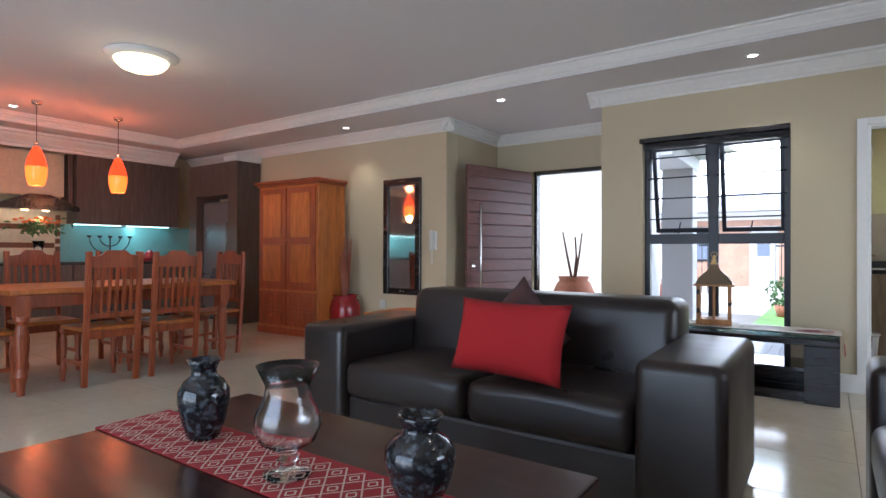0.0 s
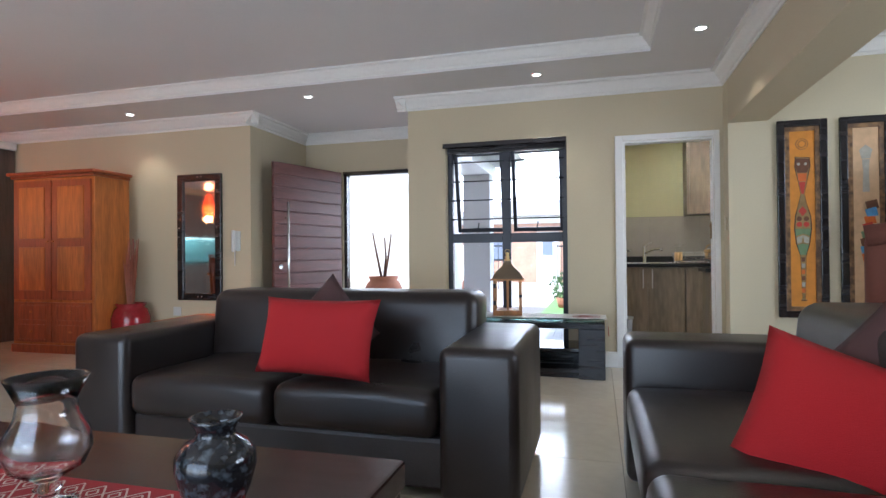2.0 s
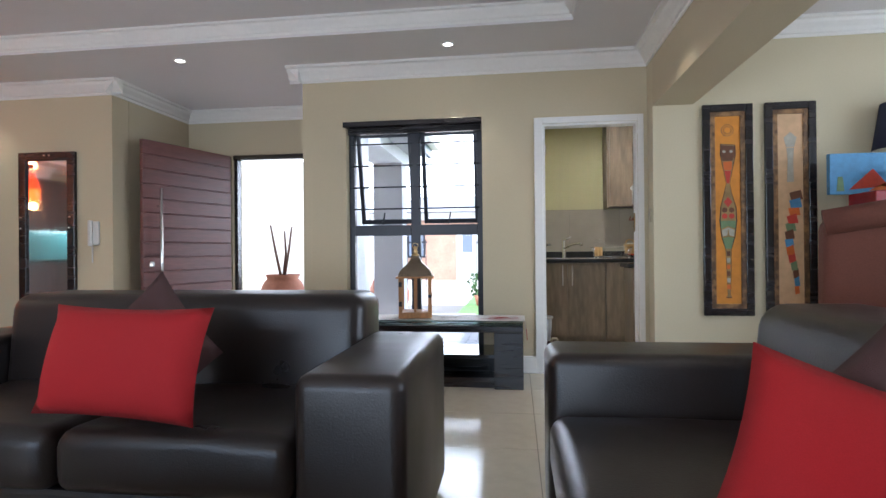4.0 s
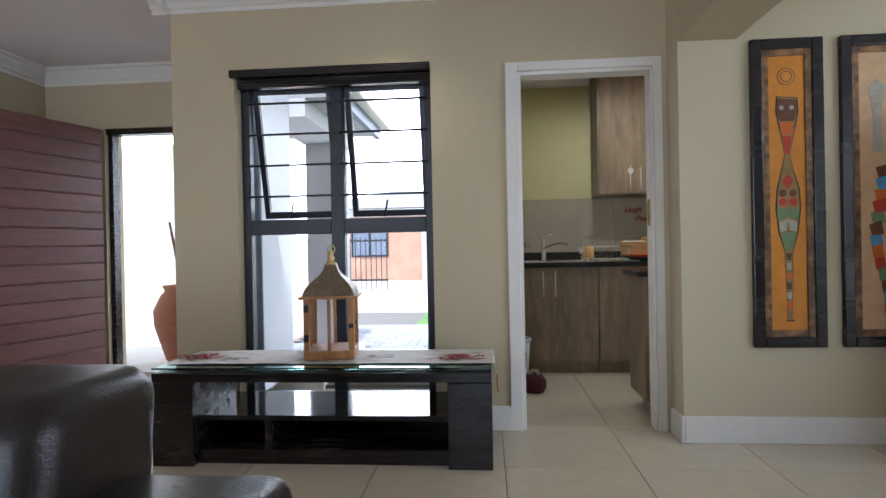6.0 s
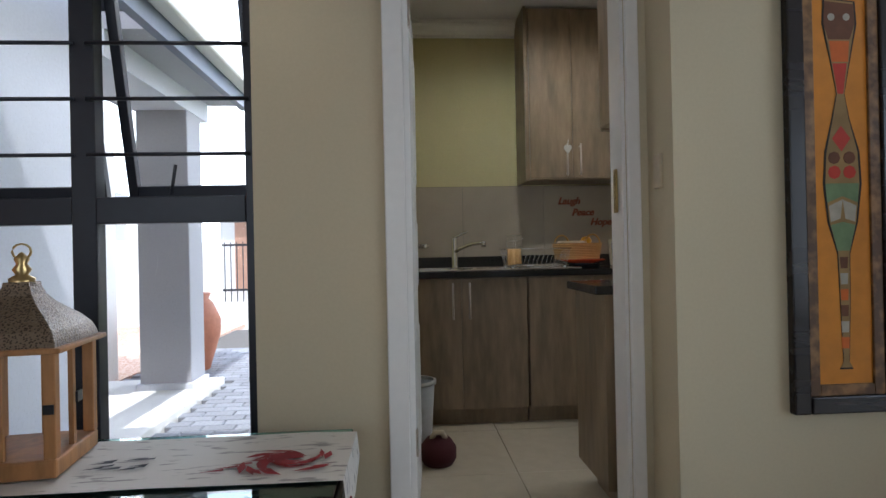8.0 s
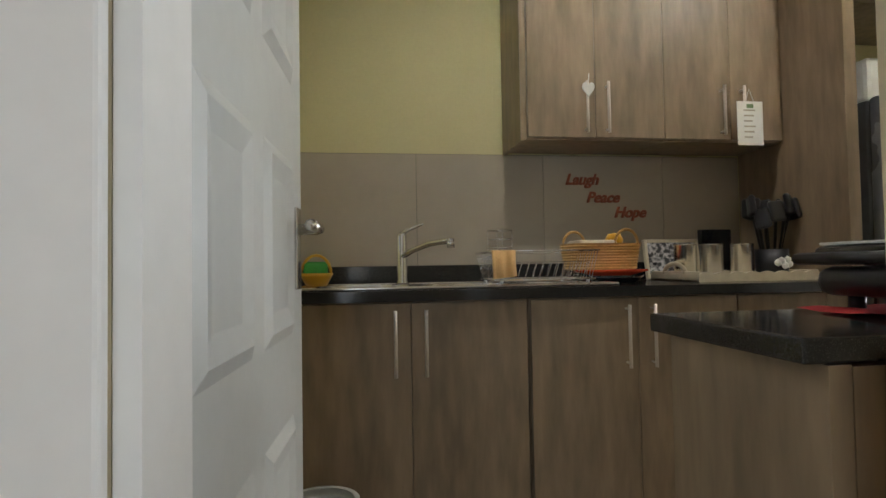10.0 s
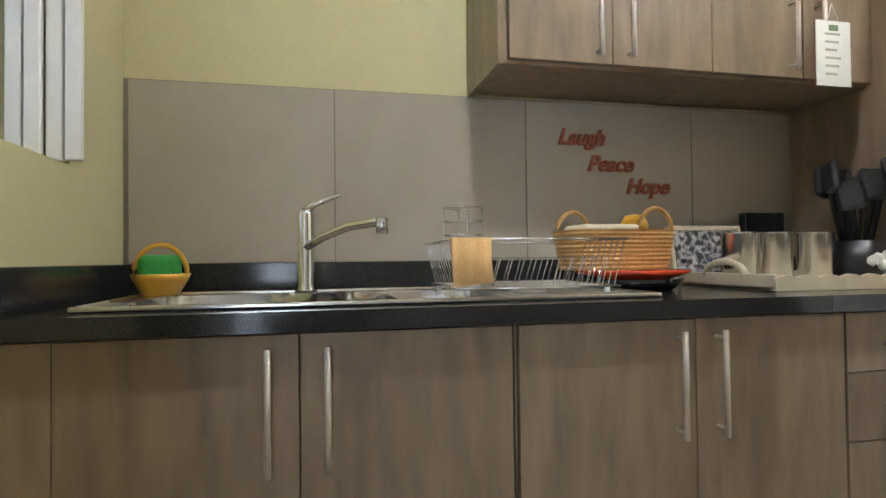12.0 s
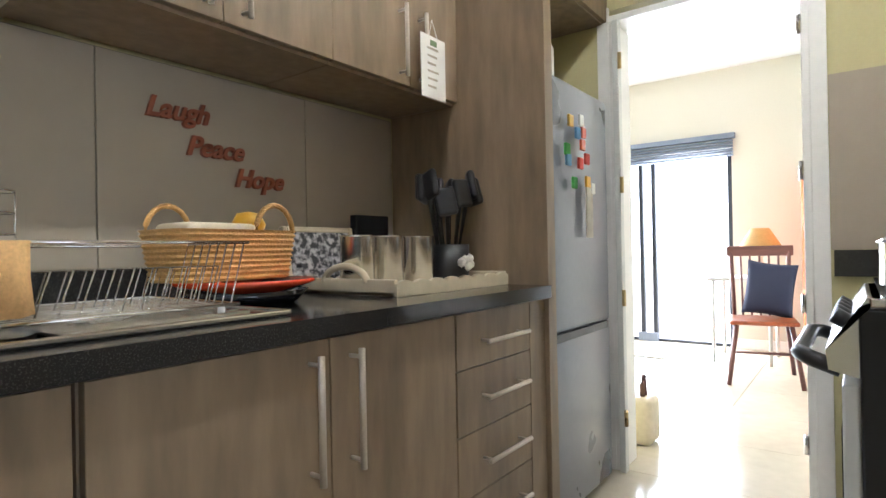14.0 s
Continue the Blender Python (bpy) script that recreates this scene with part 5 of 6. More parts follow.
def dining_chair(m):
    t = thing("dining_chair", "orange pine dining chair with a slatted back", "chair", (0, 0, 0), 0, "chairs round the dining table")
    box_part("seat", (-0.21, 0.21, -0.2, 0.22, 0.43, 0.46), M_PINE, t, bevel=0.01)
    for x in (-0.195, 0.195):
        bm = bmesh.new()
        add_box(bm, x - 0.02, x + 0.02, 0.19, 0.23, 0, 1.06, bevel=0.005)
        for v in bm.verts:
            v.co.y += max(0, v.co.z - 0.45) * 0.12
        part("back_post", bm, M_PINEDK, t)
        bm = bmesh.new()
        add_lathe(bm, [(r * 0.6, z * 0.74) for r, z in LEG], 10, (x, -0.17, 0))
        part("front_leg", bm, M_PINEDK, t)
        box_part("side_stretcher", (x - 0.01, x + 0.01, -0.16, 0.2, 0.16, 0.19), M_PINEDK, t)
    box_part("front_rail", (-0.18, 0.18, -0.18, -0.16, 0.37, 0.43), M_PINEDK, t)
    box_part("back_rail", (-0.175, 0.175, 0.2, 0.225, 0.37, 0.43), M_PINEDK, t)
    box_part("lower_back_rail", (-0.175, 0.175, 0.205, 0.23, 0.53, 0.57), M_PINEDK, t)
    bm = bmesh.new()
    add_poly(bm, [(-0.175, 0.93), (0.175, 0.93), (0.175, 1.02), (0.1, 1.03), (0.06, 1.07), (-0.06, 1.07), (-0.1, 1.03), (-0.175, 1.02)], 0.025, Matrix.Translation((0, 0.255, 0)))
    part("crest_rail", bm, M_PINEDK, t)
    for i in range(6):
        x = -0.14 + i * 0.056
        bm = bmesh.new()
        add_box(bm, x - 0.012, x + 0.012, 0.21, 0.225, 0.56, 0.94)
        for v in bm.verts:
            v.co.y += max(0, v.co.z - 0.5) * 0.1
        part("slat", bm, M_PINEDK, t)
    t.matrix_world = m
    return t


first = dining_chair(pose(-4.30, 2.955, 0, 0, 0, -90))
for p in ((-4.27, 3.46, 0, 0, 0, -90), (-5.01, 2.82, 0, 0, 0, 90), (-5.01, 3.57, 0, 0, 0, 90), (-4.61, 4.14, 0, 0, 0, 4), (-4.56, 2.22, 0, 0, 0, 180)):
    copy_thing(first, pose(*p))


def tall_unit():
    t = thing("tall_cabinet", "tall dark grey-brown laminate fridge housing", "cabinet", (0, 0, 0))
    box_part("side_panel", (-6.6, -6.38, 5.7, 6.1, 0, 2.38), M_CABDK, t)
    box_part("side_panel", (-7.62, -7.42, 5.7, 6.1, 0, 2.38), M_CABDK, t)
    box_part("top_box", (-7.42, -6.6, 5.7, 6.1, 1.9, 2.38), M_CABDK, t)
    box_part("crown", (-6.65, -6.34, 5.66, 6.1, 2.38, 2.47), M_TRIM, t, "white crown moulding", bevel=0.01)
    f = thing("refrigerator", "steel fridge in the dark housing", "refrigerator", (-7.01, 5.85, 0))
    box_part("body", (-0.37, 0.37, -0.02, 0.24, 0.03, 1.82), M_FRIDGE, f, bevel=0.01)
    box_part("door", (-0.37, 0.37, -0.06, -0.021, 0.72, 1.8), M_FRIDGE, f, bevel=0.015)
    box_part("door", (-0.37, 0.37, -0.06, -0.021, 0.06, 0.7), M_FRIDGE, f, bevel=0.015)
    tube_part("handle", [(0.3, -0.1, 0.9), (0.3, -0.1, 1.5)], 0.012, M_STEEL, f)
    box_part("foot", (-0.3, 0.3, 0.02, 0.2, 0, 0.03), M_BLACK, f)


tall_unit()
for i in range(9):
    y0 = -1.5 + i * 0.62
    c = thing("base_cabinet", "dark grey-brown laminate kitchen base unit", "cabinet", (0, 0, 0), 0, "far kitchen units")
    box_part("body", (-8.24, -7.68, y0 + 0.002, y0 + 0.618, 0.1, 0.87), M_CABDK, c)
    box_part("door", (-7.68, -7.66, y0 + 0.004, y0 + 0.616, 0.11, 0.865), M_CABDK, c)
    box_part("plinth", (-8.2, -7.72, y0 + 0.002, y0 + 0.618, 0, 0.1), M_BLACKWOOD, c)
for i in range(3):
    y0 = 4.08 + i * 0.62 - 0.0
    c = thing("base_cabinet", "dark grey-brown laminate kitchen base unit", "cabinet", (0, 0, 0), 0, "far kitchen units")
    w = min(0.616, 5.69 - y0)
    box_part("body", (-8.24, -7.68, y0 + 0.002, y0 + w, 0.1, 0.87), M_CABDK, c)
    box_part("door", (-7.68, -7.66, y0 + 0.004, y0 + w - 0.002, 0.11, 0.865), M_CABDK, c)
    box_part("plinth", (-8.2, -7.72, y0 + 0.002, y0 + w, 0, 0.1), M_BLACKWOOD, c)
wt = box_part("worktop", (-8.24, -7.64, -1.5, 5.69, 0.871, 0.91), M_GRANITE, None, bevel=0.004)
tagged(wt, "black granite worktop of the far kitchen", "worktop")
sp = box_part("splashback", (-8.249, -8.235, -1.5, 6.1, 0.911, 1.44), M_TEALGLASS)
tagged(sp, "pale teal kitchen splashback", "splashback", "", "structure")
for y0, y1 in ((-1.5, -0.5), (-0.5, 0.6), (0.6, 1.6), (1.6, 2.4), (2.4, 3.25), (4.22, 4.95), (4.95, 5.69)):
    c = thing("wall_cabinet", "dark grey-brown laminate wall cabinet", "cabinet", (0, 0, 0), 0, "far kitchen wall units")
    box_part("body", (-8.233, -7.92, y0 + 0.002, y1 - 0.002, 1.44, 2.4), M_CABDK, c)
    box_part("door", (-7.92, -7.9, y0 + 0.004, y1 - 0.004, 1.442, 2.395), M_CABDK, c)
    box_part("strip_light", (-8.15, -8.1, y0 + 0.05, y1 - 0.05, 1.432, 1.439), M_UNDERLIGHT, c, "glowing strip light")
area("strip_light_glow", (-8.1, 5.1, 1.42), (-8.12, 5.1, 0.9), 0.1, 1.0, 2.5, (0.7, 1, 0.95))
area("strip_light_glow_near", (-8.1, 0.8, 1.42), (-8.12, 0.8, 0.9), 0.1, 3.0, 5, (0.7, 1, 0.95))
hd = thing("cooker_hood", "dark arched cooker hood with lit lamps under a pale panel", "cooker hood", (-7.98, 3.74, 1.6))
bm = bmesh.new()
add_poly(bm, [(-0.47, 0), (0.47, 0), (0.47, 0.05), (0.3, 0.12), (0.12, 0.2), (-0.12, 0.2), (-0.3, 0.12), (-0.47, 0.05)], 0.25, pose(0.2, 0, 0, 0, 0, 90))
part("canopy", bm, M_BLACKWOOD, hd)
box_part("panel", (-0.25, -0.02, -0.36, 0.36, 0.2, 0.78), M_CREAM, hd, "pale beige panel")
for y in (-0.46, 0.4):
    box_part("post", (-0.25, 0.0, y, y + 0.06, 0.1, 0.8), M_CABDK, hd)
for y in (-0.12, 0.12):
    lathe_part("lamp", [(0, -0.012), (0.04, -0.012), (0.04, 0)], M_LAMPGLOW, hd, "lit hood lamp", (0.05, y, -0.002), 14)
box_part("tile_panel", (-0.25, -0.245, -0.4, 0.4, -0.68, 0.0), M_CREAM, hd, "cream and brown patterned tiles")
for y in (-0.4, 0.34):
    for k in range(6):
        box_part("dark_tile", (-0.2445, -0.24, y, y + 0.06, -0.66 + k * 0.11, -0.59 + k * 0.11), M_ARTBROWN, hd)
for k in range(2):
    box_part("tile_band", (-0.2445, -0.24, -0.33, 0.33, -0.5 + k * 0.25, -0.43 + k * 0.25), M_ARTBROWN, hd)
bulb("hood_bulb", (-7.85, 3.74, 1.5), 3, WARM, 0.04)
fl = thing("flower_vase", "clear vase with a bunch of orange flowers on the far counter", "flowers", (-7.85, 3.75, 0.91))
lathe_part("vase", [(0, 0), (0.05, 0), (0.045, 0.15), (0.07, 0.28), (0.065, 0.28), (0.04, 0.15), (0.045, 0.01), (0, 0.01)], M_GLASS, fl)
bm = bmesh.new()
for i in range(120):
    v = Vector((rnd.gauss(0, 0.09), rnd.gauss(0, 0.13), 0.45 + rnd.gauss(0, 0.05)))
    d = Vector((rnd.gauss(0, 1), rnd.gauss(0, 1), rnd.gauss(0, 1))).normalized() * 0.045
    o = d.orthogonal().normalized() * 0.018
    bm.faces.new([bm.verts.new(p) for p in (v - d, v - o, v + d, v + o)])
part("leaves", bm, M_LEAF, fl)
bm = bmesh.new()
for i in range(26):
    add_lathe(bm, [(0, 0), (0.03, 0.01), (0.025, 0.03), (0, 0.035)], 7, (rnd.gauss(0, 0.09), rnd.gauss(0, 0.14), 0.5 + rnd.random() * 0.08))
part("blooms", bm, M_ARTORANGE, fl, "orange blooms")
ch = thing("candelabra", "black metal candelabra with five cups on the far counter", "candelabra", (-7.95, 4.68, 0.91))
tube_part("stem", [(0, 0, 0), (0, 0, 0.34)], 0.01, M_BLACK, ch)
lathe_part("foot", [(0, 0), (0.08, 0), (0.07, 0.015), (0, 0.02)], M_BLACK, ch)
for r in (0.14, 0.28):
    tube_part("arm", [(0, r * math.cos(a), 0.34 - r * 0.85 * math.sin(a)) for a in [i * math.pi / 12 for i in range(13)]], 0.008, M_BLACK, ch)
for k in range(5):
    lathe_part("cup", [(0, 0), (0.02, 0.0), (0.035, 0.03), (0, 0.03)], M_BLACK, ch, "", (0, -0.28 + 0.14 * k, 0.34), 12)
kt = lathe_part("kettle", [(0, 0), (0.075, 0), (0.085, 0.05), (0.07, 0.12), (0.03, 0.16), (0, 0.17)], M_REDGLAZE, None, "", (-7.85, 5.2, 0.911))
tagged(kt, "small dark red kettle on the far counter", "kettle")

# ---- scullery kitchen ----
CF = 7.469


def bar_handle(t, a, b, out, label="slim brushed steel bar handle"):
    """A bar from a to b standing off its door by out."""
    a, b, o = Vector(a), Vector(b), Vector(out)
    d = (b - a).normalized() * 0.015
    ob = tube_part("handle", [a + o, b + o], 0.006, M_HANDLE, t, label, 8)
    for p in (a + d, b - d):
        tube_part("standoff", [p, p + o], 0.004, M_HANDLE, ob, "", 6)
    return ob


def base_unit(x0, x1, seams, handles, label):
    c = thing("base_cabinet", label, "cabinet", (0, 0, 0), 0, "scullery base units")
    box_part("body", (x0 + 0.001, x1 - 0.001, CF + 0.02, 8.04, 0.1, 0.868), M_CAB, c)
    box_part("plinth", (x0 + 0.001, x1 - 0.001, CF + 0.06, 8.0, 0, 0.1), M_CAB, c)
    for (a, b), hx in zip(seams, handles):
        d = box_part("door", (a + 0.0015, b - 0.0015, CF, CF + 0.018, 0.1, 0.864), M_CAB, c, bevel=0.001, seg=1)
        bar_handle(d, (hx, CF, 0.63), (hx, CF, 0.842), (0, -0.03, 0))


base_unit(0.765, 1.612, ((0.84, 1.221), (1.221, 1.610)), (1.17, 1.268), "grey-brown laminate sink cabinet with two doors")
box_part("filler", (0.766, 0.84, CF, CF + 0.018, 0.1, 0.864), M_CAB, [o for o in bpy.data.objects if o.name.startswith("base_cabinet")][-1])
base_unit(1.618, 2.372, ((1.62, 2.0), (2.0, 2.37)), (1.955, 2.047), "grey-brown laminate base cabinet with two doors")
dc = thing("drawer_cabinet", "grey-brown laminate unit of four drawers", "cabinet", (0, 0, 0), 0, "scullery base units")
box_part("body", (2.374, 2.722, CF + 0.02, 8.04, 0.1, 0.868), M_CAB, dc)
box_part("plinth", (2.374, 2.722, CF + 0.06, 8.0, 0, 0.1), M_CAB, dc)
for z0, z1 in ((0.735, 0.864), (0.584, 0.732), (0.435, 0.581), (0.1, 0.432)):
    d = box_part("drawer", (2.3745, 2.7215, CF, CF + 0.018, z0, z1), M_CAB, dc, bevel=0.001, seg=1)
    bar_handle(d, (2.463, CF, z1 - 0.07), (2.665, CF, z1 - 0.07), (0, -0.03, 0))
tp = thing("fridge_housing", "", "")
box_part("tall_side", (2.815, 2.865, 7.455, 8.05, 0, 2.5), M_CAB, tp, bevel=0.001, seg=1)
box_part("filler_strip", (2.724, 2.813, CF, CF + 0.018, 0.0, 0.864), M_CAB, tp)
tagged(tp, "tall grey-brown laminate panel beside the fridge", "cabinet")
wk = thing("worktop", "polished black granite worktop with upstands", "worktop")
for d in ((0.764, 0.87, 7.445, 8.04), (1.40, 1.42, 7.52, 7.93), (1.86, 2.813, 7.445, 8.04), (0.87, 1.86, 7.445, 7.55), (0.87, 1.86, 7.90, 8.04)):
    box_part("slab", (d[0], d[1], d[2], d[3], 0.87, 0.905), M_GRANITE, wk)
box_part("upstand", (0.78, 2.813, 8.035, 8.054, 0.9055, 0.985), M_GRANITE, wk, bevel=0.002)
box_part("upstand", (0.762, 0.781, 7.45, 8.054, 0.9055, 0.985), M_GRANITE, wk, bevel=0.002)


def sink():
    t = thing("sink", "double stainless steel sink with a drainer", "sink", (0, 0, 0))
    z = 0.906
    bm = bmesh.new()
    x0, x1, y0, y1 = 0.85, 1.95, 7.52, 7.95
    for d in ((x0, 0.9, y0, y1), (1.25, 1.28, y0, y1), (1.63, x1, y0, y1), (0.9, 1.25, y0, 7.56), (0.9, 1.25, 7.86, y1), (1.28, 1.63, y0, 7.56), (1.28, 1.63, 7.86, y1)):
        add_box(bm, *d, z, z + 0.005)
    part("deck", bm, M_STEEL, t)
    bm = bmesh.new()
    for d in ((x0 - 0.006, x0, y0, y1), (x1, x1 + 0.006, y0, y1), (x0 - 0.006, x1 + 0.006, y0 - 0.006, y0), (x0 - 0.006, x1 + 0.006, y1, y1 + 0.006)):
        add_box(bm, *d, z, z + 0.01, bevel=0.003)
    part("rim", bm, M_STEEL, t)
    for a, b in ((0.9, 1.25), (1.28, 1.63)):
        bm = bmesh.new()
        n = 24
        rings = []
        for k, zz in ((1.0, z + 0.006), (0.97, z - 0.01), (0.94, z - 0.12), (0.85, z - 0.145), (0.1, z - 0.15)):
            ring = []
            for i in range(n):
                q = 2 * math.pi * i / n
                c, s = math.cos(q), math.sin(q)
                r = (abs(c) ** 4 + abs(s) ** 4) ** -0.25
                ring.append(bm.verts.new(((a + b) / 2 + (b - a) / 2 * k * c * r, 7.71 + 0.15 * k * s * r, zz)))
            rings.append(ring)
        for u, v in zip(rings, rings[1:]):
            for i in range(n):
                bm.faces.new((u[i], u[(i + 1) % n], v[(i + 1) % n], v[i]))
        bm.faces.new(rings[-1])
        part("bowl", bm, M_STEEL, t, "", True)
    for i in range(9):
        box_part("drainer_rib", (1.68, 1.92, 7.58 + i * 0.036, 7.588 + i * 0.036, z + 0.005, z + 0.009), M_STEEL, t)


sink()
tap = thing("sink_mixer_tap", "chrome lever mixer tap with a swung spout", "tap", (1.222, 7.885, 0.911))
lathe_part("body", [(0, 0), (0.026, 0), (0.026, 0.008), (0.021, 0.02), (0.021, 0.19), (0.019, 0.2), (0, 0.205)], M_CHROME, tap)
tube_part("spout", [(0, -0.01, 0.11), (0.04, -0.045, 0.135), (0.1, -0.1, 0.158), (0.16, -0.165, 0.165), (0.172, -0.178, 0.163)], 0.011, M_CHROME, tap, "", 12)
tube_part("aerator", [(0.17, -0.175, 0.172), (0.17, -0.175, 0.138)], 0.014, M_CHROME, tap, "", 12)
tube_part("lever", [(0, 0, 0.2), (0.02, -0.015, 0.215), (0.085, -0.03, 0.24)], 0.012, M_CHROME, tap, "", 10, 0.005)


def upper_units():
    xs = (1.70, 1.992, 2.285, 2.577, 2.813)
    for k in (0, 2):
        c = thing("wall_cabinet", "grey-brown laminate wall cabinet with two doors", "cabinet", (0, 0, 0), 0, "scullery wall units")
        box_part("body", (xs[k] + 0.001, xs[k + 2] - 0.001, 7.78, 8.045, 1.475, 2.59), M_CAB, c)
        for j, hx in ((k, xs[k + 1] - 0.044), (k + 1, xs[k + 1] + 0.044)):
            a = xs[j] + (0.012 if j == 0 else 0)
            d = box_part("door", (a + 0.0015, xs[j + 1] - 0.0015, 7.76, 7.779, 1.483, 2.58), M_CAB, c, bevel=0.001, seg=1)
            bar_handle(d, (hx, 7.76, 1.497), (hx, 7.76, 1.70), (0, -0.03, 0))


upper_units()
pe = box_part("cabinet_end_panel", (1.682, 1.699, 7.755, 8.045, 1.465, 2.592), M_CAB, None)
tagged(pe, "grey-brown end panel of the wall cabinets", "panel")
# large wall tiles between worktop and cabinets
spl = structure("splashback_kitchen", [(0.7605, 2.81, 8.0563, 8.0595, 0.98, 1.47)], M_GROUT, "grout bed behind grey-beige wall tiles")
for a, b in ((0.775, 1.297), (1.3, 1.863), (1.866, 2.43), (2.433, 2.812)):
    box_part("wall_tile", (a, b, 8.048, 8.056, 0.986, 1.466), M_SPLASH, spl, bevel=0.001, seg=1)


def word(txt, x, z, size=0.066):
    cu = bpy.data.curves.new("wall_word", "FONT")
    cu.body, cu.size, cu.extrude, cu.bevel_depth, cu.shear = txt, size, 0.004, 0.0024, 0.3
    tmp = bpy.data.objects.new("tmp", cu)
    scene.collection.objects.link(tmp)
    me = bpy.data.meshes.new_from_object(tmp.evaluated_get(bpy.context.evaluated_depsgraph_get()))
    bpy.data.objects.remove(tmp)
    me.materials.clear()
    me.materials.append(M_RUST)
    ob = new("wall_word", me)
    ob.matrix_world = pose(x, 8.0435, z, 90, 0, 0)
    tagged(ob, "rust-coloured cut-out word stuck on the wall tiles", "wall decoration", "cut-out wall words")


word("Laugh", 1.965, 1.338)
word("Peace", 2.062, 1.258)
word("Hope", 2.192, 1.19)

# things on the worktop
bk = thing("dish_sponge_basket", "small yellow plastic basket holding a green sponge", "basket", (0.885, 7.92, 0.912), 15)
lathe_part("bowl", [(0, 0), (0.04, 0), (0.06, 0.035), (0.066, 0.05), (0.062, 0.05), (0.05, 0.03), (0.03, 0.008), (0, 0.008)], M_YELLOW, bk)
tube_part("basket_handle", [(0.058 * math.cos(a), 0, 0.045 + 0.075 * math.sin(a)) for a in [i * math.pi / 12 for i in range(13)]], 0.006, M_YELLOW, bk)
bm = bmesh.new()
add_box(bm, -0.05, 0.045, -0.02, 0.03, 0.02, 0.095, bevel=0.018, seg=3)
tagged(part("sponge", bm, M_GREENSP, bk, "green scouring sponge", True))


def dish_rack():
    t = thing("dish_rack", "chrome wire dish rack on the drainer", "dish rack", (0, 0, 0))
    z = 0.916
    x0, x1, y0, y1 = 1.535, 1.895, 7.575, 7.885
    bm = bmesh.new()
    for zz, k in ((z + 0.012, 0.0), (z + 0.115, 0.012)):
        add_tube(bm, [(x0 - k, y0 - k, zz), (x1 + k, y0 - k, zz), (x1 + k, y1 + k, zz), (x0 - k, y1 + k, zz), (x0 - k, y0 - k, zz)], 0.0028, 6)
    part("rim", bm, M_CHROME, t, "", True)
    for i in range(13):
        y = y0 + (y1 - y0) * i / 12
        tube_part("wire", [(x1 + 0.012, y, z + 0.115), (x1 - 0.015, y, z + 0.012), (x0 + 0.015, y, z + 0.012), (x0 - 0.012, y, z + 0.115)], 0.0016, M_CHROME, t, "", 5)
    for i in range(11):
        x = x0 + 0.06 + i * 0.028
        tube_part("divider", [(x, y0 + 0.06, z + 0.012), (x + 0.02, y0 + 0.06, z + 0.075), (x + 0.02, y0 + 0.16, z + 0.075), (x, y0 + 0.16, z + 0.012)], 0.0016, M_CHROME, t, "", 5)
    for x in (x0 + 0.02, x1 - 0.02):
        for y in (y0 + 0.02, y1 - 0.02):
            tube_part("foot", [(x, y, z - 0.004), (x, y, z + 0.012)], 0.006, M_WHITE, t)
    for k in range(4):
        zz = z + 0.1 + k * 0.035
        tube_part("cutlery_ring", [(x0 + 0.08 + 0.05 * math.cos(a), y1 - 0.03 + 0.045 * math.sin(a), zz) for a in [i * math.pi / 8 for i in range(17)]], 0.0018, M_CHROME, t, "", 5)
    for a in (0, 1.57, 3.14, 4.71):
        px, py = x0 + 0.08 + 0.05 * math.cos(a), y1 - 0.03 + 0.045 * math.sin(a)
        tube_part("cutlery_post", [(px, py, z + 0.012), (px, py, z + 0.205)], 0.0018, M_CHROME, t, "", 5)


dish_rack()
bm = bmesh.new()
n = 14
g = []
for i in range(n + 1):
    u = i / n
    x = 1.515 + 0.082 * u
    w = 0.008 * math.sin(u * 14)
    g.append([bm.verts.new((x, 7.545 + w - 0.01, 0.935 + 0.008 * u)), bm.verts.new((x, 7.549 + w, 0.99)), bm.verts.new((x, 7.556, 1.033)), bm.verts.new((x, 7.575, 1.034)), bm.verts.new((x + 0.01, 7.60 + w, 0.98))])
for a, b in zip(g, g[1:]):
    for k in range(4):
        bm.faces.new((a[k], a[k + 1], b[k + 1], b[k]))
dc_ = part("dishcloth", bm, M_PEACHCLOTH, None, "", True)
so_ = dc_.modifiers.new("thick", "SOLIDIFY")
so_.thickness = 0.004
tagged(dc_, "peach ribbed dishcloth hung over the rack", "cloth")

pl = thing("dinner_plate", "orange-red plate on a white bowl foot", "plate", (2.045, 7.78, 0.906))
lathe_part("plate", [(0, 0.02), (0.07, 0.02), (0.13, 0.04), (0.145, 0.046), (0.143, 0.052), (0.07, 0.028), (0, 0.028)], M_REDPLATE, pl)
lathe_part("under_bowl", [(0, 0), (0.1, 0), (0.11, 0.008), (0.13, 0.03), (0.07, 0.016), (0, 0.016)], M_BLACKGLASS, pl, "dark bowl under the plate")


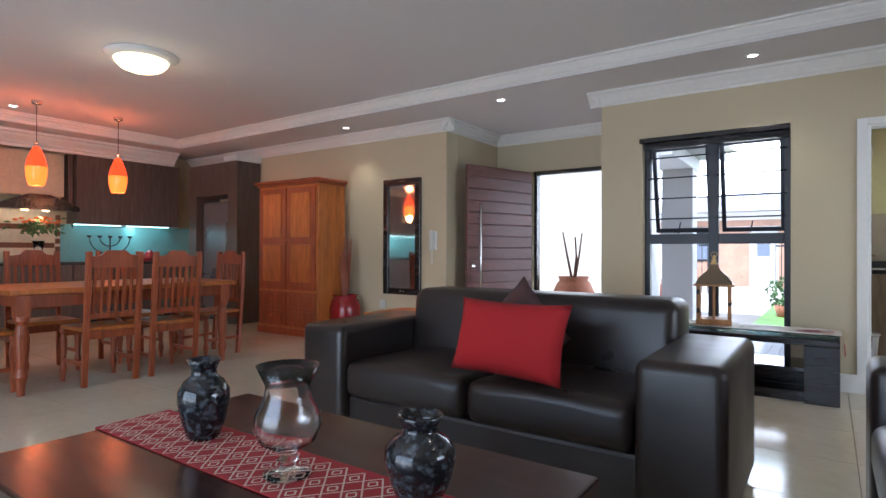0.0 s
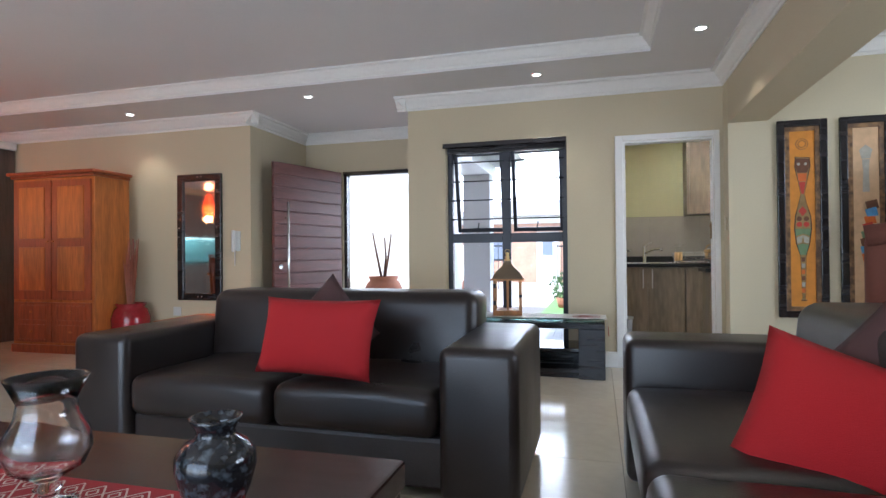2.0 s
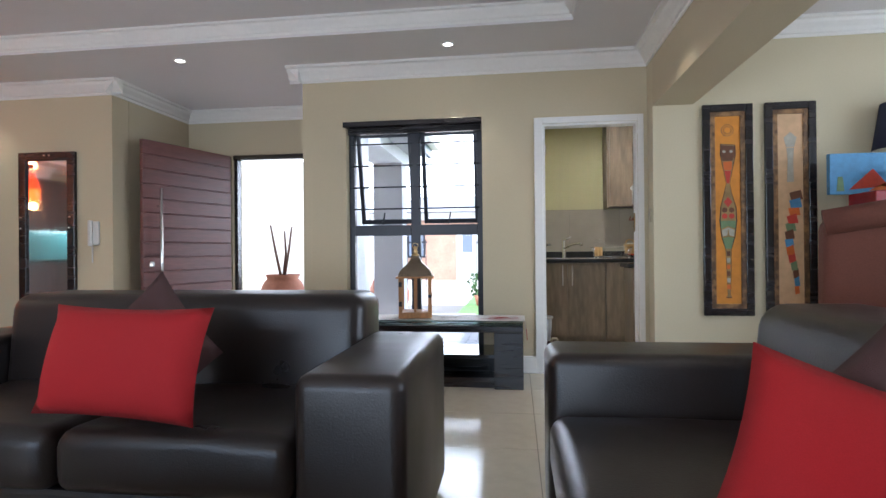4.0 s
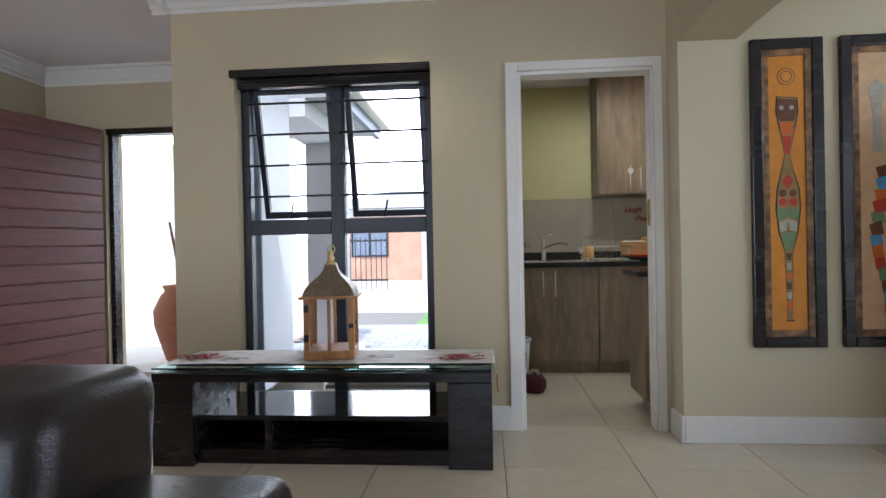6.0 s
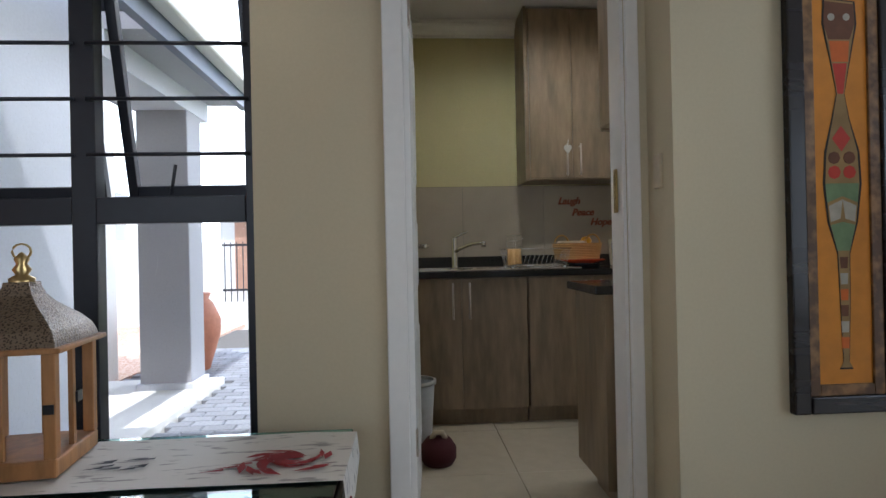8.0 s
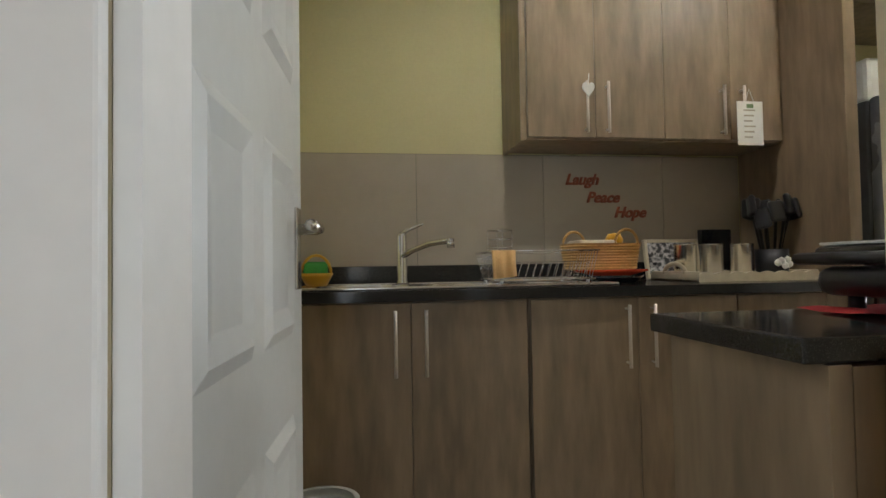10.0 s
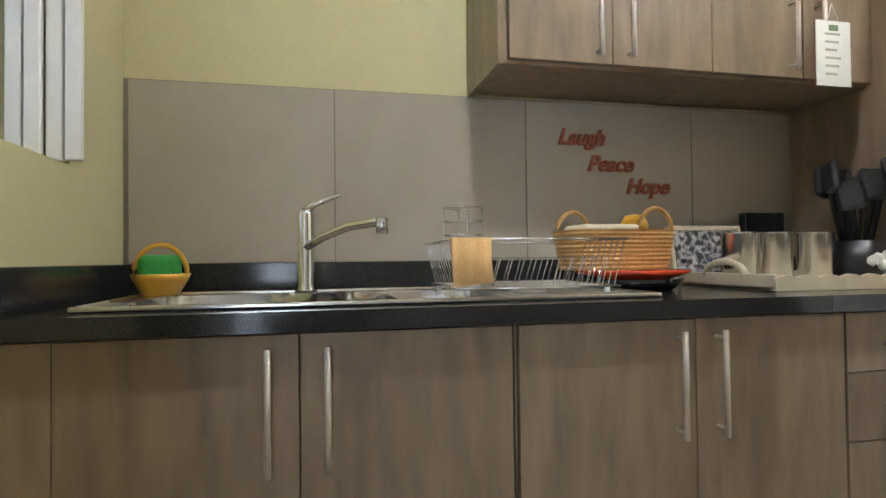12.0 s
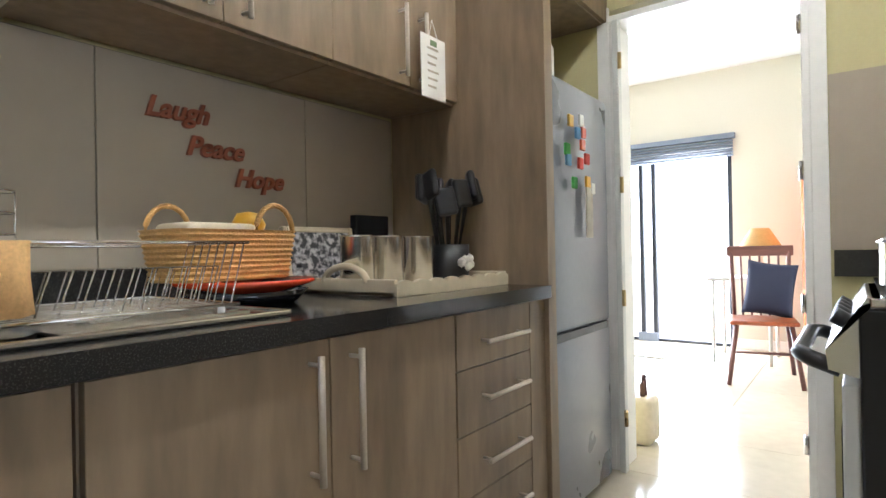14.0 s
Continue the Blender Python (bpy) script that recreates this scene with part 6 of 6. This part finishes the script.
def basket():
    t = thing("wicker_basket", "woven straw basket with arched handles, packed with cloths", "basket", (2.03, 7.84, 0.957), 4)
    bm = bmesh.new()
    rings = []
    for k in range(10):
        z = k * 0.011
        for dz, o in ((0, 0.0), (0.006, 0.005)):
            hx, hy = 0.135 + 0.016 * k / 9 + o, 0.075 + 0.01 * k / 9 + o
            rings.append([bm.verts.new((hx * math.copysign(abs(math.cos(q)) ** 0.4, math.cos(q)), hy * math.copysign(abs(math.sin(q)) ** 0.4, math.sin(q)), z + dz)) for q in [2 * math.pi * (i + 0.5) / 36 for i in range(36)]])
    for u, v in zip(rings, rings[1:]):
        for i in range(36):
            bm.faces.new((u[i], u[(i + 1) % 36], v[(i + 1) % 36], v[i]))
    bm.faces.new(rings[0])
    part("woven_body", bm, M_STRAW, t)
    for x in (-0.075, 0.075):
        tube_part("basket_handle", [(x + 0.05 * math.cos(a), (-0.08 if x > 0 else 0.08), 0.1 + 0.06 * math.sin(a)) for a in [i * math.pi / 10 for i in range(11)]], 0.006, M_STRAW, t)
    bm = bmesh.new()
    add_box(bm, -0.12, 0.05, -0.06, 0.06, 0.09, 0.12, bevel=0.014, seg=3)
    part("folded_cloth", bm, M_CREAM, t, "cream folded cloth", True)
    lathe_part("fruit", [(0, 0), (0.03, 0.01), (0.038, 0.03), (0.025, 0.055), (0, 0.06)], M_YELLOW, t, "orange fruit", (0.06, -0.01, 0.09), 16)


basket()


def tray():
    t = thing("serving_tray", "cream painted wooden tray with scalloped rim", "tray", (2.55, 7.755, 0.906), 0)
    w, d = 0.25, 0.17
    box_part("tray_base", (-w, w, -d, d, 0, 0.012), M_CREAM, t, bevel=0.003)
    for s in (-1, 1):
        pts = [(-w, 0.0), (w, 0.0)] + [(w - 2 * w * i / 32, 0.03 + 0.008 * abs(math.sin(i * math.pi / 4)) + (0.0)) for i in range(33)]
        bm = bmesh.new()
        add_poly(bm, pts, 0.012, Matrix.Translation((0, s * d - 0.006, 0.0)))
        part("scalloped_rim", bm, M_CREAM, t)
    tube_part("tray_handle", [(-w + 0.006, -0.075 * math.cos(a), 0.03 + 0.04 * math.sin(a)) for a in [i * math.pi / 12 for i in range(13)]], 0.009, M_CREAM, t, "", 8)
    for x in (-w, w - 0.012):
        box_part("end_rim", (x, x + 0.012, -d, d, 0.0, 0.04), M_CREAM, t, bevel=0.003)


tray()
for k, (x, y) in enumerate(((2.364, 7.77), (2.478, 7.77), (2.615, 7.77))):
    mg = lathe_part("steel_canister", [(0, 0), (0.042, 0), (0.044, 0.004), (0.044, 0.13), (0.046, 0.134), (0.042, 0.135), (0.04, 0.01), (0, 0.01)], M_STEEL, None, "", (x, y, 0.919), 26)
    tagged(mg, "brushed stainless steel canister on the tray", "canister", "steel canisters")
fr = thing("photo_frame", "silver-framed picture of a snowy thicket leaning behind the tray", "picture frame", (2.435, 7.975, 0.907), 0)
mF = pose(0, 0, 0, -10, 0, 0)
for d in ((-0.13, -0.115, 0, 0.18), (0.115, 0.13, 0, 0.18), (-0.115, 0.115, 0, 0.015), (-0.115, 0.115, 0.165, 0.18)):
    box_part("frame", (d[0], d[1], -0.01, 0.01, d[2], d[3]), M_CREAM, fr, m=mF, bevel=0.003)
box_part("print", (-0.115, 0.115, -0.004, 0.004, 0.015, 0.165), two_tone("thicket_print", (0.03, 0.03, 0.035), (0.5, 0.48, 0.48), 60, 0.3, "NOISE", 0.42, 0.62), fr, m=mF)
pb = box_part("picture_box", (2.578, 2.727, 7.99, 8.02, 0.9065, 1.128), M_BLACKGLASS, None, bevel=0.004)
tagged(pb, "dark glossy picture block leaning by the wall", "picture frame")


def utensils():
    t = thing("utensil_pot", "black pot with a flower print, full of black utensils", "utensil pot", (2.73, 7.745, 0.919))
    lathe_part("pot", [(0, 0), (0.055, 0), (0.06, 0.005), (0.062, 0.11), (0.058, 0.11), (0.055, 0.01), (0, 0.01)], M_BLACK, t)
    bm = bmesh.new()
    for i in range(5):
        a = -1.9 + i * 0.22
        c = Vector((0.0635 * math.cos(a), 0.0635 * math.sin(a), 0.055 + 0.012 * math.sin(i * 2.5)))
        add_lathe(bm, [(0, -0.016), (0.012, -0.008), (0.014, 0), (0.012, 0.008), (0, 0.016)], 8, c)
    part("flower_print", bm, M_PAPER, t, "cream printed flower")
    r = random.Random(5)
    for i in range(10):
        a = i * 0.628
        top = Vector((0.085 * math.cos(a), 0.075 * math.sin(a), 0.23 + 0.06 * r.random()))
        u = tube_part("utensil", [(0.02 * math.cos(a), 0.02 * math.sin(a), 0.02), top * 0.75 + Vector((0, 0, 0.04)), top], 0.007, M_BLACK, t)
        bm = bmesh.new()
        add_box(bm, -0.03, 0.03, -0.012, 0.012, -0.04, 0.045, bevel=0.0115, seg=4, m=Matrix.Translation(top) @ pose(0, 0, 0, 12 * math.sin(a), 15 * math.cos(a), 50 * i))
        part("utensil_head", bm, M_BLACK, u, "", True)


utensils()
# heart and note hung on the cabinet handles
ht = thing("heart_ornament", "white wooden heart hung on a cabinet handle", "ornament", (1.948, 7.718, 1.665))
bm = bmesh.new()
add_poly(bm, [(0.025 * (math.sin(q) ** 3), 0.028 * (0.8125 * math.cos(q) - 0.3125 * math.cos(2 * q) - 0.125 * math.cos(3 * q) - 0.0625 * math.cos(4 * q)) * 1.2) for q in [2 * math.pi * i / 28 for i in range(28)]], 0.006)
part("heart", bm, M_WHITE, ht)
tube_part("ribbon", [(0, 0.003, 0.02), (0.004, 0.004, 0.06)], 0.0015, M_PAPER, ht)
tg = thing("hanging_note", "white printed card hung on a cabinet handle", "card", (2.632, 7.716, 1.541))
box_part("card", (-0.057, 0.057, 0, 0.003, -0.09, 0.09), M_PAPER, tg, bevel=0.001)
for k in range(6):
    box_part("writing_bar", (-0.028, 0.022 - 0.006 * (k % 3), -0.0012, -0.0002, 0.05 - k * 0.022, 0.056 - k * 0.022), M_ARTGREY, tg)
box_part("print_blot", (-0.015, 0.015, -0.0012, -0.0002, 0.062, 0.078), M_ARTGREEN, tg)
tube_part("string", [(-0.02, 0.0, 0.085), (0, 0.004, 0.14), (0.02, 0.0, 0.085)], 0.0012, M_PAPER, tg)

# island worktop, upper unit and stove on the near side
isl = thing("counter_cabinet", "grey-brown laminate counter unit under black granite", "cabinet")
box_part("body", (1.69, 2.88, 6.305, 6.655, 0.1, 0.845), M_CAB, isl)
box_part("side_panel", (1.655, 1.688, 6.305, 6.67, 0.1, 0.848), M_CAB, isl)
box_part("plinth", (1.72, 2.88, 6.32, 6.62, 0, 0.1), M_CAB, isl)
it = box_part("counter_slab", (1.62, 2.89, 6.303, 6.685, 0.85, 0.884), M_GRANITE, None, bevel=0.004)
tagged(it, "polished black granite slab over the counter unit", "worktop")
uc = thing("wall_cabinet", "dark grey-brown laminate wall cabinet over the counter", "cabinet")
box_part("body", (1.76, 2.4, 6.303, 6.6, 1.55, 2.5), M_CAB, uc)
box_part("door", (1.765, 2.395, 6.601, 6.62, 1.54, 2.49), M_CAB, uc)
gr = thing("electric_grill", "black electric grill with a pale lid edge on the counter", "grill", (2.14, 6.5, 0.884))
bm = bmesh.new()
add_box(bm, -0.2, 0.2, -0.15, 0.15, 0.03, 0.085, bevel=0.025, seg=3)
part("body", bm, M_BLACK, gr, "", True)
bm = bmesh.new()
add_box(bm, -0.2, 0.2, -0.15, 0.15, 0.09, 0.125, bevel=0.015, seg=3)
part("lid", bm, M_BLACKGLASS, gr, "", True)
box_part("lid_trim", (-0.19, 0.19, -0.14, 0.14, 0.1255, 0.131), M_WHITE, gr, bevel=0.002)
tube_part("grill_handle", [(-0.2, 0.1, 0.1), (-0.27, 0.1, 0.1), (-0.27, -0.1, 0.1), (-0.2, -0.1, 0.1)], 0.011, M_BLACK, gr)
for x in (-0.15, 0.15):
    for y in (-0.1, 0.1):
        tube_part("foot", [(x, y, 0.004), (x, y, 0.035)], 0.014, M_BLACK, gr)
rc = bmesh.new()
vs = [[rc.verts.new((1.9 + 0.05 * i, 6.37 + 0.055 * j, 0.8865 + 0.004 + 0.004 * math.sin(i * 2.1 + j * 1.3))) for j in range(6)] for i in range(10)]
for a, b in zip(vs, vs[1:]):
    for j in range(5):
        rc.faces.new((a[j], a[j + 1], b[j + 1], b[j]))
tagged(part("red_mat", rc, M_RED, None, "", True), "red cloth mat under the grill", "cloth")


def stove():
    t = thing("stove", "black freestanding stove with steel top and raised handle bar", "stove", (0, 0, 0))
    x0, x1, y0 = 2.93, 3.50, 6.31
    box_part("body", (x0, x1, y0, 6.74, 0.04, 0.86), M_BLACK, t, bevel=0.006)
    box_part("hob", (x0 - 0.004, x1 + 0.004, y0, 6.72, 0.864, 0.885), M_STEEL, t, "steel hob plate", bevel=0.004)
    box_part("oven_door", (x0 + 0.01, x1 - 0.01, 6.741, 6.775, 0.12, 0.68), M_WHITE, t, "pale enamel oven door", bevel=0.006)
    box_part("door_glass", (x0 + 0.07, x1 - 0.07, 6.7755, 6.779, 0.22, 0.56), M_BLACKGLASS, t)
    bm = bmesh.new()
    add_poly(bm, [(6.741, 0.7), (6.80, 0.715), (6.805, 0.76), (6.725, 0.885), (6.70, 0.885), (6.70, 0.863), (6.741, 0.863)], x1 - x0, pose(x1, 0, 0, 0, 0, 90))
    part("control_panel", bm, M_STEEL, t, "sloping steel control panel")
    tube_part("oven_handle", [(x0 + 0.02, 6.775, 0.715), (x0 + 0.025, 6.835, 0.735), (x0 + 0.07, 6.86, 0.74), (x1 - 0.07, 6.86, 0.74), (x1 - 0.025, 6.835, 0.735), (x1 - 0.02, 6.775, 0.715)], 0.02, M_BLACK, t, "thick black oven handle", 12)
    for i in range(5):
        tube_part("knob", [(x0 + 0.09 + i * 0.1, 6.765, 0.82), (x0 + 0.09 + i * 0.1, 6.79, 0.836)], 0.02, M_BLACK, t, "", 14)
    for x, y in ((x0 + 0.16, 6.42), (x1 - 0.15, 6.42), (x0 + 0.16, 6.6), (x1 - 0.15, 6.6)):
        lathe_part("hotplate", [(0, 0.012), (0.08, 0.012), (0.085, 0.0)], M_BLACK, t, "", (x, y, 0.886), 24)
    for x in (x0 + 0.06, x1 - 0.06):
        tube_part("foot", [(x, 6.5, 0), (x, 6.5, 0.045)], 0.02, M_BLACK, t)


stove()
pt = lathe_part("steel_pot", [(0, 0), (0.09, 0), (0.1, 0.01), (0.1, 0.11), (0.106, 0.112), (0.08, 0.13), (0.02, 0.145), (0.018, 0.165), (0, 0.168)], M_CHROME, None, "", (3.09, 6.6, 0.899))
tagged(pt, "shiny steel pot with lid on the stove", "pot")
cu = structure("counter_upstand", [(3.825, 3.849, 6.31, 6.81, 0.889, 0.985)], M_GRANITE, "black granite upstand on the end wall")
structure("end_wall_tiles", [(3.842, 3.849, 6.31, 6.818, 0.986, 1.63)], M_SPLASH, "grey-beige tiles on the end wall")
c3 = thing("base_cabinet", "grey-brown laminate base unit in the corner", "cabinet")
box_part("body", (3.56, 3.82, 6.31, 6.68, 0.0, 0.845), M_CAB, c3)
cs = box_part("corner_slab", (3.53, 3.82, 6.303, 6.70, 0.85, 0.888), M_GRANITE, None, bevel=0.004)
tagged(cs, "black granite slab over the corner unit", "worktop")


def fridge():
    t = thing("refrigerator", "grey steel fridge-freezer with coloured magnets", "refrigerator", (0, 0, 0))
    x0, x1, y = 3.11, 3.71, 7.60
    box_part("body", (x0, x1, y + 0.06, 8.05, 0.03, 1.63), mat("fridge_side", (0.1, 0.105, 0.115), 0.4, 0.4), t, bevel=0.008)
    for z0, z1 in ((0.03, 0.685), (0.695, 1.64)):
        bm = bmesh.new()
        add_box(bm, x0, x1, y, y + 0.058, z0, z1, bevel=0.02, seg=4)
        for v in bm.verts:
            if v.co.y < y + 0.03:
                v.co.y -= 0.02 * (1 - ((v.co.x - (x0 + x1) / 2) / 0.26) ** 2)
        d = part("door", bm, M_FRIDGE, t, "", True)
    box_part("grip", (x0 + 0.05, x1 - 0.05, y - 0.005, y + 0.02, 0.672, 0.7), M_BLACK, t)
    box_part("foot", (x0 + 0.05, x1 - 0.05, y + 0.1, 7.98, 0, 0.03), M_BLACK, t)
    r = random.Random(9)
    cols = (M_ARTRED, M_YELLOW, M_GREENSP, M_PAPER, M_REDPLATE, M_ARTBLUE)
    for i in range(12):
        mx, mz = x0 + 0.13 + r.random() * 0.26, 1.22 + r.random() * 0.3
        m = box_part("magnet", (mx - 0.02, mx + 0.02, y - 0.026, y - 0.015, mz - 0.022, mz + 0.022), cols[i % 6], t, bevel=0.004)
    box_part("note", (x0 + 0.3, x0 + 0.36, y - 0.023, y - 0.018, 1.05, 1.25), M_ARTGREY, t)


fridge()
fb = box_part("white_tub", (3.16, 3.42, 7.70, 7.95, 1.641, 1.83), M_WHITE, None, bevel=0.02)
tagged(fb, "white plastic tub on top of the fridge", "tub")
ov = thing("bridge_cabinet", "grey-brown laminate cabinet bridging over the fridge", "cabinet")
box_part("body", (2.867, 3.845, 7.66, 8.05, 2.03, 2.58), M_CAB, ov)
box_part("door", (2.87, 3.35, 7.64, 7.659, 2.035, 2.575), M_CAB, ov)
box_part("door", (3.354, 3.843, 7.64, 7.659, 2.035, 2.575), M_CAB, ov)
bn = thing("pedal_bin", "pale grey plastic bin behind the open door", "bin", (0.945, 7.3, 0.001))
lathe_part("bucket", [(0, 0), (0.08, 0), (0.1, 0.3), (0.095, 0.3), (0.075, 0.01), (0, 0.01)], M_GREYPLASTIC, bn)
lathe_part("rim", [(0.095, 0.3), (0.11, 0.302), (0.11, 0.322), (0.095, 0.322)], M_WHITE, bn)
ds = thing("door_stop", "round maroon felt door stop with a tan strap", "door stop", (1.04, 6.93, 0.001))
lathe_part("body", [(0, 0), (0.07, 0), (0.088, 0.03), (0.088, 0.08), (0.06, 0.12), (0, 0.125)], M_MAROON, ds)
tube_part("strap", [(-0.03, 0, 0.12), (-0.015, -0.01, 0.15), (0.02, -0.01, 0.15), (0.035, 0, 0.12)], 0.014, M_CREAM, ds)

# ---- patio room ----
d2 = thing("door_stop", "beige cloth door stop with a looped handle", "door stop", (4.27, 7.64, 0.001))
bm = bmesh.new()
add_box(bm, -0.09, 0.09, -0.06, 0.06, 0, 0.24, bevel=0.035, seg=3)
part("body", bm, M_CREAM, d2, "", True)
tube_part("loop", [(-0.02, 0, 0.22), (-0.03, 0, 0.3), (0.0, 0, 0.34), (0.015, 0, 0.23)], 0.014, M_STICK, d2)
mt = box_part("door_mat", (6.5, 6.8, 8.15, 8.6, 0.001, 0.012), M_ARTGREY)
tagged(mt, "thin grey door mat on the patio floor", "mat")


def patio_chair():
    t = thing("wooden_chair", "red-brown wooden chair with clothes over its back", "chair", (6.08, 7.32, 0), -80)
    bm = bmesh.new()
    add_box(bm, -0.22, 0.22, -0.22, 0.22, 0.43, 0.46, bevel=0.012)
    part("seat", bm, M_PINEDK, t)
    for x in (-1, 1):
        tube_part("leg", [(x * 0.17, -0.17, 0.44), (x * 0.23, -0.25, 0)], 0.016, M_DOORWOOD, t)
        tube_part("leg", [(x * 0.17, 0.17, 0.44), (x * 0.22, 0.27, 0)], 0.016, M_DOORWOOD, t)
        tube_part("back_post", [(x * 0.18, 0.19, 0.46), (x * 0.2, 0.28, 0.98)], 0.016, M_DOORWOOD, t)
        tube_part("stretcher", [(x * 0.2, -0.2, 0.2), (x * 0.2, 0.22, 0.2)], 0.01, M_DOORWOOD, t)
    for i in range(5):
        tube_part("spindle", [(-0.12 + 0.06 * i, 0.19, 0.46), (-0.13 + 0.065 * i, 0.27, 0.95)], 0.008, M_DOORWOOD, t)
    tube_part("stretcher", [(-0.2, 0, 0.2), (0.2, 0, 0.2)], 0.01, M_DOORWOOD, t)
    box_part("crest", (-0.23, 0.23, 0.26, 0.29, 0.92, 1.0), M_DOORWOOD, t, bevel=0.008)
    bm = bmesh.new()
    add_pillow(bm, 0.34, 0.42, 0.14, Matrix.Translation((0.06, 0.14, 0.67)) @ pose(0, 0, 0, -14, 8, 0))
    tagged(part("cushion", bm, M_NAVY, None, "", True), "navy and white cushion on the wooden chair", "cushion").matrix_world = t.matrix_world
    return t


patio_chair()
dk = thing("side_table", "small white table beneath a lamp", "table", (6.85, 7.5, 0))
box_part("top", (-0.25, 0.3, -0.2, 0.3, 0.7, 0.73), M_WHITE, dk)
for x in (-0.22, 0.26):
    for y in (-0.17, 0.26):
        tube_part("leg", [(x, y, 0), (x, y, 0.7)], 0.014, M_WHITE, dk)
tl = thing("table_lamp", "table lamp with a tan straw cone shade", "lamp", (6.85, 7.42, 0.731))
lathe_part("base", [(0, 0), (0.07, 0), (0.05, 0.06), (0.02, 0.1), (0.015, 0.32), (0, 0.32)], M_WHITE, tl)
lathe_part("shade", [(0.19, 0.22), (0.07, 0.42), (0.067, 0.42), (0.187, 0.22), (0.19, 0.22)], M_STRAW, tl, "tan straw cone shade")
ct = thing("curtain", "rust-orange patterned curtain hanging in folds", "curtain", (6.6, 7.06, 0.05))
bm = bmesh.new()
g = [[bm.verts.new((0.03 * i, 0.035 * math.sin(i * 1.4), z)) for z in (0, 0.8, 1.6)] for i in range(24)]
for a, b in zip(g, g[1:]):
    for k in range(2):
        bm.faces.new((a[k], a[k + 1], b[k + 1], b[k]))
cc = part("cloth", bm, M_ARTORANGE, ct, "", True)
md = cc.modifiers.new("thick", "SOLIDIFY")
md.thickness = 0.006
tube_part("rod", [(-0.1, 0, 1.62), (0.8, 0, 1.62)], 0.012, M_STICK, ct)
for x in (-0.08, 0.78):
    tube_part("bracket", [(x, 0, 1.62), (x, -0.23, 1.62)], 0.01, M_STICK, ct)

# ---- floor tiles ----
TW = 0.615


def tile_mesh():
    bm = bmesh.new()
    add_box(bm, 0.0015, TW - 0.0015, 0.0015, TW - 0.0015, -0.008, 0.0, bevel=0.0015, seg=1)
    return finish(bm, "tile", M_TILE)


tile_data = tile_mesh()
floor_ob = bpy.data.objects["floor"]
rest = bmesh.new()


def tile_inside(x, y):
    cx, cy = x + TW / 2, y + TW / 2
    return (-8.25 < cx < 5.4 and -1.8 < cy < 6.3) or (-2.99 < cx < -1.14 and cy < 7.6 and cy > 6) or (0.5 < cx < 4.3 and 6 < cy < 8.1) or (4.0 < cx < 7.6 and 6.9 < cy < 10.4)


for i in range(-15, 12):
    for j in range(-10, 11):
        x, y = 0.785 + TW * i, 4.31 + TW * j
        if not tile_inside(x, y):
            continue
        if -3 < i < 4 and -6 < j < 7:
            ob = new("tile", tile_data)
            ob.parent = floor_ob
            ob.location = (x, y, 0)
        else:
            add_box(rest, x + 0.0015, x + TW - 0.0015, y + 0.0015, y + TW - 0.0015, -0.008, 0.0)
far_tiles = part("tiles_far", rest, M_TILE, floor_ob)
tagged(far_tiles, "cream polished floor tiles", "", "", "stuff")

# ---- drive pavers ----
bm = bmesh.new()
add_box(bm, 0.004, 0.206, 0.004, 0.106, -0.06, 0.0, bevel=0.006, seg=1)
paver_data = finish(bm, "paver", M_PAVER)
drive = box_part("road", (-1.75, 1.0, 7.62, 13.0, -0.3, -0.128), M_SAND)
tagged(drive, "drive of blue-grey brick pavers", "paving", "", "structure")
n = 0
for j in range(50):
    for i in range(14):
        x, y = -1.7 + i * 0.21 + (0.105 if j % 2 else 0), 7.65 + j * 0.11
        if x > 0.8 or n >= 300 or (x < -0.8 and y < 9.2):
            continue
        ob = new("paver", paver_data)
        ob.parent = drive
        ob.location = (x, y, -0.085)
        n += 1
